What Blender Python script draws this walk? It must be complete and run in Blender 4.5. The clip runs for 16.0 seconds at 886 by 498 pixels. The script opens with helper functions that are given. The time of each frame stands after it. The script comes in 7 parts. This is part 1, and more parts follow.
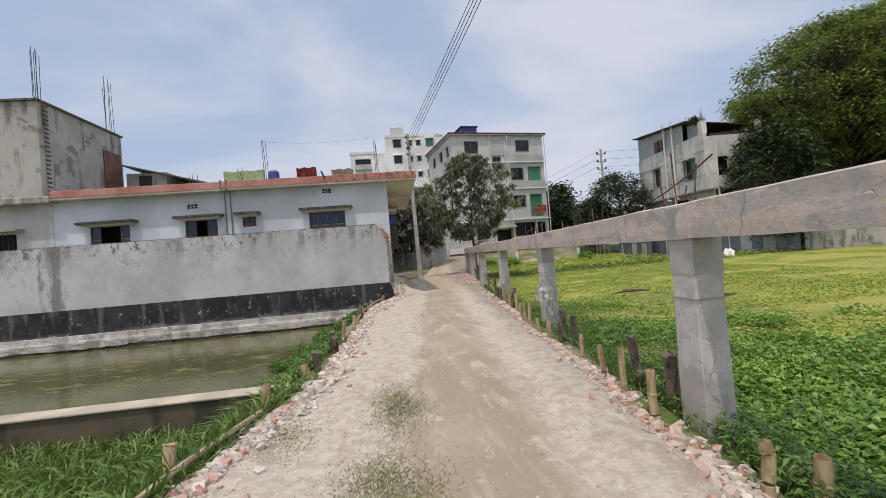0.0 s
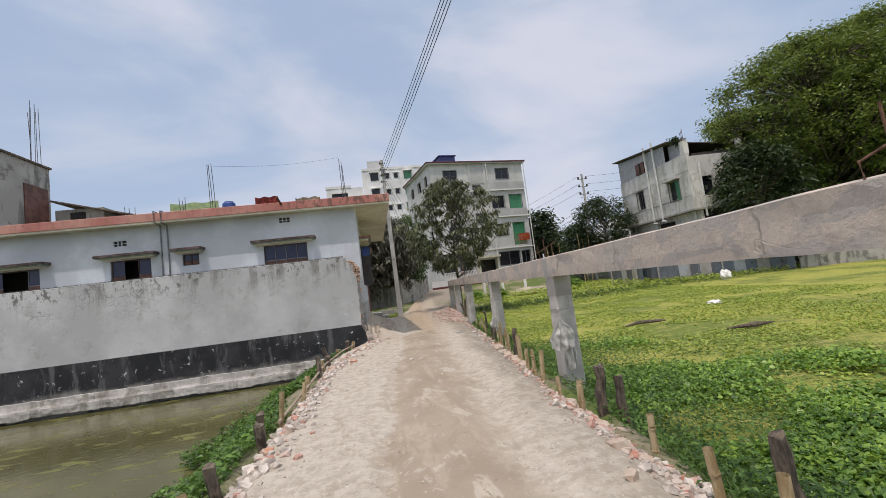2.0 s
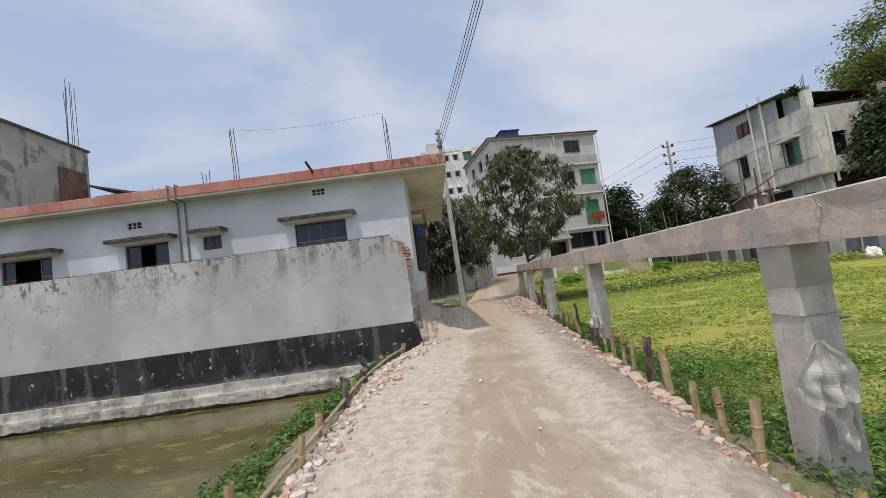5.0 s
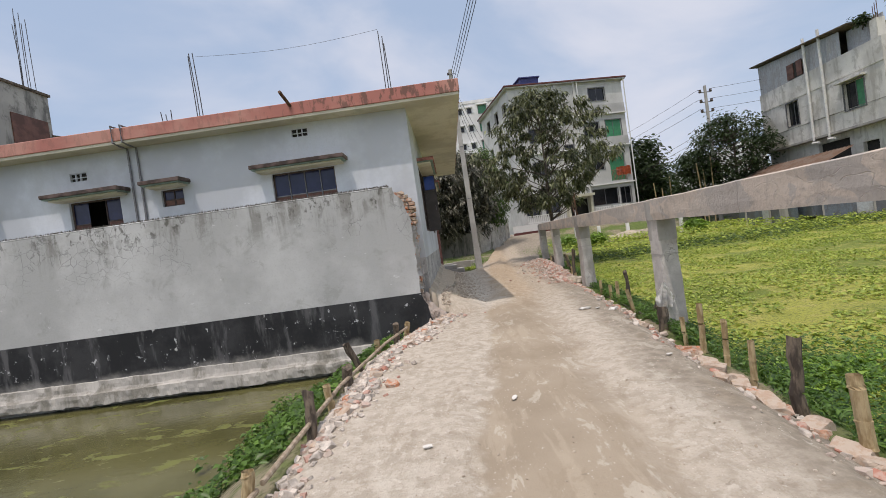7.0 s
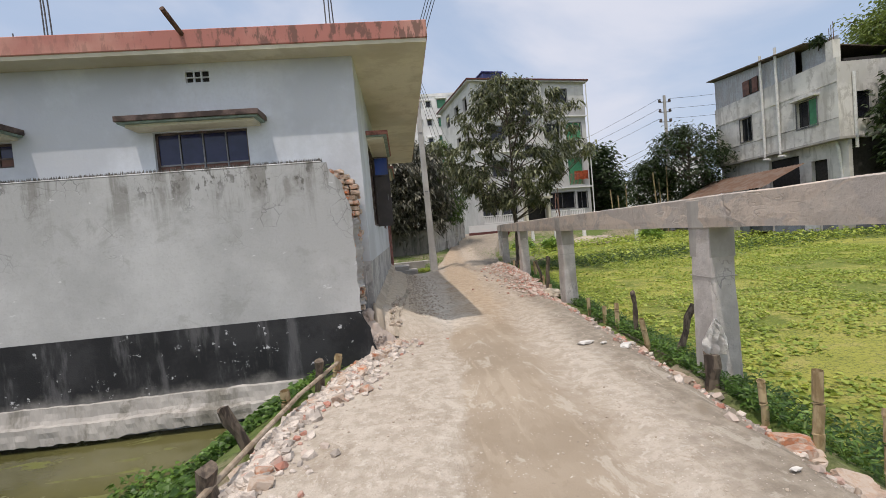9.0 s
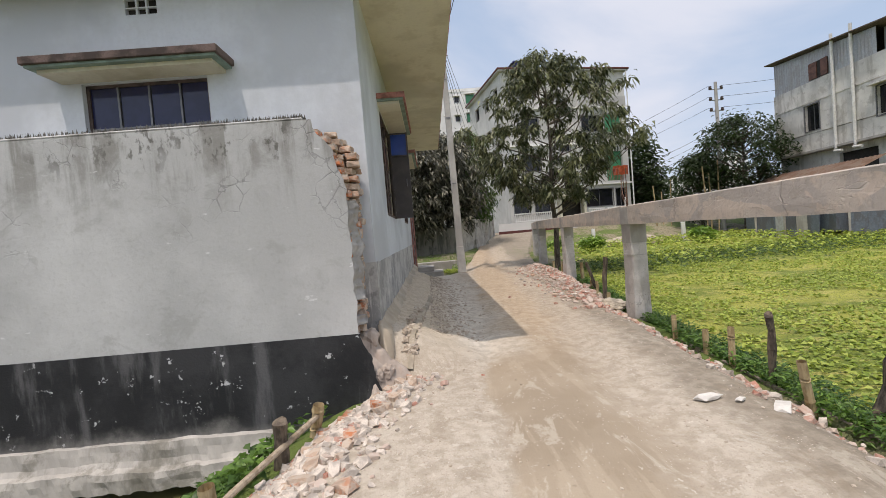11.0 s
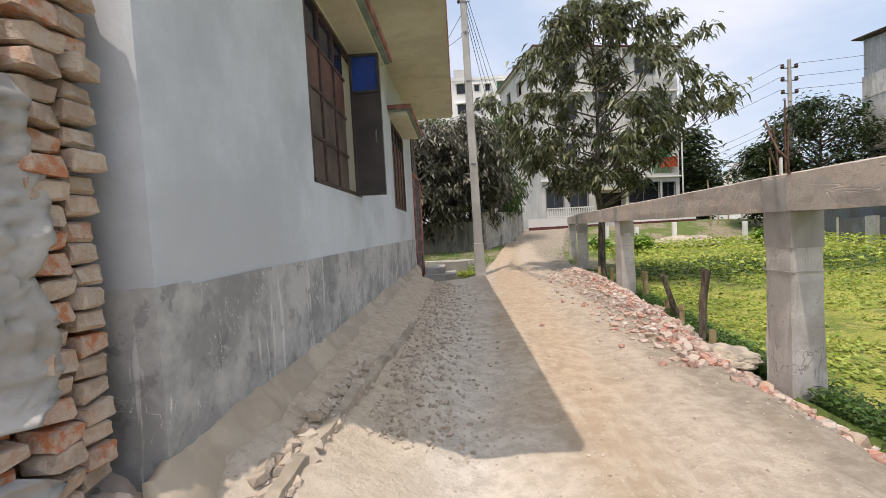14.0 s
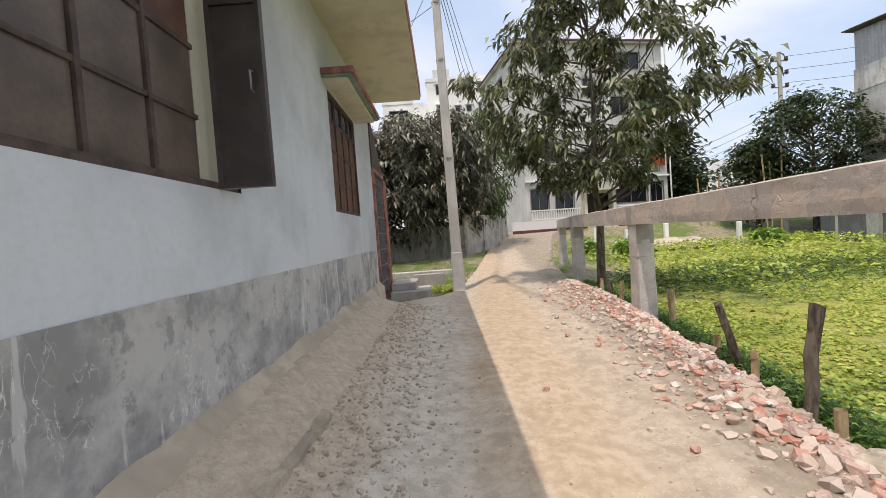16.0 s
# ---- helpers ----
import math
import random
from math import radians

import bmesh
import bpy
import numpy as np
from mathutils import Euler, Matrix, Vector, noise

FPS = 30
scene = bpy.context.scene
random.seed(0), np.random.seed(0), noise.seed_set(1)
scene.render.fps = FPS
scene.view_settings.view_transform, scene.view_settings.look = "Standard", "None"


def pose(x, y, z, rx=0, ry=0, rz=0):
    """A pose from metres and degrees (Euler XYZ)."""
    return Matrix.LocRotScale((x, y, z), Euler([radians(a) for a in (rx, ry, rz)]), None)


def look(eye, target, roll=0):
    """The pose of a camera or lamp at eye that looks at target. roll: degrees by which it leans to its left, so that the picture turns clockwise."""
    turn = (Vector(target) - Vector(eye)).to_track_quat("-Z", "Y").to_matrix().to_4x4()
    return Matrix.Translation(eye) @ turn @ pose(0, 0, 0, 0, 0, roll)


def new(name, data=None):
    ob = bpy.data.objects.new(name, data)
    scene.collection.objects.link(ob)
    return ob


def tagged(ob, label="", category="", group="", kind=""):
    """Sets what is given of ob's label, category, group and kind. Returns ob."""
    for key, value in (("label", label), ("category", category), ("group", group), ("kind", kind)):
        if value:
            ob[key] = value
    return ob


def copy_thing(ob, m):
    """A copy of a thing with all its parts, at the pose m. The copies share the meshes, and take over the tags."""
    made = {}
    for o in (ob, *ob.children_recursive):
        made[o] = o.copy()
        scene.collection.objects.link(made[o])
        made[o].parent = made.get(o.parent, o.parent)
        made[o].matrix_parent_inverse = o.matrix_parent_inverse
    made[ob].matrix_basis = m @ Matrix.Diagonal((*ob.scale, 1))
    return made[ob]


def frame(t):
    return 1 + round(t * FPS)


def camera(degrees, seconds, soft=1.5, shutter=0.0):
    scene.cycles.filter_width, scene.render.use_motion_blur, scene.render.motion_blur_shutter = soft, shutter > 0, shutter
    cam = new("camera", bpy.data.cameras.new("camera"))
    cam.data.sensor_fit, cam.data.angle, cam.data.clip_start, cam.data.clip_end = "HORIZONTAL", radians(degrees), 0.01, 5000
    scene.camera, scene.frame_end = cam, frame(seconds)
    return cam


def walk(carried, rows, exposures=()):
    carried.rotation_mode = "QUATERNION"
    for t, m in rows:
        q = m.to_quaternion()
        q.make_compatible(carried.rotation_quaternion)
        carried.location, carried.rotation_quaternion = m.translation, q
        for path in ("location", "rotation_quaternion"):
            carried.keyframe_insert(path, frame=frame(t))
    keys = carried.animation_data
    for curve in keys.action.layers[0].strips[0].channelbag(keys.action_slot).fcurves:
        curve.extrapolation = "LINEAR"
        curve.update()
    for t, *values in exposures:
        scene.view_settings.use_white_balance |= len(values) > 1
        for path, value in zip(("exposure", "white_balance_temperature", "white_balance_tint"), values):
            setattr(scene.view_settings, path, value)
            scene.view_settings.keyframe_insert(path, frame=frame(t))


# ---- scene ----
cam = camera(92.4, 16.0, soft=0.75)
METRES, EYE, TILT, LEAN, TURN = 18.0, 1.5, 0.0, 0.0, -6.9
ROWS = [
    (0.0, 0.0, 0.0, 0.0, 0.06, 0.7, 4.67),
    (0.5, 0.0026, 0.0345, 0.0019, 0.8, 0.3, 5.69),
    (1.0, 0.001, 0.0681, -0.0005, -1.17, 1.5, 5.04),
    (1.5, 0.0035, 0.0987, 0.0006, -4.0, 3.97, 5.4),
    (2.0, 0.0039, 0.1325, 0.0018, -2.27, 4.89, 7.04),
    (2.5, 0.0008, 0.1634, 0.0028, -0.97, 5.04, 6.19),
    (3.0, 0.0025, 0.193, 0.0015, -1.12, 4.0, 6.83),
    (3.5, 0.0013, 0.2218, 0.0025, 1.35, 4.46, 5.84),
    (6.0, -0.0131, 0.3801, 0.0023, 7.97, 2.08, 7.87),
    (6.5, -0.0183, 0.4111, 0.0023, 8.42, -0.17, 6.98),
    (7.0, -0.0195, 0.4413, 0.0046, 8.03, -1.04, 7.92),
    (7.5, -0.0264, 0.4726, 0.0063, 10.05, 2.91, 7.97),
    (8.0, -0.0304, 0.5077, 0.007, 3.93, -1.06, 7.73),
    (8.5, -0.0344, 0.5404, 0.0081, 1.06, -2.22, 5.07),
    (11.0, -0.0456, 0.6815, 0.0024, 5.19, -1.95, 4.7),
    (11.5, -0.0451, 0.7124, -0.0008, 3.65, -1.86, 4.62),
    (12.0, -0.0426, 0.7423, -0.0017, 0.99, -2.76, 5.64),
    (12.5, -0.0393, 0.773, -0.0007, 2.78, -2.61, 5.74),
    (13.0, -0.0401, 0.8052, -0.0015, 2.69, -2.49, 4.26),
    (13.5, -0.0374, 0.8383, -0.0016, 6.41, -2.02, 4.25),
    (14.0, -0.0378, 0.8698, -0.0029, 9.06, -2.37, 3.15),
    (14.5, -0.0377, 0.899, -0.0017, 5.76, -2.88, 1.85),
    (15.0, -0.0367, 0.9327, 0.0014, 7.87, -2.07, 3.64),
    (15.5, -0.0399, 0.9643, 0.0016, 10.4, -1.89, 3.66),
    (16.0, -0.0381, 0.9942, 0.0013, 6.84, -1.99, 4.08),
]
walk(cam, [(t, pose(0, 0, EYE, TILT, LEAN, TURN) @ pose(METRES * x, METRES * y, METRES * z, 90 + pitch, roll, yaw)) for t, x, y, z, yaw, pitch, roll in ROWS],
     exposures=[(0.0, -0.10, 6880, 18), (8.5, 0.0, 6930, 18), (11.0, 0.10, 7030, 18), (12.5, 0.20, 7080, 18), (14.5, 0.40, 7150, 19), (16.0, 0.45, 7150, 19)])

# ---- light ----
SUN_TRAVEL = Vector((0.155, 0.315, -1.0)).normalized()
sun_data = bpy.data.lights.new("sun", "SUN")
sun_data.energy, sun_data.angle, sun_data.color = 2.3, radians(0.55), (1.0, 0.955, 0.88)
sun = new("sun", sun_data)
sun.matrix_basis = look((0, 0, 40), Vector((0, 0, 40)) + SUN_TRAVEL)
tagged(sun, kind="structure")

world = bpy.data.worlds.new("sky")
scene.world = world
world.use_nodes = True
wt = world.node_tree
wt.nodes.clear()
w_sky = wt.nodes.new("ShaderNodeTexSky")
w_sky.sky_type, w_sky.sun_disc = "NISHITA", False
w_sky.sun_elevation = math.asin(-SUN_TRAVEL.z)
w_sky.sun_rotation = math.atan2(-SUN_TRAVEL.x, -SUN_TRAVEL.y)
w_sky.air_density, w_sky.dust_density, w_sky.ozone_density, w_sky.altitude = 1.2, 1.9, 2.4, 0
w_co = wt.nodes.new("ShaderNodeTexCoord")
w_map = wt.nodes.new("ShaderNodeMapping")
w_map.inputs["Scale"].default_value = (1.0, 1.0, 2.6)
w_noise = wt.nodes.new("ShaderNodeTexNoise")
w_noise.inputs["Scale"].default_value, w_noise.inputs["Detail"].default_value = 1.3, 6
w_noise.inputs["Roughness"].default_value, w_noise.inputs["Distortion"].default_value = 0.52, 0.4
w_ramp = wt.nodes.new("ShaderNodeValToRGB")
w_ramp.color_ramp.interpolation = "EASE"
w_ramp.color_ramp.elements[0].position, w_ramp.color_ramp.elements[0].color = 0.44, (0.04, 0.04, 0.04, 1)
w_ramp.color_ramp.elements[1].position, w_ramp.color_ramp.elements[1].color = 0.70, (0.85, 0.85, 0.85, 1)
w_haze = wt.nodes.new("ShaderNodeMix")
w_haze.data_type = "RGBA"
w_haze.inputs["Factor"].default_value = 0.72
w_haze.inputs["B"].default_value = (3.15, 4.35, 5.9, 1)
w_mix = wt.nodes.new("ShaderNodeMix")
w_mix.data_type = "RGBA"
w_mix.inputs["B"].default_value = (5.05, 5.6, 6.4, 1)
w_dot = wt.nodes.new("ShaderNodeVectorMath")
w_dot.operation = "DOT_PRODUCT"
w_dot.inputs[1].default_value = -SUN_TRAVEL
w_near = wt.nodes.new("ShaderNodeMapRange")
w_near.interpolation_type = "SMOOTHSTEP"
w_near.inputs["From Min"].default_value, w_near.inputs["From Max"].default_value = 0.45, 1.0
w_veil = wt.nodes.new("ShaderNodeMix")
w_veil.data_type = "RGBA"
w_veil.inputs["B"].default_value = (8.2, 8.7, 9.2, 1)
w_bg = wt.nodes.new("ShaderNodeBackground")
w_bg.inputs["Strength"].default_value = 0.138
w_out = wt.nodes.new("ShaderNodeOutputWorld")
wt.links.new(w_co.outputs["Generated"], w_map.inputs["Vector"])
wt.links.new(w_map.outputs["Vector"], w_noise.inputs["Vector"])
wt.links.new(w_noise.outputs["Fac"], w_ramp.inputs["Fac"])
wt.links.new(w_ramp.outputs["Color"], w_mix.inputs["Factor"])
wt.links.new(w_sky.outputs["Color"], w_haze.inputs["A"])
wt.links.new(w_haze.outputs["Result"], w_mix.inputs["A"])
wt.links.new(w_co.outputs["Generated"], w_dot.inputs[0])
wt.links.new(w_dot.outputs["Value"], w_near.inputs["Value"])
wt.links.new(w_near.outputs["Result"], w_veil.inputs["Factor"])
wt.links.new(w_mix.outputs["Result"], w_veil.inputs["A"])
wt.links.new(w_veil.outputs["Result"], w_bg.inputs["Color"])
wt.links.new(w_bg.outputs["Background"], w_out.inputs["Surface"])


# ---- materials ----
class Nodes:
    """A small builder for one node material."""

    def __init__(self, name):
        self.mat = bpy.data.materials.new(name)
        self.mat.use_nodes = True
        self.tree = self.mat.node_tree
        self.bsdf = self.tree.nodes["Principled BSDF"]
        self.geo = self.tree.nodes.new("ShaderNodeNewGeometry")
        self.pos = self.geo.outputs["Position"]

    def put(self, sock, value):
        if isinstance(value, bpy.types.NodeSocket):
            self.tree.links.new(value, sock)
        elif isinstance(value, (tuple, list)) and len(value) == 3 and sock.type == "RGBA":
            sock.default_value = (*value, 1)
        else:
            sock.default_value = value

    def objpos(self):
        n = self.tree.nodes.new("ShaderNodeTexCoord")
        return n.outputs["Object"]

    def noise(self, scale, detail=5, rough=0.55, stretch=(1, 1, 1), vec=None, distort=0.0):
        m = self.tree.nodes.new("ShaderNodeMapping")
        m.inputs["Scale"].default_value = stretch
        self.put(m.inputs["Vector"], vec or self.pos)
        n = self.tree.nodes.new("ShaderNodeTexNoise")
        n.inputs["Scale"].default_value, n.inputs["Detail"].default_value = scale, detail
        n.inputs["Roughness"].default_value, n.inputs["Distortion"].default_value = rough, distort
        self.put(n.inputs["Vector"], m.outputs["Vector"])
        k = self.tree.nodes.new("ShaderNodeMapRange")
        k.inputs["From Min"].default_value, k.inputs["From Max"].default_value = 0.2, 0.8
        self.put(k.inputs["Value"], n.outputs["Fac"])
        return k.outputs["Result"]

    def voronoi(self, scale, feature="F1", vec=None, stretch=(1, 1, 1)):
        m = self.tree.nodes.new("ShaderNodeMapping")
        m.inputs["Scale"].default_value = stretch
        self.put(m.inputs["Vector"], vec or self.pos)
        n = self.tree.nodes.new("ShaderNodeTexVoronoi")
        n.feature = feature
        n.inputs["Scale"].default_value = scale
        self.put(n.inputs["Vector"], m.outputs["Vector"])
        return n.outputs["Distance"]

    def ramp(self, fac, lo, hi, a=0.0, b=1.0):
        n = self.tree.nodes.new("ShaderNodeMapRange")
        n.interpolation_type = "SMOOTHSTEP"
        for key, v in (("Value", fac), ("From Min", lo), ("From Max", hi), ("To Min", a), ("To Max", b)):
            self.put(n.inputs[key], v)
        return n.outputs["Result"]

    def mix(self, fac, a, b, blend="MIX"):
        n = self.tree.nodes.new("ShaderNodeMix")
        n.data_type, n.blend_type = "RGBA", blend
        self.put(n.inputs["Factor"], fac)
        self.put(n.inputs["A"], a)
        self.put(n.inputs["B"], b)
        return n.outputs["Result"]

    def math(self, op, a, b=0.0):
        n = self.tree.nodes.new("ShaderNodeMath")
        n.operation = op
        self.put(n.inputs[0], a)
        self.put(n.inputs[1], b)
        return n.outputs[0]

    def axis(self, k):
        n = self.tree.nodes.new("ShaderNodeSeparateXYZ")
        self.put(n.inputs[0], self.pos)
        return n.outputs[k]

    def chance(self):
        return self.tree.nodes.new("ShaderNodeObjectInfo").outputs["Random"]

    def island(self):
        return self.geo.outputs["Random Per Island"]

    def done(self, colour, rough=0.8, bump=None, strength=0.4, dist=0.01, metal=0.0):
        self.put(self.bsdf.inputs["Base Color"], colour)
        self.put(self.bsdf.inputs["Roughness"], rough)
        self.put(self.bsdf.inputs["Metallic"], metal)
        if bump is not None:
            b = self.tree.nodes.new("ShaderNodeBump")
            b.inputs["Strength"].default_value, b.inputs["Distance"].default_value = strength, dist
            self.put(b.inputs["Height"], bump)
            self.put(self.bsdf.inputs["Normal"], b.outputs["Normal"])
        return self.mat


def plain(name, colour, rough=0.7, vary=0.25, scale=6.0, metal=0.0, bump=0.25):
    n = Nodes(name)
    dark = tuple(c * (1 - vary) for c in colour)
    light = tuple(min(1, c * (1 + vary * 0.6)) for c in colour)
    a = n.noise(scale, 6)
    f = n.noise(scale * 14, 4)
    c = n.mix(n.ramp(a, 0.3, 0.7), dark, light)
    c = n.mix(n.ramp(f, 0.35, 0.75, 0, 0.35), c, dark)
    return n.done(c, rough, f, bump, 0.004, metal)


def plaster(name, colour, stain, amount=0.5, patch=0.7, crack=False, rough=0.85):
    """Painted or bare plaster: broad patches, streaks that run down, fine grain, some hairline cracks."""
    n = Nodes(name)
    dark = tuple(c * 0.82 for c in colour)
    light = tuple(min(1, c * 1.07) for c in colour)
    broad = n.noise(patch, 5, 0.6)
    fine = n.noise(22, 6, 0.6)
    streak = n.noise(2.2, 6, 0.62, (1, 1, 0.16))
    blot = n.noise(1.3, 9, 0.68, distort=0.3)
    c = n.mix(n.ramp(broad, 0.35, 0.68), dark, light)
    c = n.mix(n.math("MULTIPLY", n.ramp(streak, 0.52, 0.72), amount), c, stain)
    c = n.mix(n.math("MULTIPLY", n.ramp(blot, 0.56, 0.70), amount * 0.9), c, stain)
    c = n.mix(n.ramp(fine, 0.4, 0.8, 0, 0.22), c, dark)
    h = n.math("ADD", n.math("MULTIPLY", fine, 0.5), n.math("MULTIPLY", blot, 1.2))
    if crack:
        wob = n.noise(3.0, 4)
        v = n.voronoi(1.1, "DISTANCE_TO_EDGE", n.mix(0.22, n.pos, wob, "ADD"))
        keep = n.ramp(n.noise(0.8, 3), 0.5, 0.62)
        line = n.math("MULTIPLY", n.ramp(v, 0.002, 0.011, 1, 0), keep)
        c = n.mix(n.math("MULTIPLY", line, 0.6), c, tuple(x * 0.35 for x in colour))
        h = n.math("SUBTRACT", h, line)
    return n.done(c, rough, h, 0.45, 0.006)


def leafy(name, dark, light, rough=0.5, bloom=None, few=0.0):
    """few: the share of leaves that stay dark."""
    n = Nodes(name)
    c = n.mix(n.ramp(n.island(), few, 1.0) if few else n.island(), dark, light)
    c = n.mix(n.ramp(n.noise(0.9, 3), 0.35, 0.7, 0, 0.5), c, dark)
    if bloom:
        c = n.mix(n.ramp(n.noise(1.7, 3), 0.55, 0.7, 0, 0.6), c, bloom)
    m = n.done(c, rough)
    n.put(n.bsdf.inputs["Transmission Weight"], 0.0)
    n.put(n.bsdf.inputs["Subsurface Weight"], 0.0)
    tr = n.tree.nodes.new("ShaderNodeBsdfTranslucent")
    n.put(tr.inputs["Color"], n.mix(0.5, c, light))
    mx = n.tree.nodes.new("ShaderNodeMixShader")
    mx.inputs[0].default_value = 0.28
    out = n.tree.nodes["Material Output"]
    n.tree.links.new(n.bsdf.outputs[0], mx.inputs[1])
    n.tree.links.new(tr.outputs[0], mx.inputs[2])
    n.tree.links.new(mx.outputs[0], out.inputs["Surface"])
    return m


def make_road():
    """Pale crusted cement dust on both sides, a smooth brown trodden band between, grey grit by the field, lime dust by
    the house made paler to lift its shade.
    """
    n = Nodes("road_dirt")
    x, y = n.axis(0), n.axis(1)
    wob = n.noise(0.7, 6, 0.62)
    wob2 = n.noise(5.0, 6, 0.65)
    off = n.math("SUBTRACT", x, n.math("ADD", n.math("MULTIPLY", y, 0.088), 0.46))
    jit = n.math("ADD", n.math("MULTIPLY", n.math("SUBTRACT", wob, 0.5), 0.55), n.math("MULTIPLY", n.math("SUBTRACT", wob2, 0.5), 0.16))
    off = n.math("ADD", off, jit)
    track = n.math("MULTIPLY", n.ramp(off, -0.84, -0.66), n.ramp(off, 0.10, 0.65, 1, 0))
    fine = n.noise(38, 6, 0.68)
    mid = n.noise(7.0, 7, 0.66)
    broad = n.noise(0.8, 4)
    lump = n.noise(13, 5, 0.62)
    pale = n.mix(n.ramp(mid, 0.3, 0.7), (0.40, 0.348, 0.282), (0.515, 0.46, 0.387))
    pale = n.mix(n.ramp(lump, 0.62, 0.72, 0, 0.5), pale, (0.62, 0.58, 0.51))
    brown = n.mix(n.ramp(broad, 0.3, 0.7), (0.30, 0.245, 0.18), (0.355, 0.295, 0.222))
    brown = n.mix(n.ramp(n.noise(3.0, 6, 0.6, (1.6, 0.22, 1)), 0.56, 0.66, 0, 0.35), brown, (0.46, 0.39, 0.30))
    warm = n.mix(n.ramp(mid, 0.3, 0.72), (0.385, 0.295, 0.205), (0.475, 0.38, 0.275))
    brown = n.mix(n.ramp(y, 15.5, 20.0), brown, warm)
    pale = n.mix(n.ramp(y, 15, 21), pale, n.mix(n.ramp(mid, 0.3, 0.7), (0.385, 0.32, 0.25), (0.48, 0.41, 0.325)))
    c = n.mix(track, pale, brown)
    grey = n.mix(n.ramp(mid, 0.3, 0.75), (0.23, 0.198, 0.155), (0.335, 0.292, 0.232))
    edge = n.math("SUBTRACT", n.math("SUBTRACT", x, n.math("MULTIPLY", y, 0.104)), 1.0)
    c = n.mix(n.math("MULTIPLY", n.ramp(n.math("ADD", edge, jit), -0.05, 0.45), n.ramp(y, 5, 12, 0.3, 0.9)), c, grey)
    crust = n.noise(2.4, 8, 0.7, (1.3, 0.6, 1), distort=0.5)
    c = n.mix(n.math("MULTIPLY", n.ramp(crust, 0.60, 0.68), n.ramp(y, 15, 19, 0.45, 0.2)), c, (0.56, 0.515, 0.44))
    c = n.mix(n.math("MULTIPLY", n.ramp(crust, 0.36, 0.40, 1, 0), 0.30), c, (0.27, 0.215, 0.15))
    # Lime dust, its colour lightened to lift the ground in the eave's shadow.
    shade_lift_dust = n.math("MULTIPLY", n.ramp(y, 17.0, 18.2), n.ramp(n.math("ADD", x, wob), 1.7, 2.5, 1, 0))
    c = n.mix(shade_lift_dust, c, n.mix(n.ramp(mid, 0.3, 0.7), (0.47, 0.43, 0.365), (0.63, 0.58, 0.505)))
    heap = n.math("MULTIPLY", n.ramp(y, 17.0, 18.2), n.ramp(n.math("ADD", x, n.math("MULTIPLY", wob, 0.5)), 0.9, 1.4, 1, 0))
    c = n.mix(heap, c, n.mix(n.ramp(n.noise(11, 7, 0.7), 0.1, 0.9), (0.42, 0.35, 0.26), (0.63, 0.545, 0.43)))
    rough = n.math("SUBTRACT", 1.0, n.math("MULTIPLY", track, 0.6))
    c = n.mix(n.math("MULTIPLY", n.ramp(fine, 0.58, 0.76, 0, 0.38), rough), c, (0.29, 0.24, 0.185))
    peb = n.voronoi(30)
    c = n.mix(n.math("MULTIPLY", n.ramp(peb, 0.10, 0.15, 1, 0), n.ramp(n.noise(2.2, 3), 0.5, 0.6)), c, (0.62, 0.57, 0.51))
    speck = n.noise(15, 5, 0.6)
    c = n.mix(n.ramp(speck, 0.79, 0.83, 0, 0.6), c, (0.66, 0.62, 0.55))
    c = n.mix(n.ramp(speck, 0.17, 0.22, 0.45, 0), c, (0.21, 0.17, 0.13))
    h = n.math("ADD", n.math("MULTIPLY", fine, 0.45), n.math("ADD", n.math("MULTIPLY", lump, 0.5), n.math("MULTIPLY", crust, 0.5)))
    return n.done(c, 0.95, n.math("MULTIPLY", h, rough), 0.8, 0.02)


def make_black():
    """Bitumen paint that has flaked and bleached."""
    n = Nodes("black_bitumen_paint")
    a = n.noise(1.1, 8, 0.66)
    fleck = n.noise(6.5, 9, 0.7)
    run = n.noise(3.0, 7, 0.62, (1, 1, 0.22))
    fine = n.noise(40, 4)
    c = n.mix(n.ramp(a, 0.35, 0.7), (0.010, 0.011, 0.013), (0.034, 0.035, 0.038))
    c = n.mix(n.ramp(run, 0.52, 0.74, 0, 0.6), c, (0.15, 0.15, 0.155))
    c = n.mix(n.ramp(fleck, 0.71, 0.75), c, (0.52, 0.53, 0.54))
    low = n.ramp(n.math("ADD", n.axis(2), n.math("MULTIPLY", a, 0.45)), -0.24, 0.02, 1, 0)
    c = n.mix(n.math("MULTIPLY", low, 0.75), c, (0.34, 0.33, 0.31))
    return n.done(c, 0.75, n.math("ADD", fleck, fine), 0.4, 0.006)


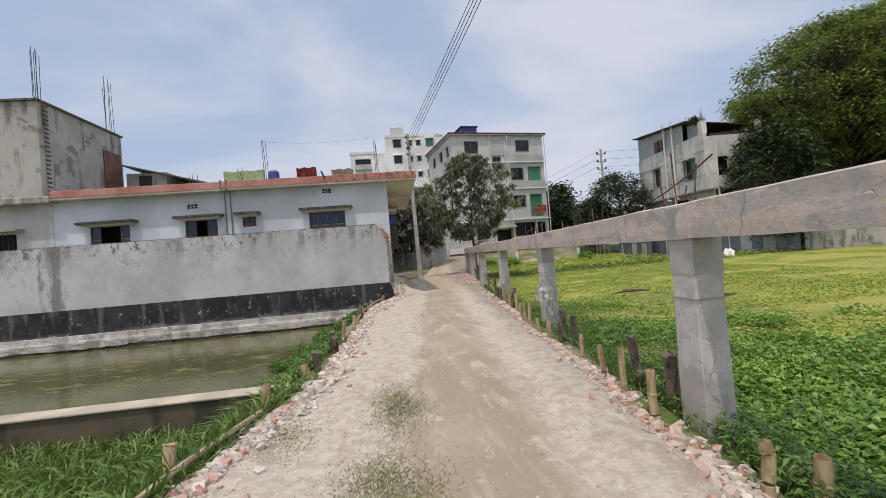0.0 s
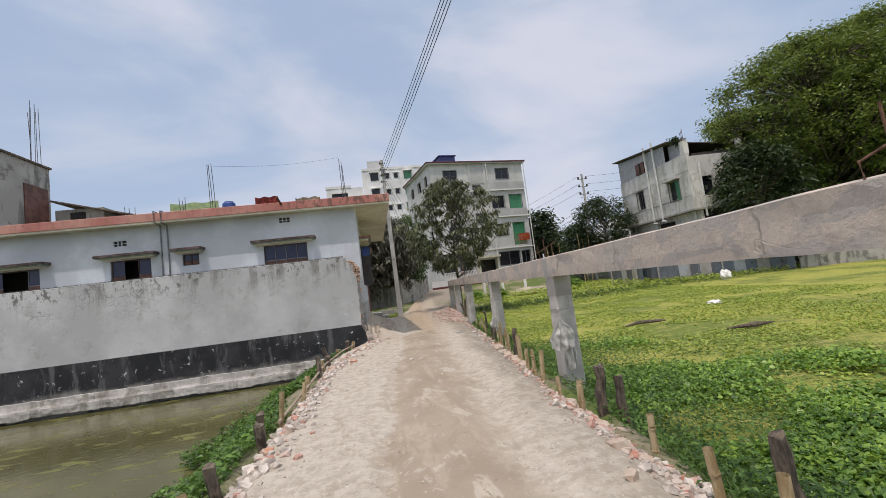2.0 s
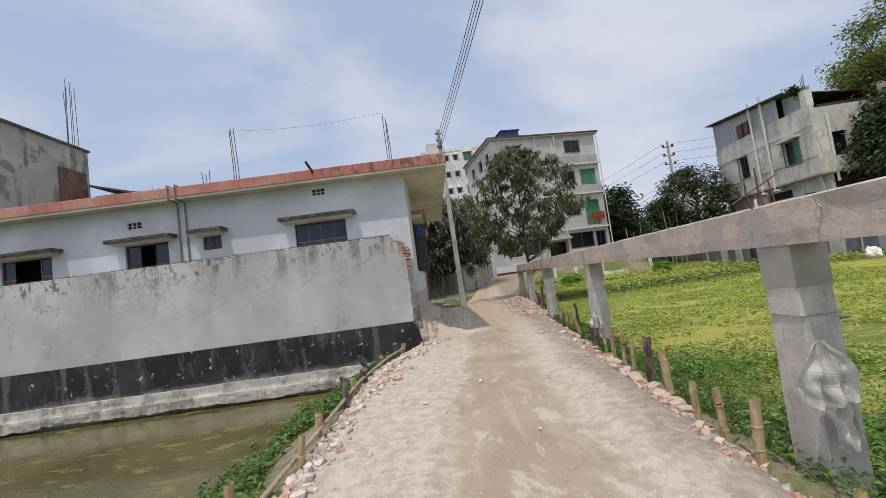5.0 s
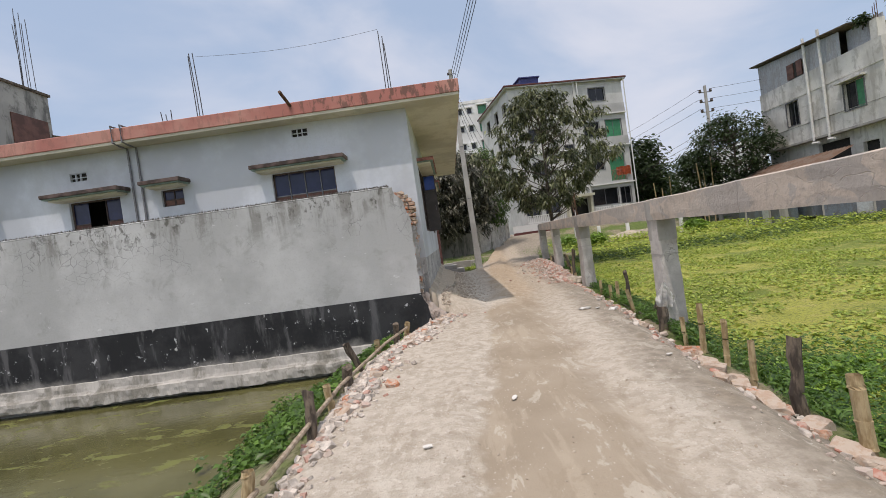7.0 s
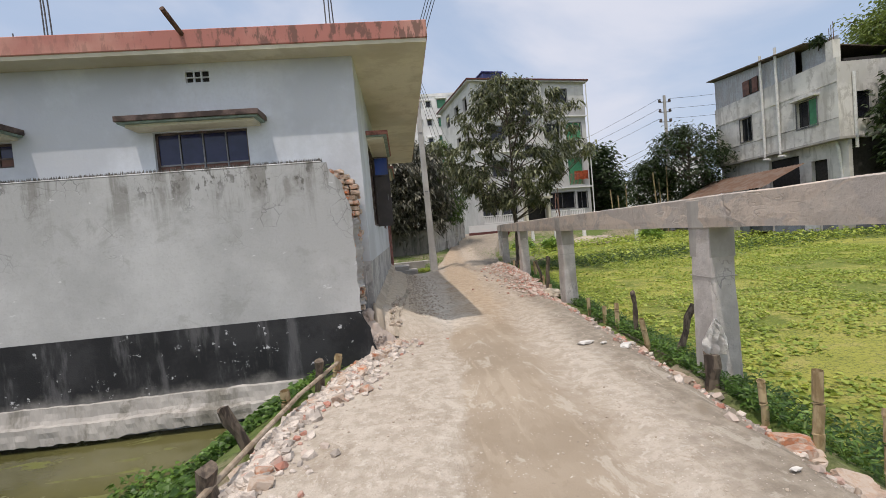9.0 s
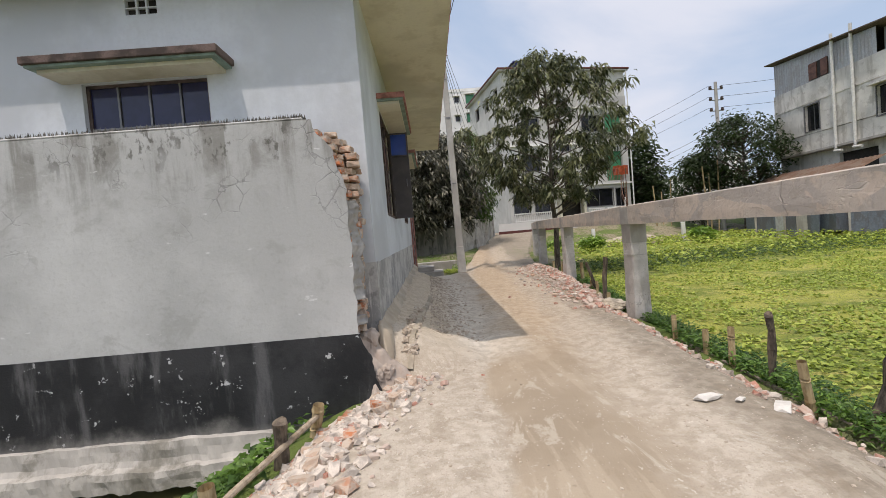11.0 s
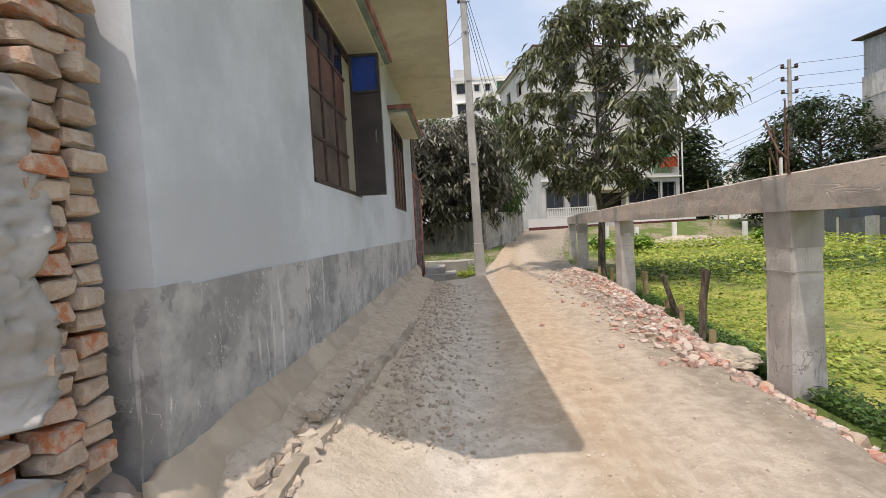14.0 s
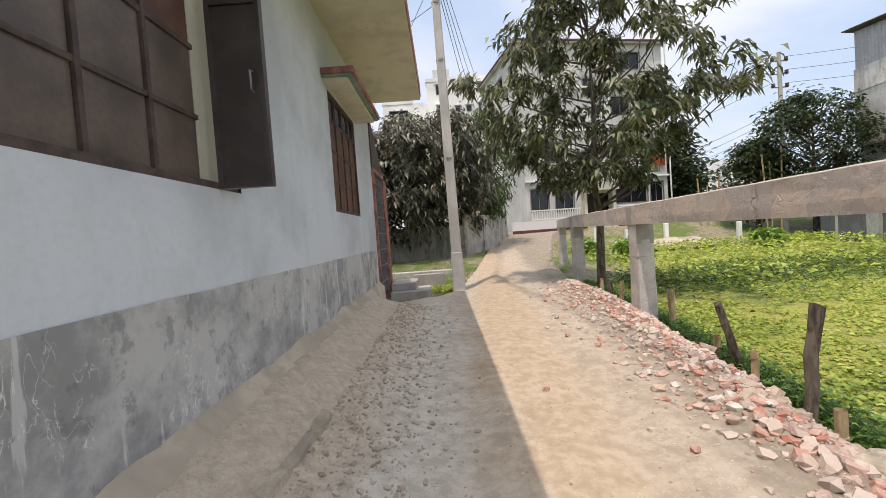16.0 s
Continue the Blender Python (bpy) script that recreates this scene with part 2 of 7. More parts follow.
def make_band():
    """Bluish grey cement skirting with scratches and white smears."""
    n = Nodes("grey_skirting_paint")
    a = n.noise(1.4, 8, 0.68)
    fleck = n.noise(5.0, 9, 0.7)
    run = n.noise(6.0, 5, 0.6, (1, 1, 0.12))
    c = n.mix(n.ramp(a, 0.32, 0.68), (0.27, 0.275, 0.275), (0.50, 0.50, 0.49))
    c = n.mix(n.ramp(run, 0.66, 0.72, 0, 0.6), c, (0.68, 0.68, 0.67))
    scr = n.noise(5.5, 4, 0.55, (1, 1.5, 0.8), distort=1.6)
    mark = n.math("MULTIPLY", n.ramp(n.math("ABSOLUTE", n.math("SUBTRACT", scr, 0.5)), 0.0, 0.022, 1, 0), n.ramp(n.noise(2.3, 3), 0.52, 0.64))
    c = n.mix(n.ramp(fleck, 0.58, 0.70, 0, 0.5), c, (0.15, 0.15, 0.15))
    c = n.mix(n.math("MULTIPLY", mark, 0.8), c, (0.76, 0.75, 0.73))
    return n.done(c, 0.8, n.math("ADD", fleck, run), 0.4, 0.006)


def make_yard_wall():
    """Grey yard wall: hairline cracks, rain runs below the coping, pale scuffs, one broad old stain."""
    n = Nodes("weathered_yard_wall")
    z, x = n.axis(2), n.axis(0)
    broad = n.noise(0.45, 5, 0.6)
    fine = n.noise(24, 6, 0.62)
    run = n.noise(3.2, 7, 0.65, (1, 1, 0.13))
    blot = n.noise(2.0, 9, 0.7, distort=0.4)
    fleck = n.noise(3.4, 5, 0.6, (1, 1, 2.2))
    c = n.mix(n.ramp(broad, 0.3, 0.7), (0.43, 0.438, 0.435), (0.57, 0.578, 0.575))
    c = n.mix(n.ramp(blot, 0.58, 0.74, 0, 0.4), c, (0.30, 0.30, 0.285))
    top = n.math("MULTIPLY", n.ramp(z, 1.7, 2.75), n.ramp(run, 0.46, 0.66))
    c = n.mix(n.math("MULTIPLY", n.math("MULTIPLY", top, n.ramp(blot, 0.3, 0.6)), 0.75), c, (0.20, 0.195, 0.175))
    moss = n.math("MULTIPLY", n.math("MULTIPLY", n.ramp(z, 2.3, 2.6), n.ramp(n.noise(6.5, 6, 0.65, (1, 1, 0.6)), 0.55, 0.66)), n.ramp(n.noise(0.6, 3), 0.42, 0.6))
    c = n.mix(n.math("MULTIPLY", moss, 0.8), c, (0.09, 0.088, 0.075))
    old = n.math("ABSOLUTE", n.math("ADD", x, 12.0))
    old = n.ramp(n.math("ADD", old, n.math("ADD", n.math("MULTIPLY", n.math("SUBTRACT", blot, 0.5), 0.7), n.math("MULTIPLY", n.math("SUBTRACT", run, 0.5), 0.9))), 0.12, 0.40, 1, 0)
    c = n.mix(n.math("MULTIPLY", old, 0.75), c, (0.13, 0.125, 0.11))
    c = n.mix(n.ramp(fleck, 0.80, 0.85, 0, 0.6), c, (0.72, 0.73, 0.73))
    c = n.mix(n.ramp(fine, 0.5, 0.85, 0, 0.25), c, (0.33, 0.33, 0.32))
    wob = n.noise(2.6, 5)
    v = n.voronoi(5.0, "DISTANCE_TO_EDGE", n.mix(0.2, n.pos, wob, "ADD"))
    keep = n.math("MULTIPLY", n.ramp(n.noise(1.1, 3), 0.42, 0.62), n.ramp(z, 1.3, 2.3))
    line = n.math("MULTIPLY", n.ramp(v, 0.008, 0.04, 1, 0), keep)
    c = n.mix(n.math("MULTIPLY", line, 0.5), c, (0.13, 0.13, 0.125))
    h = n.math("SUBTRACT", n.math("ADD", n.math("MULTIPLY", fine, 0.5), blot), line)
    return n.done(c, 0.88, h, 0.5, 0.006)


def make_roofedge():
    n = Nodes("faded_red_fascia")
    a = n.noise(0.8, 6)
    b = n.noise(7, 8, 0.7, (1, 1, 0.35))
    c = n.mix(n.ramp(a, 0.35, 0.65), (0.44, 0.175, 0.145), (0.53, 0.27, 0.22))
    east = n.ramp(n.axis(0), -4.5, -1.0)
    c = n.mix(n.math("MULTIPLY", n.ramp(b, 0.5, 0.62), n.math("ADD", n.math("MULTIPLY", east, 0.55), 0.2)), c, (0.12, 0.075, 0.06))
    return n.done(c, 0.85, b, 0.4, 0.008)


def make_brick():
    n = Nodes("broken_brick")
    p = n.objpos()
    r = n.chance()
    a = n.noise(14, 6, 0.65, vec=p)
    c = n.mix(n.ramp(r, 0.55, 0.75), (0.56, 0.19, 0.08), (0.42, 0.29, 0.22))
    c = n.mix(n.ramp(a, 0.40, 0.62, 0, 0.75), c, (0.46, 0.42, 0.36))
    return n.done(c, 0.92, a, 0.7, 0.012)


def make_brick_end():
    """Old bricks under dust and lime, a few freshly broken red ones."""
    n = Nodes("dusty_old_brick")
    a = n.noise(16, 6, 0.68)
    b = n.noise(5, 4)
    c = n.mix(n.ramp(n.chance(), 0.10, 0.3), (0.50, 0.19, 0.09), (0.47, 0.35, 0.265))
    c = n.mix(n.ramp(a, 0.36, 0.6, 0, 0.75), c, (0.53, 0.455, 0.38))
    c = n.mix(n.ramp(b, 0.58, 0.7, 0, 0.5), c, (0.27, 0.19, 0.14))
    return n.done(c, 0.95, a, 0.8, 0.015)


def make_rubble():
    n = Nodes("brick_rubble")
    r = n.island()
    a = n.noise(18, 6, 0.65)
    c = n.mix(n.ramp(r, 0.3, 0.95), (0.51, 0.42, 0.36), (0.44, 0.20, 0.145))
    c = n.mix(n.ramp(a, 0.42, 0.68, 0, 0.5), c, (0.54, 0.47, 0.41))
    return n.done(c, 0.95, a, 0.6, 0.012)


def make_water():
    n = Nodes("pond_water")
    a = n.noise(0.5, 5)
    scum = n.noise(1.2, 8, 0.68, (1, 2.6, 1), distort=0.5)
    c = n.mix(n.ramp(a, 0.3, 0.7), (0.080, 0.078, 0.028), (0.125, 0.120, 0.048))
    c = n.mix(n.ramp(scum, 0.62, 0.72, 0, 0.75), c, (0.17, 0.19, 0.05))
    rip = n.noise(5.0, 4, 0.55, (1, 1.8, 1))
    n.put(n.bsdf.inputs["Specular IOR Level"], 0.42)
    return n.done(c, n.ramp(scum, 0.60, 0.72, 0.12, 0.6), rip, 0.10, 0.02)


def make_mat_weed():
    n = Nodes("floating_weed")
    a = n.noise(0.28, 6, 0.62)
    b = n.noise(2.6, 8, 0.68, (1, 1.9, 1))
    d = n.noise(24, 5, 0.7)
    c = n.mix(n.ramp(a, 0.36, 0.62), (0.185, 0.24, 0.03), (0.42, 0.425, 0.075))
    c = n.mix(n.ramp(b, 0.5, 0.72, 0, 0.8), c, (0.49, 0.445, 0.13))
    c = n.mix(n.ramp(d, 0.5, 0.66, 0, 0.7), c, (0.075, 0.125, 0.02))
    return n.done(c, 0.8, n.math("ADD", b, d), 0.8, 0.05)


def make_soil():
    n = Nodes("soil_and_grass")
    a = n.noise(0.35, 6, 0.62)
    d = n.noise(7, 8, 0.7)
    c = n.mix(n.ramp(a, 0.42, 0.6), (0.115, 0.165, 0.035), (0.28, 0.24, 0.165))
    c = n.mix(n.ramp(d, 0.45, 0.68, 0, 0.7), c, (0.06, 0.085, 0.022))
    return n.done(c, 0.95, d, 0.8, 0.04)


def make_beam():
    """Cement cast in lifts: patches of several mixes, pinkish and grey, with form marks."""
    n = Nodes("beam_cement")
    y, z = n.axis(1), n.axis(2)
    patch = n.noise(1.5, 4, 0.5, (1, 1, 2.0), distort=0.8)
    fine = n.noise(26, 6, 0.65)
    mid = n.noise(6, 6, 0.62)
    c = n.mix(n.ramp(patch, 0.47, 0.52), (0.58, 0.495, 0.42), (0.46, 0.415, 0.375))
    c = n.mix(n.ramp(n.noise(2.1, 4, 0.5, distort=0.6), 0.58, 0.63, 0, 0.8), c, (0.53, 0.47, 0.41))
    c = n.mix(n.ramp(mid, 0.5, 0.8, 0, 0.5), c, (0.33, 0.29, 0.25))
    c = n.mix(n.ramp(fine, 0.5, 0.8, 0, 0.3), c, (0.30, 0.27, 0.24))
    wob = n.math("MULTIPLY", n.noise(3, 3), 0.12)
    joint = n.math("ABSOLUTE", n.math("SUBTRACT", n.math("FRACT", n.math("ADD", n.math("MULTIPLY", y, 0.53), wob)), 0.5))
    line = n.ramp(joint, 0.0, 0.010, 1, 0)
    c = n.mix(n.math("MULTIPLY", line, 0.3), c, (0.24, 0.21, 0.18))
    wr = n.noise(1.7, 3, 0.45, (1, 0.8, 2.4), distort=1.2)
    fold = n.math("MULTIPLY", n.ramp(n.math("ABSOLUTE", n.math("SUBTRACT", wr, 0.5)), 0.0, 0.014, 1, 0), n.ramp(n.noise(1.6, 3), 0.40, 0.58))
    c = n.mix(n.math("MULTIPLY", fold, 0.6), c, (0.66, 0.60, 0.53))
    line = n.math("MAXIMUM", line, fold)
    h = n.math("SUBTRACT", n.math("ADD", n.math("ADD", fine, mid), n.math("MULTIPLY", patch, 0.8)), n.math("MULTIPLY", line, 1.5))
    return n.done(c, 0.9, h, 0.7, 0.010)


def make_post():
    """Cement cast in sheeting: pale, with wrinkle lines and darker damp patches."""
    n = Nodes("fresh_cement_render")
    fine = n.noise(28, 6, 0.62)
    mid = n.noise(3.2, 6, 0.6)
    wr = n.noise(2.4, 3, 0.45, (1.6, 1.6, 0.7), distort=1.1)
    wr2 = n.noise(4.2, 3, 0.45, (1, 1, 2.2), distort=0.8)
    c = n.mix(n.ramp(mid, 0.3, 0.7), (0.44, 0.413, 0.388), (0.575, 0.545, 0.515))
    c = n.mix(n.ramp(n.noise(1.3, 4), 0.55, 0.7, 0, 0.6), c, (0.36, 0.32, 0.275))
    line = n.ramp(n.math("ABSOLUTE", n.math("SUBTRACT", wr, 0.5)), 0.0, 0.016, 1, 0)
    line2 = n.math("MULTIPLY", n.ramp(n.math("ABSOLUTE", n.math("SUBTRACT", wr2, 0.5)), 0.0, 0.012, 1, 0), n.ramp(mid, 0.45, 0.6))
    lines = n.math("MAXIMUM", n.math("MULTIPLY", line, n.ramp(n.noise(2.0, 3), 0.42, 0.6)), line2)
    c = n.mix(n.math("MULTIPLY", lines, 0.5), c, (0.20, 0.185, 0.17))
    c = n.mix(n.ramp(fine, 0.55, 0.85, 0, 0.3), c, (0.31, 0.295, 0.28))
    h = n.math("SUBTRACT", n.math("ADD", fine, n.math("MULTIPLY", mid, 1.5)), n.math("MULTIPLY", lines, 1.6))
    return n.done(c, 0.85, h, 0.6, 0.008)


def make_grit():
    n = Nodes("grey_grit")
    a = n.noise(20, 5)
    c = n.mix(n.island(), (0.33, 0.27, 0.21), (0.55, 0.48, 0.40))
    c = n.mix(n.ramp(a, 0.4, 0.7, 0, 0.5), c, (0.49, 0.42, 0.34))
    return n.done(c, 0.95, a, 0.6, 0.01)


def make_bark(name, dark, light):
    n = Nodes(name)
    a = n.noise(16, 6, 0.62, (1, 1, 0.28))
    b = n.noise(3, 4)
    c = n.mix(n.ramp(a, 0.35, 0.65), dark, light)
    c = n.mix(n.ramp(b, 0.5, 0.7, 0, 0.4), c, light)
    return n.done(c, 0.9, a, 0.6, 0.015)


def make_tin(name, colour, rust, amount, pitch=22):
    n = Nodes(name)
    a = n.noise(1.6, 8, 0.66, (1, 1, 0.4))
    b = n.noise(10, 5)
    c = n.mix(n.ramp(b, 0.35, 0.7), tuple(k * 0.85 for k in colour), colour)
    c = n.mix(n.math("MULTIPLY", n.ramp(a, 0.45, 0.6), amount), c, rust)
    return n.done(c, 0.55, b, 0.2, 0.004, 0.25)


def make_grille_glass(name, colour, rough):
    n = Nodes(name)
    a = n.noise(5, 4)
    c = n.mix(n.ramp(a, 0.3, 0.7), tuple(k * 0.8 for k in colour), colour)
    return n.done(c, rough, a, 0.05, 0.003)


ROAD = make_road()
BLACK = make_black()
BAND = make_band()
FASCIA = make_roofedge()
BRICK = make_brick()
BRICK_DUSTY = make_brick_end()
RUBBLE = make_rubble()
RUBBLE_PALE = plain("limed_masonry_bits", (0.56, 0.50, 0.44), 0.95, 0.35, 9, bump=0.6)
GRIT = make_grit()
WATER = make_water()
WEED = make_mat_weed()
SOIL = make_soil()
HOUSE_BLUE = plaster("pale_blue_house_paint", (0.585, 0.625, 0.67), (0.50, 0.52, 0.53), 0.2, 0.5)
HOUSE_WHITE = plaster("old_whitewash", (0.58, 0.58, 0.56), (0.36, 0.35, 0.33), 0.4, 0.8)
YARD_WALL = make_yard_wall()
MOSSY = plaster("mossy_wall", (0.12, 0.095, 0.065), (0.035, 0.037, 0.022), 0.9, 2.0)
SOFFIT = plaster("stained_cream_soffit", (0.60, 0.575, 0.465), (0.43, 0.39, 0.28), 0.4, 0.5)
CEMENT = plaster("bare_cement", (0.40, 0.38, 0.35), (0.25, 0.235, 0.21), 0.4, 1.2)
POST_CEMENT = make_post()
BEAM_CEMENT = make_beam()
# Mouldy cement, its colour darkened further for the mango trees' shade.
DARK_WALL = plaster("mouldy_shaded_cement", (0.17, 0.165, 0.14), (0.05, 0.054, 0.042), 0.8, 0.7)
OLD_WALL = plaster("mouldy_cement", (0.42, 0.405, 0.37), (0.10, 0.10, 0.09), 0.75, 0.6)
LEDGE = plaster("salt_stained_ledge", (0.45, 0.43, 0.395), (0.19, 0.18, 0.15), 0.85, 2.2)
LIP = plaster("crumbled_lime_cement", (0.49, 0.425, 0.335), (0.36, 0.30, 0.225), 0.6, 1.5)
MORTAR = plaster("crumbled_mortar", (0.47, 0.40, 0.345), (0.33, 0.25, 0.20), 0.6, 3.0)
ROUGH_COAT = plaster("torn_cement_coat", (0.41, 0.40, 0.385), (0.27, 0.255, 0.235), 0.6, 4.0)
SHARD = plain("dirty_bottle_glass", (0.14, 0.13, 0.11), 0.35, 0.4, 9)
SAND = plain("grey_builders_sand", (0.42, 0.365, 0.285), 0.95, 0.3, 3, bump=0.8)
APT_WALL = plaster("apartment_grey_paint", (0.56, 0.56, 0.55), (0.40, 0.40, 0.39), 0.3, 0.3)
APT_PANEL = plaster("apartment_panel_grey", (0.47, 0.47, 0.465), (0.36, 0.36, 0.35), 0.3, 0.3)
TOWER_WALL = plaster("tower_white_paint", (0.80, 0.80, 0.79), (0.62, 0.62, 0.6), 0.2, 0.15)
GREY_BLDG = plaster("unpainted_render", (0.66, 0.645, 0.61), (0.34, 0.32, 0.285), 0.6, 0.6)
MAROON = plain("dark_red_trim", (0.12, 0.035, 0.032), 0.7)
GREEN_TRIM = plain("pale_green_trim", (0.20, 0.275, 0.235), 0.7)
SHADE_RED = plain("faded_red_shade", (0.36, 0.16, 0.135), 0.85, 0.4)
SHADE_OLD = plain("stained_shade_edge", (0.12, 0.085, 0.075), 0.9, 0.6, 5)
SHUTTER = plain("brown_steel_shutter", (0.062, 0.052, 0.048), 0.42, 0.3, 3)
PANEL_BROWN = plain("brown_steel_panel", (0.125, 0.092, 0.075), 0.38, 0.35, 2.2)
FRAME = plain("rusty_brown_frame", (0.085, 0.058, 0.050), 0.6, 0.4, 8)
PANEL_RED = plain("red_oxide_panel", (0.155, 0.07, 0.05), 0.6, 0.35, 3)
GLASS_DARK = make_grille_glass("dark_window_glass", (0.012, 0.013, 0.017), 0.12)
GLASS_BLUE = make_grille_glass("blue_window_glass", (0.025, 0.028, 0.075), 0.1)
BLUE_BRIGHT = make_grille_glass("bright_blue_pane", (0.03, 0.08, 0.36), 0.2)
GLASS_GREEN = make_grille_glass("green_curtained_glass", (0.06, 0.27, 0.14), 0.3)
# Near-black colour standing in for shade inside rooms, vents and doorways.
INSIDE = plain("interior_shade", (0.035, 0.032, 0.03), 0.9)
RUST = plain("rusty_reinforcing_bar", (0.13, 0.065, 0.04), 0.8, 0.4, 20)
BAR_GREY = plain("grey_reinforcing_bar", (0.10, 0.10, 0.11), 0.7, 0.3, 20)
BAMBOO = make_bark("dry_bamboo", (0.28, 0.20, 0.10), (0.46, 0.36, 0.21))
STUMP = make_bark("dark_wood", (0.055, 0.042, 0.033), (0.17, 0.135, 0.10))
PLANK = make_bark("grey_plank", (0.17, 0.14, 0.11), (0.34, 0.29, 0.23))
POLE_GREY = make_bark("weathered_bamboo", (0.27, 0.21, 0.145), (0.42, 0.345, 0.26))
BARK = make_bark("tree_bark", (0.05, 0.04, 0.032), (0.14, 0.115, 0.09))
CONCRETE_POLE = plaster("pole_concrete", (0.43, 0.42, 0.40), (0.30, 0.29, 0.27), 0.3, 0.8)
PVC = plain("white_pvc", (0.66, 0.66, 0.64), 0.5, 0.12)
TIN = make_tin("galvanised_tin", (0.46, 0.48, 0.50), (0.24, 0.17, 0.12), 0.25)
TIN_RUST = make_tin("rusted_tin", (0.34, 0.21, 0.15), (0.40, 0.33, 0.27), 0.6)
TIN_DARK = make_tin("dark_blue_tin", (0.16, 0.19, 0.23), (0.10, 0.08, 0.07), 0.5)
CABLE = plain("black_cable", (0.02, 0.02, 0.022), 0.6)
METAL = plain("galvanised_steel", (0.22, 0.22, 0.23), 0.5, 0.2, 10, 0.6)
INSULATOR = plain("brown_porcelain", (0.05, 0.028, 0.022), 0.3)
BLUE_PLASTIC = plain("blue_plastic", (0.03, 0.07, 0.26), 0.45)
NAVY = plain("navy_sheet", (0.045, 0.055, 0.20), 0.55)
CLOTH_GREEN = plain("lime_cloth", (0.48, 0.60, 0.34), 0.9, 0.2, 5)
CLOTH_RED = plain("patterned_red_cloth", (0.30, 0.055, 0.045), 0.9, 0.6, 9)
CLOTH_ORANGE = plain("orange_cloth", (0.55, 0.12, 0.05), 0.9, 0.3, 5)
SACK = plain("white_woven_sack", (0.80, 0.79, 0.76), 0.8, 0.12, 7, bump=0.6)
SACK_DIRTY = plain("dirty_cream_sacking", (0.52, 0.455, 0.36), 0.9, 0.3, 7, bump=0.6)
SACK_BROWN = plain("brown_sacking", (0.40, 0.33, 0.24), 0.9, 0.3, 7, bump=0.6)
WHITE_STONE = plain("white_tile_scrap", (0.70, 0.68, 0.64), 0.7, 0.15, 9)
LEAF_MANGO = leafy("mango_leaf", (0.020, 0.032, 0.010), (0.27, 0.29, 0.15), 0.42, few=0.28)
LEAF_DUSTY = leafy("dusty_leaf", (0.024, 0.028, 0.017), (0.36, 0.35, 0.27), 0.45, few=0.35)
LEAF_FRESH = leafy("fresh_leaf", (0.045, 0.085, 0.02), (0.13, 0.21, 0.05), 0.5)
LEAF_DARK = leafy("dark_leaf", (0.018, 0.036, 0.012), (0.06, 0.095, 0.032), 0.5)
LEAF_RAIN = leafy("rain_tree_leaf", (0.05, 0.095, 0.018), (0.28, 0.36, 0.075), 0.5)
LEAF_WEED = leafy("water_plant_leaf", (0.065, 0.16, 0.02), (0.36, 0.54, 0.09), 0.4)
LEAF_YELLOW = leafy("yellow_green_leaf", (0.175, 0.265, 0.035), (0.48, 0.55, 0.11), 0.5)
GRASS = leafy("grass_blade", (0.06, 0.13, 0.02), (0.20, 0.31, 0.065), 0.5)
LEAF_BANK = leafy("bank_leaf", (0.025, 0.07, 0.010), (0.17, 0.31, 0.055), 0.45)
DRY_GRASS = leafy("trodden_grass", (0.15, 0.165, 0.065), (0.32, 0.33, 0.155), 0.6)


# ---- building helpers ----
def thing(name, x, y, z, label, category, group="", kind="", rz=0):
    ob = new(name)
    ob.empty_display_size = 0.2
    ob.matrix_basis = pose(x, y, z, 0, 0, rz)
    return tagged(ob, label, category, group, kind)


def link_mesh(name, bm, material):
    me = bpy.data.meshes.new(name)
    bmesh.ops.recalc_face_normals(bm, faces=bm.faces)
    bm.to_mesh(me)
    bm.free()
    for m in (material if isinstance(material, (list, tuple)) else (material,)):
        me.materials.append(m)
    return new(name, me)


def part(name, bm, material, parent, label=""):
    """One mesh object under a thing or a part; its mesh is in the coordinates of the thing."""
    ob = link_mesh(name, bm, material)
    ob.parent = parent
    return tagged(ob, label)


def solid(name, bm, material, label, category, group="", kind="", at=None):
    ob = link_mesh(name, bm, material)
    if at is not None:
        ob.matrix_basis = at
    return tagged(ob, label, category, group, kind)


def raw(name, verts, faces, material, label="", category="", group="", kind="", smooth=False):
    me = bpy.data.meshes.new(name)
    me.from_pydata([tuple(v) for v in verts], [], faces)
    me.materials.append(material)
    if smooth:
        me.polygons.foreach_set("use_smooth", [True] * len(me.polygons))
    return tagged(new(name, me), label, category, group, kind)


def box(bm, x0, y0, z0, x1, y1, z1, bevel=0.0, slot=0):
    r = bmesh.ops.create_cube(bm, size=1.0, matrix=Matrix.LocRotScale(((x0 + x1) / 2, (y0 + y1) / 2, (z0 + z1) / 2), None, (x1 - x0, y1 - y0, z1 - z0)))
    faces = {f for v in r["verts"] for f in v.link_faces}
    for f in faces:
        f.material_index = slot
    if bevel:
        edges = list({e for v in r["verts"] for e in v.link_edges})
        bmesh.ops.bevel(bm, geom=edges, offset=bevel, segments=1, affect="EDGES", profile=0.5)
    return bm


def boxes(*rows, bevel=0.0):
    bm = bmesh.new()
    for r in rows:
        box(bm, *r, bevel=bevel)
    return bm


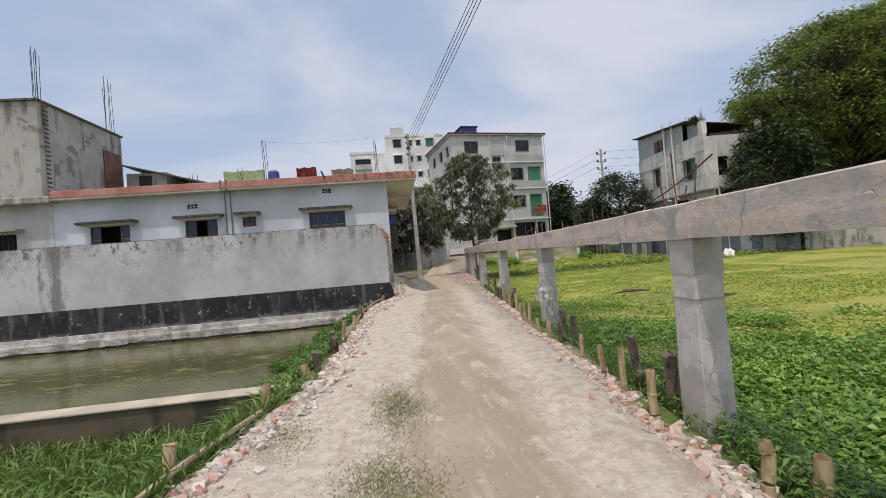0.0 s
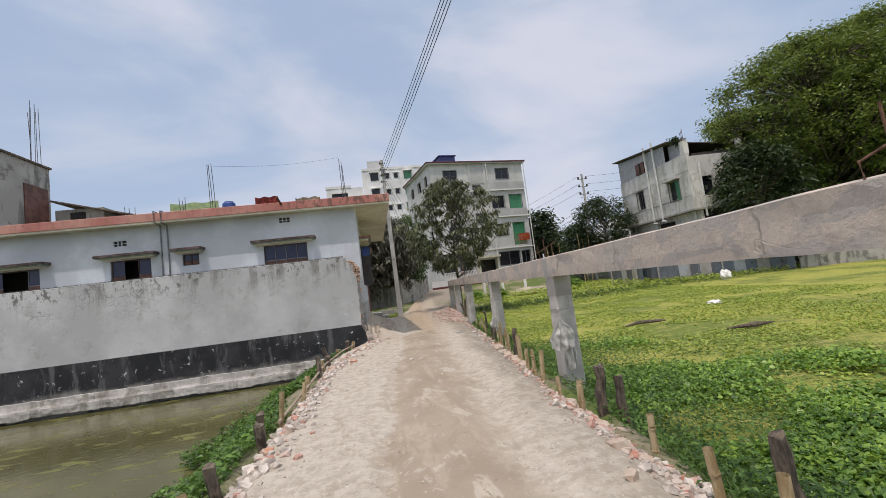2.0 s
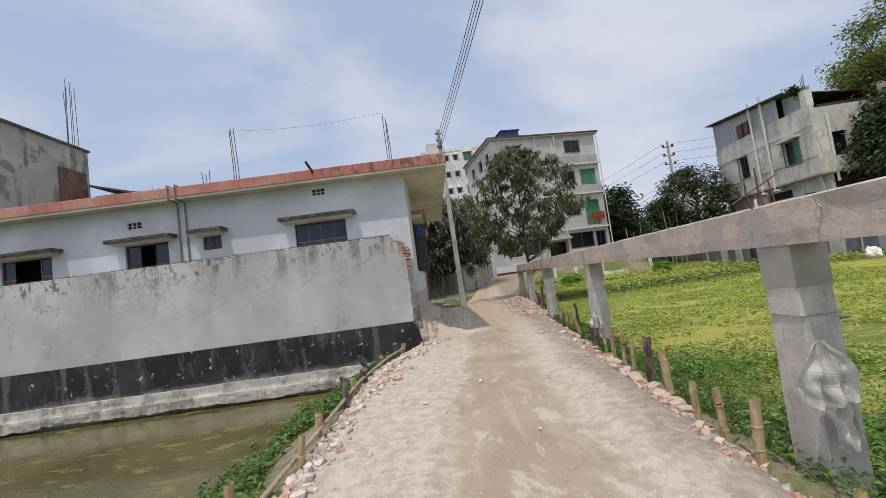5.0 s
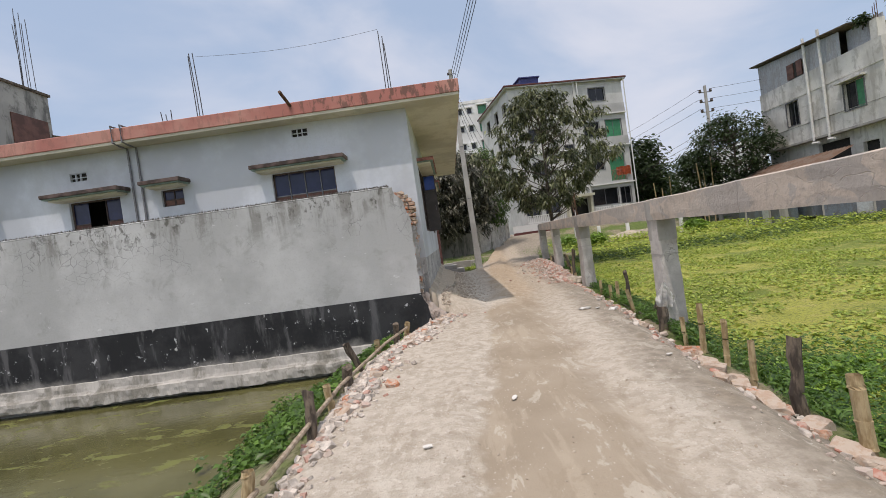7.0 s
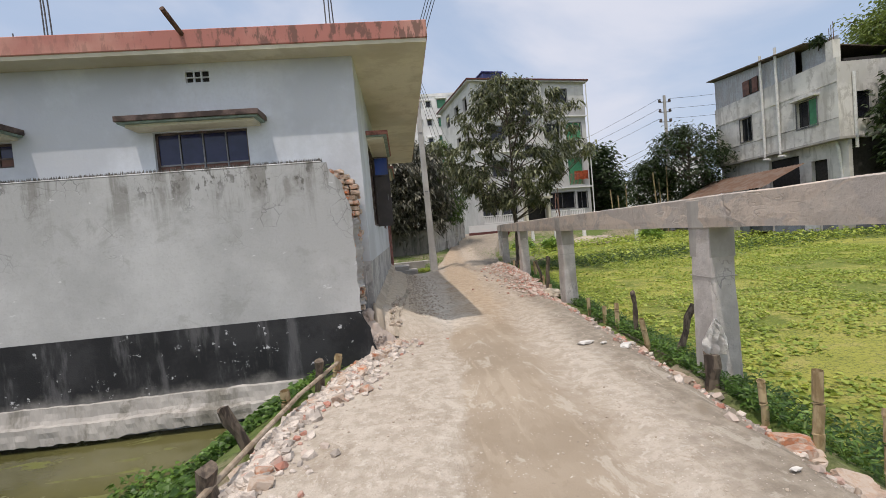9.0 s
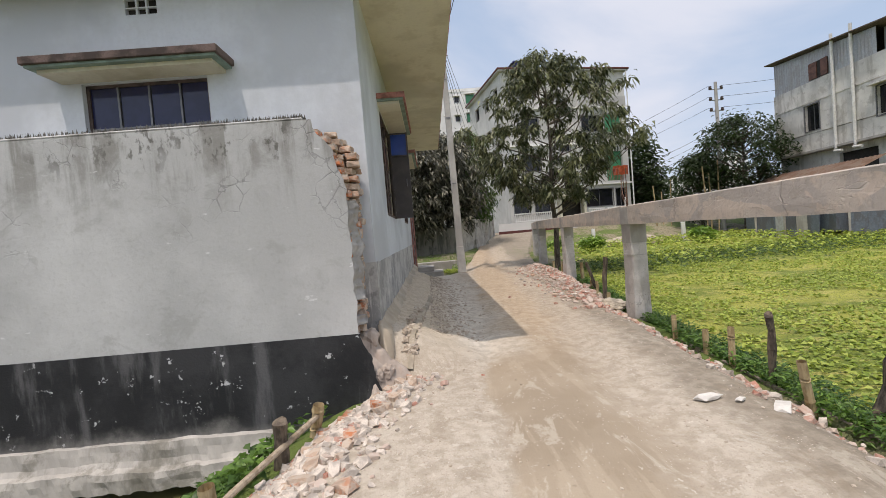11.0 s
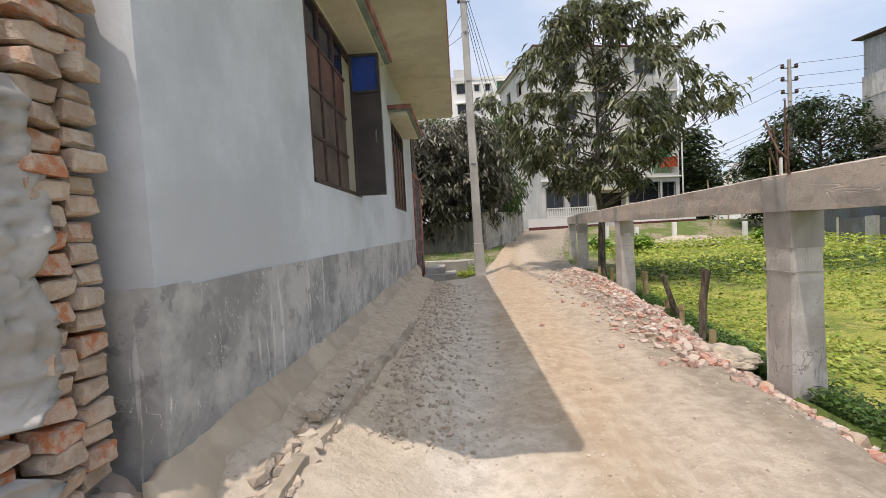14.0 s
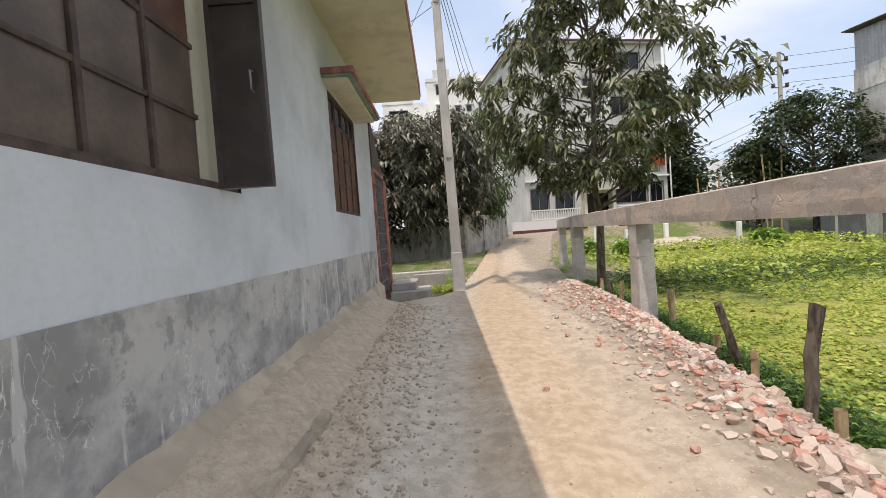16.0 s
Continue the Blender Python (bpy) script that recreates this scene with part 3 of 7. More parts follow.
def tube(bm, points, radii, seg=8):
    """A tapered round bar through points."""
    pts = [Vector(p) for p in points]
    rings = []
    for i, p in enumerate(pts):
        d = (pts[min(i + 1, len(pts) - 1)] - pts[max(i - 1, 0)]).normalized()
        side = d.cross(Vector((0, 0, 1)) if abs(d.z) < 0.95 else Vector((1, 0, 0))).normalized()
        up = side.cross(d)
        r = radii[i] if isinstance(radii, (list, tuple)) else radii
        rings.append([bm.verts.new(p + (side * math.cos(a) + up * math.sin(a)) * r) for a in (2 * math.pi * k / seg for k in range(seg))])
    for a, b in zip(rings, rings[1:]):
        for k in range(seg):
            bm.faces.new((a[k], a[(k + 1) % seg], b[(k + 1) % seg], b[k]))
    bm.faces.new(list(reversed(rings[0])))
    bm.faces.new(rings[-1])
    return bm


def tubes(*rows, seg=8):
    bm = bmesh.new()
    for pts, r in rows:
        tube(bm, pts, r, seg)
    return bm


def cell_wall(us, zs, holes, v0, v1, along="x"):
    """A wall of thickness v0..v1 with real openings. us, zs: its outline; holes: (u0, z0, u1, z1)."""
    cu = sorted({*us, *(h[0] for h in holes), *(h[2] for h in holes)})
    cz = sorted({*zs, *(h[1] for h in holes), *(h[3] for h in holes)})
    bm = bmesh.new()
    cache = {}

    def vert(u, v, z):
        key = (round(u, 4), round(v, 4), round(z, 4))
        if key not in cache:
            cache[key] = bm.verts.new((u, v, z) if along == "x" else (v, u, z))
        return cache[key]

    def full(i, j):
        if not (0 <= i < len(cu) - 1 and 0 <= j < len(cz) - 1):
            return False
        u, z = (cu[i] + cu[i + 1]) / 2, (cz[j] + cz[j + 1]) / 2
        return not any(h[0] < u < h[2] and h[1] < z < h[3] for h in holes)

    for i in range(len(cu) - 1):
        for j in range(len(cz) - 1):
            if not full(i, j):
                continue
            a, b, c, d = cu[i], cu[i + 1], cz[j], cz[j + 1]
            for v in (v0, v1):
                bm.faces.new([vert(a, v, c), vert(b, v, c), vert(b, v, d), vert(a, v, d)])
            for di, dj, p, q in ((-1, 0, (a, c), (a, d)), (1, 0, (b, c), (b, d)), (0, -1, (a, c), (b, c)), (0, 1, (a, d), (b, d))):
                if not full(i + di, j + dj):
                    bm.faces.new([vert(p[0], v0, p[1]), vert(q[0], v0, q[1]), vert(q[0], v1, q[1]), vert(p[0], v1, p[1])])
    return bm


def lerp_table(table, y):
    return float(np.interp(y, [r[0] for r in table], [r[1] for r in table]))


def smooth(a, b, v):
    k = min(1.0, max(0.0, (v - a) / (b - a)))
    return k * k * (3 - 2 * k)


# ---- ground, road, pond, field ----
LEFT = [(-8, -2.6), (0, -2.05), (3.2, -1.78), (5.0, -1.42), (5.9, -1.15), (9, -1.02), (12, -0.92), (14.2, -0.85), (16.0, -0.38), (16.9, 0.12), (17.3, 0.02), (27.3, 0.02), (28.2, 0.9), (29.6, 1.75), (36, 2.9), (42, 4.0), (49, 5.2), (56, 6.2), (66, 6.6)]
RIGHT = [(-8, 1.25), (0, 1.9), (2.4, 2.12), (5, 2.45), (10, 2.95), (16, 3.66), (21, 4.15), (25, 4.75), (30.5, 5.25), (36, 6.0), (42, 7.6), (49, 9.5), (54, 12.0), (66, 13.0)]


def rise(y):
    return 1.25 * smooth(33, 56, y)


def road_z(x, y):
    l, r = lerp_table(LEFT, y), lerp_table(RIGHT, y)
    z = rise(y) + 0.014 * noise.noise((x * 1.3, y * 1.3, 0)) + 0.004 * noise.noise((x * 4, y * 4, 3)) + 0.02 * noise.noise((x * 0.4, y * 0.4, 7))
    z -= 0.05 * smooth(0.35, 0, abs(x - (0.42 + 0.082 * y) - 0.55)) + 0.04 * smooth(0.3, 0, abs(x - (0.42 + 0.082 * y) + 0.6))
    z += 0.13 * smooth(19.5, 21.5, y) * smooth(30, 28, y) * smooth(0.85, 0.35, r - x) * (1 + 0.6 * noise.noise((x * 2, y * 2, 1)))
    z -= 0.20 * smooth(0.42, -0.05, r - x) * smooth(36, 30, y)
    if 16.9 < y < 28.3:
        k = smooth(16.9, 17.5, y) * smooth(28.0, 25.6, y)
        z += k * (0.47 * max(0.0, 1 - max(0.0, x - 0.12) / 1.10) ** 1.25 + (0.05 * noise.noise((x * 5, y * 3, 5)) + 0.035 * noise.noise((x * 11, y * 9, 5))) * smooth(1.7, 0.9, x) * smooth(0.0, 0.2, x))
    else:
        z -= 0.12 * smooth(0.3, -0.05, x - l) * smooth(34, 30, y)
    return z


def build_road():
    verts, faces = [], []
    nx, step = 44, 0.13
    ys = [-8 + step * i for i in range(int(64 / step))]
    for j, y in enumerate(ys):
        l = lerp_table(LEFT, y) + (0 if 17.2 < y < 27.4 else 0.10 * noise.noise((y * 1.7, 1.5, 0)) + 0.05 * noise.noise((y * 6, 4.5, 0)))
        r = lerp_table(RIGHT, y) + 0.10 * noise.noise((y * 1.5, 9.5, 0)) + 0.05 * noise.noise((y * 6, 8.5, 0))
        for i in range(nx + 1):
            x = l + (r - l) * i / nx
            verts.append((x, y, road_z(x, y)))
        for x in (l, r):
            verts.append((x + (-0.12 if x == l and not 17.2 < y < 27.4 else 0.12 if x == r else 0), y, -0.75))
    row = nx + 3
    for j in range(len(ys) - 1):
        a, b = j * row, (j + 1) * row
        for i in range(nx):
            faces.append((a + i, a + i + 1, b + i + 1, b + i))
        faces.append((a + nx + 1, a, b, b + nx + 1))
        faces.append((a + nx, a + nx + 2, b + nx + 2, b + nx))
    raw("road", verts, faces, ROAD, "sandy dirt lane with pale cement dust and ruts", "road", kind="structure", smooth=True)


def ground_z(x, y):
    l, r = lerp_table(LEFT, y), lerp_table(RIGHT, y)
    if x > r:
        d = x - r
        far = smooth(30, 36, y)
        field = (-0.15 + 0.12 * far) * 1.0 - 0.62 * smooth(0.0, 1.1 + 3.5 * far, d)
        up = max(smooth(44, 52, y), smooth(30, 36, y) * smooth(24, 34, x), smooth(25, 40, y) * smooth(55, 70, x))
        return field * (1 - up) + up * (rise(y) * smooth(60, 20, x) + 0.0)
    if x < l:
        d = l - x
        if y < 5.85:
            return -0.12 - 0.5 * smooth(0.0, 0.7, d)
        if y < 17.4:
            return -0.12 - 0.85 * smooth(0.0, 1.9, d) - 0.8 * smooth(1.9, 3.4, d)
        return rise(y) - 0.03 - 0.08 * smooth(29, 27, y)
    return rise(y) - 0.35


def build_ground():
    def lines(lo, hi, step, far):
        mid = list(np.arange(lo, hi + 1e-6, step))
        out, w = [], step
        v = hi
        while v < far:
            w *= 1.35
            v += w
            out.append(v)
        back, w, v = [], step, lo
        while v > -far:
            w *= 1.35
            v -= w
            back.append(v)
        return list(reversed(back)) + mid + out
    xs, ys = lines(-7, 12, 0.24, 2500), lines(-4, 36, 0.3, 2500)
    verts = [(x, y, ground_z(x, y) + 0.05 * noise.noise((x * 0.9, y * 0.9, 2))) for y in ys for x in xs]
    w = len(xs)
    faces = [(j * w + i, j * w + i + 1, (j + 1) * w + i + 1, (j + 1) * w + i) for j in range(len(ys) - 1) for i in range(w - 1)]
    raw("ground", verts, faces, SOIL, "earth and rough grass around the pond and lots", "ground", kind="structure", smooth=True)


def sheet(name, x0, y0, x1, y1, z, nx, ny, amp, material, label, category, hole=None):
    verts = []
    for j in range(ny + 1):
        for i in range(nx + 1):
            x, y = x0 + (x1 - x0) * i / nx, y0 + (y1 - y0) * j / ny
            verts.append((x, y, z + amp * noise.noise((x * 1.4, y * 1.4, 6)) + amp * noise.noise((x * 0.3, y * 0.3, 9))))
    faces = [(j * (nx + 1) + i, j * (nx + 1) + i + 1, (j + 1) * (nx + 1) + i + 1, (j + 1) * (nx + 1) + i) for j in range(ny) for i in range(nx)]
    return raw(name, verts, faces, material, label, category, kind="structure", smooth=True)


build_road()
build_ground()
sheet("water", -60, 6.05, -0.4, 16.85, -0.88, 20, 6, 0.0, WATER, "murky green pond water with floating scum", "water")
sheet("floating_weed", 1.9, -12, 75, 52, -0.53, 240, 220, 0.03, WEED, "yellow-green mat of floating duckweed and creepers", "water plants")


# ---- low pond wall beside the lane ----
bm = cell_wall([-30, -8, -4, -1.15], [-1.5, -0.12], [], 5.78, 6.03)
bmesh.ops.subdivide_edges(bm, edges=bm.edges, cuts=3)
for v in bm.verts:
    v.co.z += 0.02 * noise.noise((v.co.x * 2, v.co.y * 3, 1)) if v.co.z > -0.2 else 0
pond_wall = thing("pond_wall", -1.2, 5.9, -1.5, "low mossy cement retaining wall between grass and pond", "wall", kind="structure")
for v in bm.verts:
    v.co -= Vector((-1.2, 5.9, -1.5))
part("wall_body", bm, MOSSY, pond_wall)
bm = boxes((-29, -0.15, 1.382, 0.3, 0.15, 1.42), bevel=0.012)
part("coping", bm, LIP, pond_wall, "pale cement coping")


# ---- yard wall with a broken end ----
YW0, YW1, YWZ = 16.70, 17.12, 2.83
yard_wall = thing("yard_wall", -6, 16.84, -1.2, "tall grey plastered yard wall, black-painted foot, broken end", "wall", kind="structure")


def shifted(bm, ob):
    off = Vector(ob.matrix_basis.translation)
    for v in bm.verts:
        v.co -= off
    return bm


def broken_x(z):
    """The ragged right end of the plaster face at height z."""
    return -0.17 - 0.30 * smooth(2.30, 2.85, z) - 0.06 * smooth(2.1, 2.35, z) * (1 - smooth(2.4, 2.6, z)) + 0.035 * noise.noise((z * 5, 2, 0)) + 0.02 * noise.noise((z * 17, 4, 0)) + 0.10 * smooth(0.62, 0.2, z) + 0.15 * smooth(0.3, -0.4, z)


def plaster_sheet(z0, z1, y0, y1, n, lip=0.0):
    """A face of plaster whose right edge is ragged."""
    bm = bmesh.new()
    rows = []
    for i in range(n + 1):
        z = z0 + (z1 - z0) * i / n
        x = broken_x(z) + lip
        top = 0.012 * noise.noise((z, 3, 3))
        rows.append([bm.verts.new((u, v, z)) for u, v in ((-30, y0), (-12.2, y0), (x - 0.5, y0), (x, y0 + top), (x - 0.01, y1), (x - 0.5, y1), (-30, y1))])
    for a, b in zip(rows, rows[1:]):
        for k in range(7):
            bm.faces.new((a[k], a[(k + 1) % 7], b[(k + 1) % 7], b[k]))
    bm.faces.new(rows[0])
    bm.faces.new(rows[-1])
    return bm


part("upper_plaster", shifted(plaster_sheet(0.585, YWZ, YW0, YW0 + 0.05, 60), yard_wall), YARD_WALL, yard_wall, "weathered grey plaster with hairline cracks")
part("black_foot", shifted(plaster_sheet(-0.33, 0.585, YW0 - 0.003, YW0 + 0.05, 30, 0.02), yard_wall), BLACK, yard_wall, "flaking black bitumen paint")
part("core", shifted(boxes((-30, YW0 + 0.055, -1.3, -0.62, YW1, YWZ - 0.02)), yard_wall), OLD_WALL, yard_wall)
bm = bmesh.new()
rings = []
PROFILE = ((0.02, -0.32), (-0.04, -0.345), (-0.055, -0.42), (-0.07, -0.50), (-0.10, -0.545), (-0.15, -0.565), (-0.16, -0.63), (-0.165, -0.70), (-0.17, -0.79), (0.02, -0.75))
x = -30.0
while x < -1.1:
    ring = []
    for k, (dy, z) in enumerate(PROFILE):
        low = 1.0 if k == 8 else 0.5
        d = 0.022 * noise.noise((x * 1.1, z * 4, 8)) + 0.020 * noise.noise((x * 6, z * 9, 4)) + 0.012 * noise.noise((x * 17, z * 21, 4))
        e = 0.05 * noise.noise((x * 0.9, k * 0.3, 2)) + 0.035 * noise.noise((x * 4.3, k * 0.3, 6)) + 0.02 * noise.noise((x * 13, k * 0.6, 6))
        ring.append(bm.verts.new((x, YW0 + dy + (d if 0 < k < 9 else 0), z + e * low)))
    rings.append(ring)
    x += 0.15 if x < -12 else 0.035
for p, q in zip(rings, rings[1:]):
    for k in range(9):
        bm.faces.new((p[k], p[k + 1], q[k + 1], q[k]))
part("footing_ledge", shifted(bm, yard_wall), LEDGE, yard_wall, "salt-stained cement footing above the water")
bm = boxes((-30, YW0 + 0.004, YWZ + 0.002, -0.55, YW1, YWZ + 0.03), bevel=0.012)
part("coping", shifted(bm, yard_wall), YARD_WALL, yard_wall)

# glass splinters along the top of the wall
rng = random.Random(5)
verts, faces = [], []
for i in range(2600):
    x = -0.55 - 15 * (i / 2600) ** 1.3
    y = rng.uniform(YW0 + 0.02, YW0 + 0.14)
    h, w, a = rng.uniform(0.03, 0.06), rng.uniform(0.006, 0.013), rng.uniform(0, 3.14)
    c, s, b = math.cos(a) * w, math.sin(a) * w, len(verts)
    z = YWZ + 0.03
    verts += [(x - c, y - s, z), (x + c, y + s, z), (x + s * 0.3, y - c * 0.3, z), (x + rng.uniform(-0.01, 0.01), y, z + h)]
    faces += [(b, b + 1, b + 3), (b + 1, b + 2, b + 3), (b + 2, b, b + 3)]
tagged(raw("glass_splinters", verts, faces, SHARD, "broken glass splinters set along the wall top", "glass shards", kind="stuff"))


# ---- the blue house ----
HX, HY, HZ = 0.0, 17.24, 4.58          # corner by the lane, eave height
house = thing("house", -6, 22, -0.2, "single-storey pale blue plastered house with a flat roof", "house")


def hpart(name, bm, material, parent=None, label=""):
    """A part of the house given in world coordinates."""
    return part(name, shifted(bm, house), material, parent or house, label)


FRONT = [(-11.05, 2.72, -9.68, 3.56), (-7.72, 2.72, -6.55, 3.56), (-5.62, 3.18, -5.12, 3.55), (-3.12, 2.72, -1.72, 3.56)]
SIDE = [(19.22, 1.93, 21.02, 3.62), (23.85, 1.95, 25.62, 3.66)]
VENTS = [(-7.6, 4.0, -7.22, 4.2), (-2.55, 4.28, -2.2, 4.48)]
hpart("front_wall", cell_wall([-12.25, HX], [0.2, 1.3, HZ], FRONT + VENTS, HY, HY + 0.22), HOUSE_BLUE)
hpart("side_wall", cell_wall([HY + 0.22, 27.05], [1.15, HZ], SIDE, HX - 0.22, HX, "y"), HOUSE_BLUE)
hpart("rear_wall", boxes((-12.25, 27.05, 0, HX, 27.27, HZ)), HOUSE_BLUE)
bm = cell_wall([HY + 0.22, 27.05], [0.3, 1.305], [], HX - 0.1, HX + 0.007, "y")
bmesh.ops.subdivide_edges(bm, edges=bm.edges, cuts=24)
for v in bm.verts:
    if v.co.z > 1.25:
        v.co.z += 0.035 * noise.noise((v.co.y * 1.6, 2, 2)) + 0.02 * noise.noise((v.co.y * 6, 2, 2)) - 0.03
hpart("skirting", bm, BAND, None, "scratched bluish grey cement skirting")
hpart("front_skirting", boxes((-0.5, HY - 0.006, 0.3, HX + 0.007, HY + 0.22, 1.29)), BAND)
bm = bmesh.new()
rings = []
for i in range(361):
    y = HY - 0.12 + (27.2 - HY + 0.12) * i / 360
    e = 0.05 * noise.noise((y * 1.2, 1, 5)) + 0.03 * noise.noise((y * 5, 2, 5)) + 0.015 * noise.noise((y * 15, 3, 5))
    g = 0.03 * noise.noise((y * 2.1, 7, 5)) + 0.02 * noise.noise((y * 9, 8, 5))
    top = 0.60 - 0.018 * (y - HY) * 0.2
    rings.append([bm.verts.new(c) for c in ((HX - 0.02, y, -0.4), (HX - 0.02, y, top + e), (HX + 0.018, y, top + e), (HX + 0.035 + 0.5 * g, y, top - 0.04 + e), (HX + 0.075 + g, y, 0.52 + g), (HX + 0.12 + g, y, 0.46 + 0.7 * e), (HX + 0.17, y, -0.4))])
for p, q in zip(rings, rings[1:]):
    for k in range(7):
        bm.faces.new((p[k], p[(k + 1) % 7], q[(k + 1) % 7], q[k]))
bm.faces.new(rings[0])
bm.faces.new(rings[-1])
for f in bm.faces:
    f.smooth = True
hpart("foundation", bm, LIP, None, "crumbling pale cement plinth lip")
# slope of fallen mortar and broken masonry lumps at the corner of the wall
bm = bmesh.new()
grid = []
for j in range(41):
    y = 16.62 + 0.75 * j / 40
    row = []
    for i in range(41):
        x = -0.42 + 0.84 * i / 40
        h = 0.58 - 1.05 * max(0.0, x + 0.24) - 1.35 * max(0.0, 16.98 - y)
        h += 0.07 * noise.noise((x * 6, y * 6, 3)) + 0.05 * noise.noise((x * 15, y * 15, 5)) + 0.03 * noise.noise((x * 45, y * 45, 7))
        h -= 4.0 * max(0.0, -0.06 - x) * smooth(16.76, 16.70, y)
        row.append(bm.verts.new((x, y, max(-0.25, h))))
    grid.append(row)
for j in range(40):
    for i in range(40):
        bm.faces.new((grid[j][i], grid[j][i + 1], grid[j + 1][i + 1], grid[j + 1][i]))
for f in bm.faces:
    f.smooth = True
solid("mortar_heap", bm, MORTAR, "crumbled pinkish mortar slope under the broken wall end", "rubble", kind="structure")
for k, (x, y, z, a, b, c) in enumerate(((-0.16, 17.06, 0.42, 0.15, 0.15, 0.16), (0.07, 16.92, 0.10, 0.08, 0.10, 0.09), (-0.03, 16.80, 0.08, 0.07, 0.07, 0.09))):
    bm = bmesh.new()
    bmesh.ops.create_icosphere(bm, subdivisions=3, radius=1.0)
    for v in bm.verts:
        d = v.co.copy()
        q = 1 + 0.35 * noise.noise(d * 1.1 + Vector((k, 3, 0))) * 0.5 + 0.3 * noise.noise(d * 2.3 + Vector((0, k, 0))) + 0.10 * noise.noise(d * 6)
        v.co = Vector((max(-0.85, min(0.85, d.x)) * a, max(-0.85, min(0.85, d.y)) * b, max(-0.8, min(0.8, d.z)) * c)) * q
    solid("masonry_lump", bm, MORTAR, "broken brick and mortar lump at the wall corner", "rubble", "masonry lumps", at=pose(x, y, z))
# Solid dark block painted as the unlit depth behind the house windows.
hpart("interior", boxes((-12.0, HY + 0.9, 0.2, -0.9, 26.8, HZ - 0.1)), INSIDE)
RX, RY, RYE = 1.18, 16.86, 27.55
bm = bmesh.new()
box(bm, -12.05, RY, HZ + 0.002, RX, RYE, HZ + 0.12)
hpart("roof_slab", bm, SOFFIT, None, "flat concrete roof slab with stained cream underside")
bm = boxes((-12.05, RY - 0.02, HZ + 0.06, RX + 0.02, RY + 0.12, HZ + 0.33), bevel=0.012)
hpart("roof_edge", bm, FASCIA, None, "faded red painted roof edge with rust-black streaks")
bm = boxes((RX - 0.12, RY + 0.121, HZ + 0.06, RX + 0.02, RYE, HZ + 0.33), (-12.05, RYE - 0.12, HZ + 0.06, RX - 0.121, RYE, HZ + 0.33), bevel=0.012)
hpart("roof_edge", bm, FASCIA)
hpart("roof_top", boxes((-12.0, RY + 0.122, HZ + 0.121, RX - 0.122, RYE - 0.122, HZ + 0.2)), CEMENT)


def sunshade(u0, u1, z, along, depth=0.42):
    """A thin slab over a window: red top edge, green moulding beneath."""
    bm1, bm2, bm3 = bmesh.new(), bmesh.new(), bmesh.new()
    if along == "x":
        box(bm1, u0, HY - depth, z + 0.04, u1, HY - 0.002, z + 0.12, bevel=0.006)
        box(bm2, u0 + 0.03, HY - depth + 0.03, z + 0.012, u1 - 0.03, HY - 0.002, z + 0.039)
        box(bm3, u0 + 0.10, HY - depth + 0.10, z - 0.03, u1 - 0.10, HY - 0.002, z + 0.011)
    else:
        box(bm1, HX + 0.002, u0, z + 0.04, HX + depth, u1, z + 0.12, bevel=0.006)
        box(bm2, HX + 0.002, u0 + 0.03, z + 0.012, HX + depth - 0.03, u1 - 0.03, z + 0.039)
        box(bm3, HX + 0.002, u0 + 0.10, z - 0.03, HX + depth - 0.10, u1 - 0.10, z + 0.011)
    s = hpart("sunshade", bm1, SHADE_OLD if along == "x" else SHADE_RED, None, "window sunshade with faded red edge")
    hpart("moulding", bm2, GREEN_TRIM, s, "pale green moulding")
    hpart("underside", bm3, SOFFIT, s)


for a, b in ((-11.3, -9.35), (-7.98, -6.28), (-5.82, -4.92), (-3.42, -1.40)):
    sunshade(a, b, 3.60, "x")
sunshade(18.92, 21.34, 3.68, "y", 0.44)
sunshade(23.55, 25.95, 3.72, "y", 0.44)


def front_window(x0, z0, x1, z1, panes, leaf=()):
    y = HY + 0.06
    w = hpart("window", boxes((x0, y, z0, x0 + 0.035, y + 0.05, z1), (x1 - 0.035, y, z0, x1, y + 0.05, z1), (x0, y, z1 - 0.035, x1, y + 0.05, z1), (x0, y, z0, x1, y + 0.05, z0 + 0.035)), FRAME, None, "steel window with dark blue panes")
    step = (x1 - x0) / panes
    for i in range(panes):
        if i in leaf:
            continue
        a, b = x0 + step * i + 0.02, x0 + step * (i + 1) - 0.02
        zm = z0 + (z1 - z0) * 0.40
        hpart("pane", boxes((a, y + 0.02, zm + 0.012, b, y + 0.028, z1 - 0.03)), GLASS_BLUE, w)
        hpart("panel", boxes((a, y + 0.015, z0 + 0.03, b, y + 0.028, zm - 0.012)), PANEL_RED, w, "red oxide steel panel")
        hpart("glazing_bar", boxes((a - 0.012, y + 0.005, zm - 0.012, b + 0.012, y + 0.03, zm + 0.012), (a - 0.03, y + 0.002, z0 + 0.03, a - 0.01, y + 0.032, z1 - 0.03)), METAL if panes == 4 else FRAME, w)


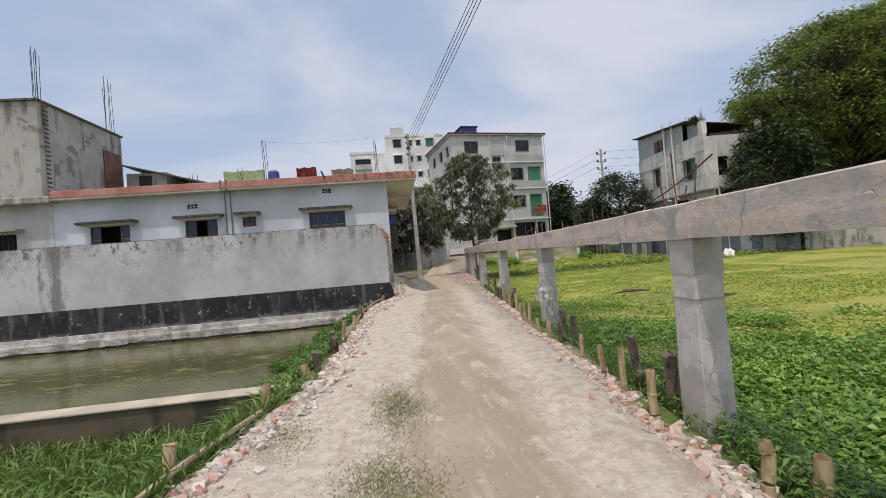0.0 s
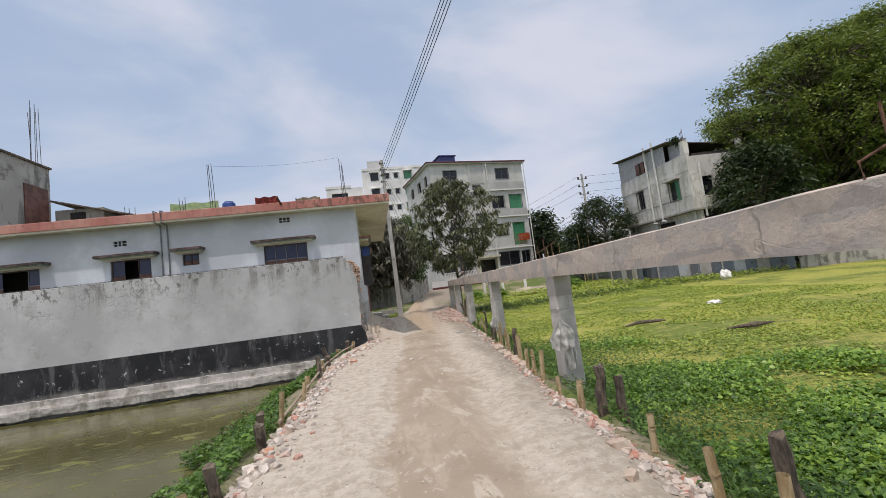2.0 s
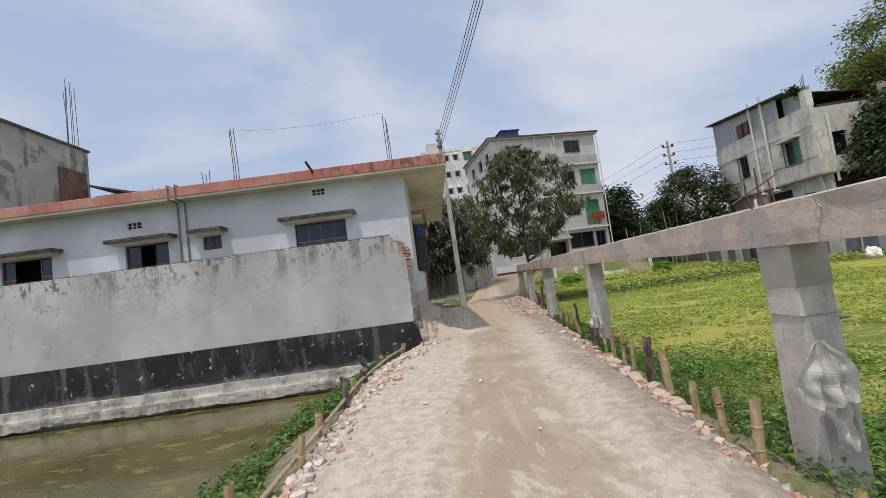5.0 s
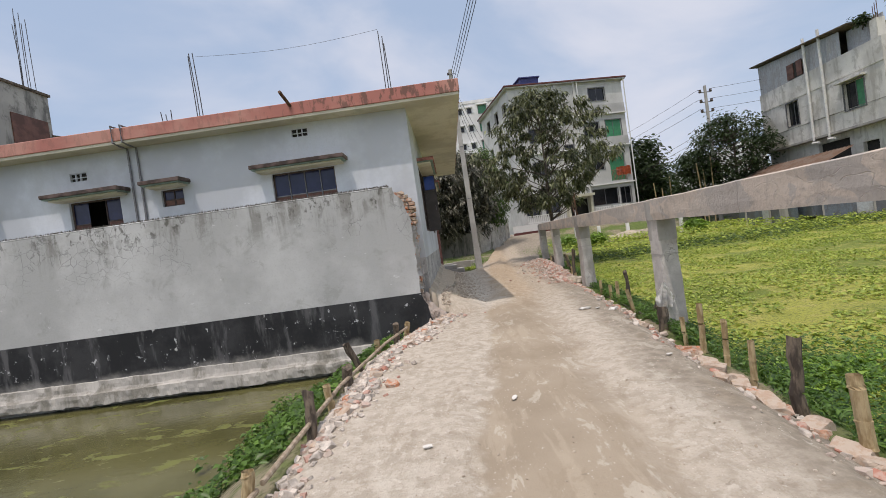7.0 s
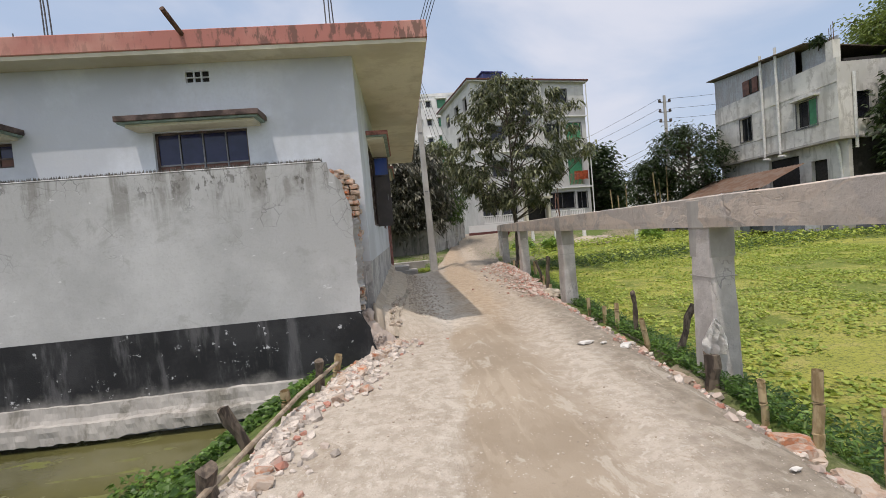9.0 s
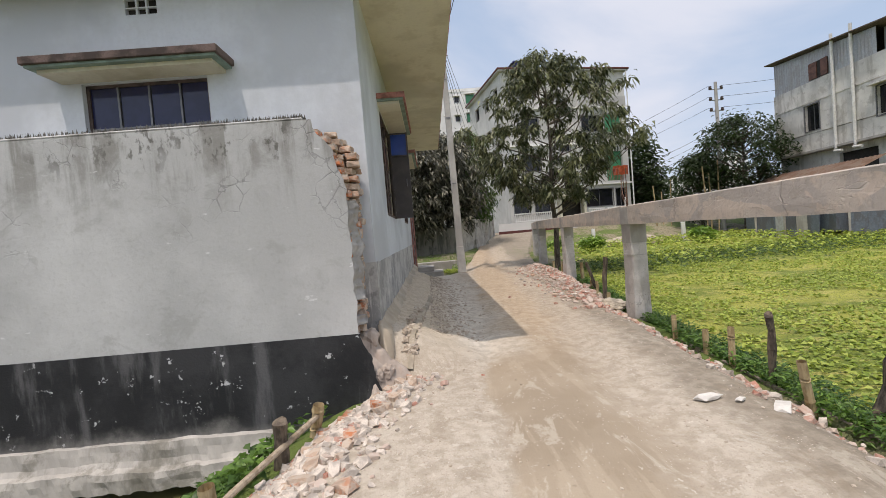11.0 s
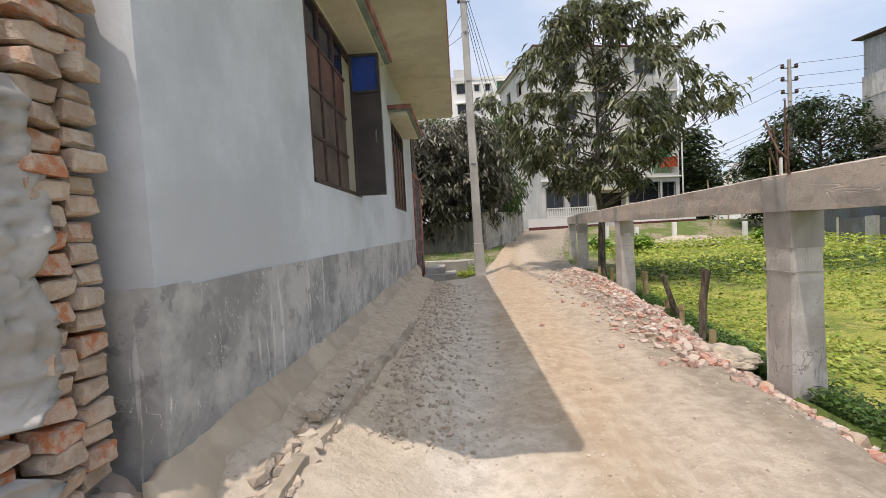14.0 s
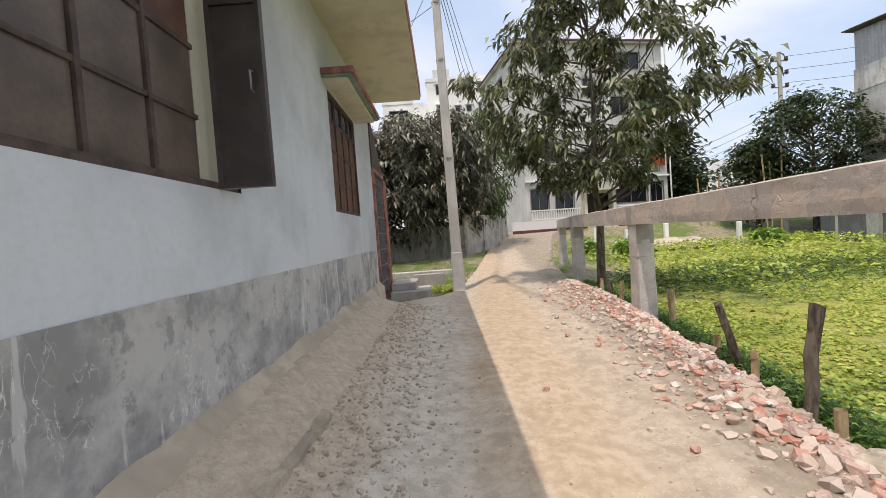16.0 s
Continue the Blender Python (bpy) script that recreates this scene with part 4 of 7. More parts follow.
front_window(*FRONT[0], 4, (1, 2))
front_window(*FRONT[1], 3, (1,))
front_window(*FRONT[2], 2)
front_window(*FRONT[3], 4)
for x0, z0, x1, z1 in VENTS:
    # Dark plate whose colour stands for the shade in the vent holes.
    w = hpart("wall_vent", boxes((x0, HY + 0.06, z0, x1, HY + 0.08, z1)), INSIDE, None, "pierced cement ventilation block")
    hpart("vent_bar", boxes((x0, HY + 0.012, z0, x1, HY + 0.04, z0 + 0.018), (x0, HY + 0.012, z0 + 0.085, x1, HY + 0.04, z0 + 0.10), (x0, HY + 0.012, z1 - 0.018, x1, HY + 0.04, z1), (x0 + 0.11, HY + 0.008, z0, x0 + 0.13, HY + 0.045, z1), (x0 + 0.22, HY + 0.008, z0, x0 + 0.24, HY + 0.045, z1)), HOUSE_BLUE, w)


def side_window(y0, z0, y1, z1, cols, open_from=None):
    """Steel window on the lane side: a grid of brown panels, blue glass in the top row."""
    x = HX - 0.05
    w = hpart("window", boxes((x - 0.03, y0, z0, x + 0.05, y0 + 0.045, z1), (x - 0.03, y1 - 0.045, z0, x + 0.05, y1, z1), (x - 0.03, y0, z1 - 0.045, x + 0.05, y1, z1), (x - 0.03, y0, z0, x + 0.05, y1, z0 + 0.045)), FRAME, None, "brown steel shutter window")
    step = (y1 - y0) / cols
    rows = [0.0, 0.26, 0.52, 0.78, 1.0]
    for i in range(cols):
        if open_from is not None and i >= open_from:
            continue
        a, b = y0 + step * i + 0.02, y0 + step * (i + 1) - 0.02
        for j in range(4):
            c, d = z0 + (z1 - z0) * rows[j] + 0.015, z0 + (z1 - z0) * rows[j + 1] - 0.015
            if j == 3:
                hpart("pane", boxes((x, a, c, x + 0.01, b, d)), GLASS_BLUE, w)
            else:
                hpart("panel", boxes((x, a, c, x + 0.014, b, d)), PANEL_BROWN if open_from is not None and j < 2 else PANEL_RED, w)
            hpart("glazing_bar", boxes((x - 0.005, a - 0.02, c - 0.03, x + 0.028, b + 0.02, c)), FRAME, w)
        hpart("glazing_bar", boxes((x - 0.008, a - 0.035, z0 + 0.03, x + 0.034, a - 0.004, z1 - 0.03)), FRAME, w)
    return w


side_win = side_window(*SIDE[0], 4, 3)
side_window(*SIDE[1], 4)
# the shutter that stands open over the lane
bm = boxes((HX + 0.02, 20.72, 1.95, HX + 0.34, 20.75, 3.14), bevel=0.004)
shut = hpart("shutter", bm, SHUTTER, side_win, "dark brown steel shutter swung open, blue top pane")
hpart("shutter_frame", boxes((HX, 20.705, 1.93, HX + 0.03, 20.765, 3.6), (HX + 0.33, 20.705, 1.93, HX + 0.36, 20.765, 3.6), (HX + 0.03, 20.705, 1.93, HX + 0.33, 20.765, 1.955), (HX + 0.03, 20.705, 3.14, HX + 0.33, 20.765, 3.17), (HX + 0.03, 20.705, 3.575, HX + 0.33, 20.765, 3.6)), SHUTTER, shut)
hpart("blue_pane", boxes((HX + 0.03, 20.73, 3.172, HX + 0.33, 20.736, 3.573)), BLUE_BRIGHT, shut, "bright blue glass pane")
hpart("shutter_handle", tubes(([(HX + 0.29, 20.70, 2.55), (HX + 0.29, 20.66, 2.56), (HX + 0.29, 20.66, 2.68), (HX + 0.29, 20.70, 2.69)], 0.008)), METAL, shut)
hpart("jamb", boxes((HX - 0.075, 20.60, 1.98, HX - 0.06, 20.97, 3.57)), SOFFIT, side_win)

# rain pipes, spout and roof junk
for dx in (0.0, 0.2):
    hpart("rain_pipe", tubes(([(-6.2 + dx, HY - 0.035, 2.2), (-6.2 + dx, HY - 0.035, HZ - 0.02), (-6.2 + dx, HY - 0.2, HZ - 0.02), (-6.2 + dx, RY - 0.05, HZ + 0.02), (-6.2 + dx, RY - 0.05, HZ + 0.37), (-6.2 + dx, RY + 0.2, HZ + 0.37)], 0.022)), METAL, None, "thin grey conduit pipe")
hpart("roof_spout", tubes(([(-2.35, RY + 0.1, HZ + 0.22), (-2.4, RY - 0.42, HZ + 0.42)], 0.035)), RUST, None, "short rusty roof drain spout")


def starter_bars(name, x, y, z, rods, material, seed, label):
    r = random.Random(seed)
    t = thing(name, x, y, z, label, "rebar", "starter bars")
    for k in range(rods):
        dx, dy, h = r.uniform(-0.14, 0.14), r.uniform(-0.14, 0.14), r.uniform(0.75, 1.0)
        lean = r.uniform(-0.05, 0.05)
        part("bar", tubes(([(dx, dy, -0.02), (dx + lean * 0.4, dy, h * 0.5), (dx + lean, dy + r.uniform(-0.04, 0.04), h)], 0.011), seg=5), material, t)
    return t


for x, y, n, s, k in ((-4.7, 17.6, 3, 1.95, 1), (-0.4, 17.6, 3, 1.95, 2), (-8.6, 20.4, 4, 1.3, 3), (-5.9, 18.4, 3, 1.05, 4), (-9.0, 25.6, 3, 1.9, 6), (-7.2, 22.8, 2, 1.2, 8)):
    t = starter_bars("starter_bars", x, y, HZ + 0.2, n, BAR_GREY, k, "bundle of bare reinforcing bars standing on the roof")
    t.scale = (1, 1, s)
solid("washing_line", tubes(([(-4.6 + 4.2 * k / 10, 17.6, HZ + 1.95 - 0.12 * math.sin(math.pi * k / 10)) for k in range(11)], 0.0035), seg=4), BAR_GREY, "thin washing wire strung between roof bars", "wire")


def cloth(name, x, y, z, w, h, material, label, seed):
    r = random.Random(seed)
    bm = bmesh.new()
    n, m = 16, 8
    grid = [[bm.verts.new((w * (i / n - 0.5), 0.05 * math.sin(i * 1.3 + r.random()) * (1 - j / m), h * j / m + 0.03 * math.sin(i * 0.9 + seed))) for i in range(n + 1)] for j in range(m + 1)]
    for j in range(m):
        for i in range(n):
            bm.faces.new((grid[j][i], grid[j][i + 1], grid[j + 1][i + 1], grid[j + 1][i]))
    bmesh.ops.solidify(bm, geom=bm.faces[:], thickness=0.008)
    return solid(name, bm, material, label, "cloth", at=pose(x, y, z))


cloth("green_sheet", -7.05, 22.4, HZ + 0.2, 2.0, 1.72, CLOTH_GREEN, "lime green cloth hung out on the roof", 1)
cloth("red_cloth", -4.0, 22.4, HZ + 0.2, 1.0, 1.72, CLOTH_RED, "patterned red cloth drying on the roof", 2)
cloth("folded_cloth", -2.2, 22.4, HZ + 0.2, 1.1, 1.55, SACK_BROWN, "brown cloth hung out on the roof", 3)
barrel = thing("water_drum", -5.65, 22.5, HZ + 0.2, "tall blue plastic water drum standing on the roof", "drum")
part("drum_body", tubes(([(0, 0, 0), (0, 0, 0.06), (0, 0, 0.8), (0, 0, 1.56), (0, 0, 1.62)], [0.24, 0.27, 0.29, 0.27, 0.22]), seg=16), BLUE_PLASTIC, barrel)
part("lid", tubes(([(0, 0, 1.622), (0, 0, 1.66)], [0.2, 0.19]), seg=16), BLUE_PLASTIC, barrel)


# ---- concrete post and beam fence along the field ----
POSTS = [(1.45, -7.4), (2.0, -2.0), (2.57, 3.38), (3.15, 8.72), (3.71, 14.40), (4.02, 19.35), (4.60, 24.72), (5.25, 30.1), (6.30, 35.4)]
PW, PD, BZ0, BZ1 = 0.27, 0.31, 1.46, 1.78
beam_fence = thing("concrete_fence", 3.5, 12, -0.9, "unfinished concrete post and beam fence beside the lane", "fence")


def fpart(name, bm, material, parent=None, label=""):
    return part(name, shifted(bm, beam_fence), material, parent or beam_fence, label)


for k, (x, y) in enumerate(POSTS):
    bm = boxes((x, y, -0.95, x + PW, y + PD, BZ0 - 0.003), bevel=0.012)
    bmesh.ops.subdivide_edges(bm, edges=[e for e in bm.edges if e.calc_length() > 0.2], cuts=7)
    for v in bm.verts:
        low = smooth(1.1, -0.3, v.co.z)
        cx, cy = x + PW / 2, y + PD / 2
        flare = 0.10
        v.co.x += (v.co.x - cx) * flare * low + 0.012 * noise.noise((v.co.z * 2.5, y, v.co.x))
        v.co.y += (v.co.y - cy) * 0.08 * low + 0.010 * noise.noise((v.co.z * 2.5, x, v.co.y + 4))
    p = fpart("post", bm, POST_CEMENT)
    fpart("joint_face", boxes((x - 0.022, y + 0.01, BZ0 - 0.004, x + 0.05, y + PD - 0.01, BZ1 - 0.03), bevel=0.004), CEMENT, p, "grey cement patch where post meets beam")
    bm = boxes((x - 0.004, y - 0.004, BZ0 - 0.32, x + PW + 0.004, y + PD + 0.004, BZ0 - 0.004))
    fpart("post_head", bm, CEMENT, p)
    fpart("shutter_line", boxes((x - 0.012, y - 0.010, 0.93, x + PW + 0.013, y + PD + 0.012, 0.938)), CEMENT, p)
for (x0, y0), (x1, y1) in zip(POSTS, POSTS[1:]):
    n = 18
    bm = bmesh.new()
    rings = []
    for i in range(n + 1):
        t = i / n
        x, y = x0 + (x1 - x0) * t, y0 + PD + (y1 - y0) * t
        w = lambda s: 0.010 * noise.noise((y * 1.3, s, 0)) + 0.006 * noise.noise((y * 5, s, 1))
        rings.append([bm.verts.new(c) for c in ((x + w(1), y, BZ0 + w(2)), (x - 0.004 + w(9), y, BZ0 + 0.10 + w(2)), (x + w(9) * 1.5, y, BZ0 + 0.20 + w(10)), (x + w(3), y, BZ1 - 0.012 + w(4)), (x + 0.02 + w(3), y, BZ1 + w(4)), (x + PW - 0.02 + w(5), y, BZ1 + w(6)), (x + PW + w(5), y, BZ1 - 0.015 + w(6)), (x + PW + w(7), y, BZ0 + w(8)))])
    for a, b in zip(rings, rings[1:]):
        for k in range(8):
            bm.faces.new((a[k], a[(k + 1) % 8], b[(k + 1) % 8], b[k]))
    bm.faces.new(rings[0])
    bm.faces.new(rings[-1])
    bm.verts.ensure_lookup_table()
    fpart("beam", bm, BEAM_CEMENT)
# rods left standing on the first post's head
x, y = POSTS[2]
rods = thing("rusty_rods", x + 0.13, y + 0.2, BZ1 - 0.02, "rusty bent rods standing out of the fence top", "rebar")
for dx, dy, h, lx, ly in ((-0.05, 0.22, 0.34, -0.02, 0.03), (0.0, 0.12, 0.52, -0.01, 0.02), (0.08, 0.0, 0.38, 0.05, 0.0), (0.05, 0.10, 0.20, 0.06, 0.02)):
    part("rod", tubes(([(dx, dy, 0), (dx + lx * 0.5, dy + ly, h * 0.5), (dx + lx, dy + ly, h)], 0.007), seg=6), RUST, rods)
part("bent_rod", tubes(([(-0.10, 0.34, 0), (-0.09, 0.36, 0.10), (0.0, 0.26, 0.17), (0.12, 0.08, 0.30), (0.22, -0.1, 0.44)], 0.008), seg=6), RUST, rods)
part("pipe_stub", tubes(([(0.02, 0.16, 0), (0.02, 0.16, 0.13)], 0.012), seg=6), PVC, rods, "short white pipe stub")


for i, s in ((3, 0.62), (5, 1.25)):
    m = copy_thing(rods, pose(POSTS[i][0] + 0.13, POSTS[i][1] + 0.15, BZ1 - 0.02, 0, 0, 25 * i))
    m.scale = (1, 1, s)


def sack(x, y, z, s, material, label, seed, rz=0):
    """A limp plastic sack, crumpled."""
    bm = bmesh.new()
    bmesh.ops.create_icosphere(bm, subdivisions=4, radius=1.0)
    for v in bm.verts:
        d = v.co.normalized()
        k = 1 + 0.35 * noise.noise(d * 1.8 + Vector((seed, 0, 0))) + 0.16 * abs(noise.noise(d * 5 + Vector((0, seed, 0))))
        v.co = Vector((d.x * s[0], d.y * s[1], d.z * s[2] * (0.75 if d.z < 0 else 1))) * k
    return solid("sack", bm, material, label, "sack", at=pose(x, y, z, 0, 0, rz))


def drape(x, y, z, w, h, seed, rz, label):
    """A torn sheet that hangs in folds from its top corner."""
    bm = bmesh.new()
    n, m = 18, 22
    grid = []
    for j in range(m + 1):
        t = j / m
        half = w * (0.16 + 0.84 * min(1, t * 1.5)) * (1 - 0.35 * max(0, t - 0.6))
        grid.append([bm.verts.new((half * (i / n - 0.5) + 0.03 * noise.noise((t * 4, i * 0.3, seed)), -0.03 - 0.045 * math.sin(i * 1.1 + seed + t * 2) * t + 0.03 * noise.noise((i * 0.5, t * 5, seed)), -h * t * (1 - 0.18 * abs(i / n - 0.35)))) for i in range(n + 1)])
    for j in range(m):
        for i in range(n):
            bm.faces.new((grid[j][i], grid[j][i + 1], grid[j + 1][i + 1], grid[j + 1][i]))
    bmesh.ops.solidify(bm, geom=bm.faces[:], thickness=0.006)
    return solid("plastic_sheet", bm, SACK, label, "plastic sheet", at=pose(x, y, z, 0, 0, rz))


drape(3.09, 8.56, 0.80, 0.42, 0.46, 1.0, -12, "torn white plastic sheet snagged on the fence post")
drape(3.20, 8.60, 0.62, 0.20, 0.60, 2.0, 10, "white plastic strip hanging from the fence post")
drape(3.66, 14.36, 0.52, 0.30, 0.40, 3.0, 0, "white plastic sack hung on the fence post")
sack(3.98, 20.15, -0.04, (0.22, 0.27, 0.11), SACK_DIRTY, "dirty cream sacking lying on rubble", 4.0, 30)
sack(25.3, 29.4, -0.25, (0.35, 0.3, 0.4), SACK, "white rubbish bag at the field edge", 5.0)
sack(13.6, 17.5, -0.46, (0.28, 0.2, 0.09), SACK, "white plastic bag floating on the weed", 6.0)
sack(-1.7, 7.6, -0.34, (0.07, 0.06, 0.10), SACK, "white plastic bag caught on the pond bank", 7.0)
sack(-1.9, 6.6, -0.50, (0.10, 0.08, 0.07), SACK_BROWN, "pale rag on the pond bank", 8.0)
x = 8.1
solid("floating_branch", tubes(([(x, 15.0, -0.48), (x + 0.5, 15.1, -0.43), (x + 1.1, 14.95, -0.44), (x + 1.5, 15.1, -0.48)], [0.03, 0.06, 0.05, 0.02])), STUMP, "dark rotting branch lying in the weed", "branch")
solid("floating_branch", tubes(([(9.2, 12.2, -0.48), (9.8, 12.0, -0.43), (10.6, 12.2, -0.48)], [0.03, 0.07, 0.02])), STUMP, "dark rotting branch lying in the weed", "branch")


# ---- stakes ----
def bamboo_mesh(h, r, seed):
    rr = random.Random(seed)
    pts, rad, z = [], [], -0.55
    while z < h - 0.02:
        pts += [(0.01 * rr.uniform(-1, 1), 0.01 * rr.uniform(-1, 1), z), (0, 0, z + 0.012), (0, 0, z + 0.024)]
        rad += [r, r * 1.14, r]
        z += rr.uniform(0.16, 0.24)
    pts.append((0, 0, h))
    rad.append(r * 0.97)
    bm = tubes((pts, rad), seg=10)
    top = [f for f in bm.faces if all(v.co.z > h - 0.001 for v in f.verts)]
    inner = bmesh.ops.inset_individual(bm, faces=top, thickness=r * 0.3)
    for f in top:
        for v in f.verts:
            v.co.z -= 0.06
    return bm


def stump_mesh(h, r, seed):
    rr = random.Random(seed)
    n = 7
    bm = tubes(([(0.015 * rr.uniform(-1, 1), 0.015 * rr.uniform(-1, 1), -0.55 + (h + 0.55) * k / n) for k in range(n + 1)], [r * rr.uniform(0.85, 1.15) for k in range(n + 1)]), seg=9)
    for v in bm.verts:
        v.co.x += 0.25 * r * noise.noise(v.co * 9)
        v.co.z += 0.05 * noise.noise(v.co * 14) if v.co.z > h - 0.1 else 0
    return bm


def stake(kind, x, y, z, h, r, seed, rx=0, ry=0):
    if kind == "b":
        return solid("bamboo_stake", bamboo_mesh(h, r, seed), BAMBOO, "sawn-off dry bamboo stake at the lane edge", "stake", "bamboo stakes", at=pose(x, y, z, rx, ry, seed * 40))
    return solid("wooden_stake", stump_mesh(h, r, seed), STUMP, "dark weathered wooden stake at the lane edge", "stake", "wooden stakes", at=pose(x, y, z, rx, ry, seed * 40))


for k, (kind, x, y, h, r, rx, ry) in enumerate([
        ("b", 2.24, 2.45, 0.30, 0.04, 0, 3), ("b", 2.52, 2.35, 0.22, 0.05, 0, -3), ("b", 2.30, 3.72, 0.42, 0.04, 2, 3), ("s", 2.72, 4.02, 0.46, 0.06, 0, 4), ("s", 2.80, 4.75, 0.52, 0.055, 4, 8),
        ("b", 2.42, 4.45, 0.44, 0.035, 0, -2), ("b", 2.50, 5.05, 0.36, 0.035, 3, -4), ("b", 2.62, 5.90, 0.34, 0.03, 0, 0), ("s", 2.98, 6.95, 0.42, 0.05, 0, -3), ("s", 2.82, 7.12, 0.52, 0.06, 2, 0), ("b", 2.66, 7.32, 0.34, 0.04, 3, 3),
        ("b", 2.70, 8.00, 0.26, 0.03, 0, 5), ("b", 2.85, 9.0, 0.46, 0.04, 0, -4), ("b", 2.92, 9.5, 0.40, 0.035, 3, 0), ("b", 2.98, 10.0, 0.34, 0.035, 0, 0), ("b", 3.10, 10.7, 0.50, 0.045, 0, -5), ("s", 3.26, 11.45, 0.56, 0.05, 0, 0),
        ("b", 3.28, 12.0, 0.40, 0.03, 2, 0), ("b", 3.38, 12.55, 0.48, 0.03, 0, 3), ("b", 3.42, 13.05, 0.58, 0.035, 0, -3), ("b", 3.50, 13.6, 0.30, 0.03, 0, 3), ("s", 3.58, 14.3, 0.32, 0.07, 0, 0), ("b", 3.72, 15.7, 0.42, 0.035, 0, 14),
        ("s", 3.92, 16.35, 0.66, 0.035, 0, 4), ("b", 3.92, 16.9, 0.40, 0.035, 0, 0), ("b", 3.95, 17.4, 0.26, 0.035, 0, 0), ("s", 3.95, 15.4, 0.62, 0.04, 0, 22), ("b", 4.02, 18.2, 0.28, 0.035, 0, 0), ("b", 4.18, 20.8, 0.24, 0.04, 0, 0), ("b", 4.38, 21.9, 0.34, 0.035, 0, 0),
        ("s", 4.20, 21.1, 0.95, 0.05, 0, -5), ("s", 4.58, 22.4, 0.80, 0.045, 0, 20), ("b", 4.60, 22.8, 0.26, 0.04, 0, 0), ("b", 4.95, 24.4, 0.56, 0.05, 0, -3), ("b", 4.9, 26.2, 0.5, 0.04, 0, 3), ("s", 5.0, 26.9, 0.4, 0.05, 0, -6), ("b", 5.05, 27.6, 0.4, 0.04, 0, 0)]):
    stake(kind, x, y, -0.15, h, r, k + 1, rx, ry)
for k, (kind, x, y, h, r, rx, ry) in enumerate([
        ("b", -1.98, 2.9, 0.18, 0.05, 0, 0), ("b", -1.88, 3.6, 0.30, 0.05, 8, -14), ("b", -1.50, 4.95, 0.34, 0.05, 0, -2), ("b", -1.72, 4.4, 0.16, 0.04, 0, 0), ("b", -1.32, 6.3, 0.22, 0.06, 0, -18), ("s", -1.25, 6.7, 0.30, 0.05, 0, -10), ("s", -1.12, 7.85, 0.30, 0.06, 0, -8), ("s", -1.28, 8.3, 0.36, 0.05, 0, -24),
        ("b", -1.10, 8.75, 0.46, 0.035, 0, -6), ("b", -1.0, 9.95, 0.34, 0.035, 0, -8), ("b", -1.08, 10.85, 0.28, 0.045, 0, -10), ("s", -0.98, 11.95, 0.44, 0.05, 0, -16), ("b", -0.98, 12.6, 0.30, 0.04, 0, -5), ("s", -0.95, 13.3, 0.28, 0.07, 0, 0), ("s", -1.0, 14.15, 0.46, 0.055, 0, -20), ("b", -0.84, 14.9, 0.24, 0.05, 0, -5), ("s", -0.62, 15.5, 0.36, 0.05, 0, -8), ("b", -0.50, 16.0, 0.28, 0.05, 0, -14)]):
    stake(kind, x, y, -0.12, h, r, k + 50, rx, ry)
# bamboo poles and planks laid along the edges
for pts, r in (([(-2.0, 2.4, -0.02), (-1.75, 3.6, 0.02), (-1.5, 4.7, 0.0)], 0.035), ([(-1.02, 11.0, 0.0), (-0.96, 13.0, 0.03), (-0.70, 14.9, 0.05), (-0.45, 15.95, 0.06)], 0.03), ([(-1.1, 8.6, -0.03), (-1.02, 10.9, 0.0)], 0.028)):
    solid("bamboo_rail", tubes((pts, r * 0.8), seg=8), POLE_GREY, "grey bamboo pole laid along the lane edge", "bamboo pole")
for x0, y0, x1, y1 in ((2.05, 1.6, 2.42, 4.6), (2.45, 5.0, 2.95, 9.4), (3.75, 15.0, 4.05, 18.6), (4.95, 25.0, 5.30, 29.6)):
    a = math.degrees(math.atan2(y1 - y0, x1 - x0))
    bm = boxes((0, -0.02, -0.12, math.hypot(x1 - x0, y1 - y0), 0.02, 0.02), bevel=0.006)
    solid("edge_board", bm, PLANK, "weathered board holding the lane edge", "board", at=pose(x0 + 0.03, y0, -0.21, 0, 0, a))
# low cement kerb at the foot of the house
bm = bmesh.new()
ks = [(0.30, 16.85), (0.36, 17.6), (0.42, 18.6), (0.52, 20.2), (0.56, 20.9)]
rings = [[bm.verts.new(c) for c in ((x - 0.035, y, -0.1), (x - 0.03 + 0.02 * noise.noise((y * 4, 1, 1)), y, road_z(x, y) + 0.05 + 0.03 * noise.noise((y * 3, 0, 0))), (x + 0.03, y, road_z(x, y) + 0.035 + 0.03 * noise.noise((y * 3, 2, 0))), (x + 0.045, y, -0.1))] for x, y in ((lerp_table([(b, a) for a, b in ks], yy), yy) for yy in np.arange(17.0, 20.9, 0.08))]
for a, b in zip(rings, rings[1:]):
    for k in range(4):
        bm.faces.new((a[k], a[(k + 1) % 4], b[(k + 1) % 4], b[k]))
solid("kerb", bm, SAND, "low crumbling cement kerb by the house plinth", "kerb", kind="structure")


# ---- rubble ----
def chunk_mesh(seed):
    r = random.Random(seed)
    bm = bmesh.new()
    bmesh.ops.create_icosphere(bm, subdivisions=1, radius=1.0)
    for v in bm.verts:
        k = r.uniform(0.7, 1.15)
        v.co = Vector((max(-0.8, min(0.8, v.co.x * k)), max(-0.5, min(0.5, v.co.y * k)), max(-0.34, min(0.34, v.co.z * k))))
    bmesh.ops.recalc_face_normals(bm, faces=bm.faces)
    me = bpy.data.meshes.new("brick_chunk")
    bm.to_mesh(me)
    bm.free()
    return me


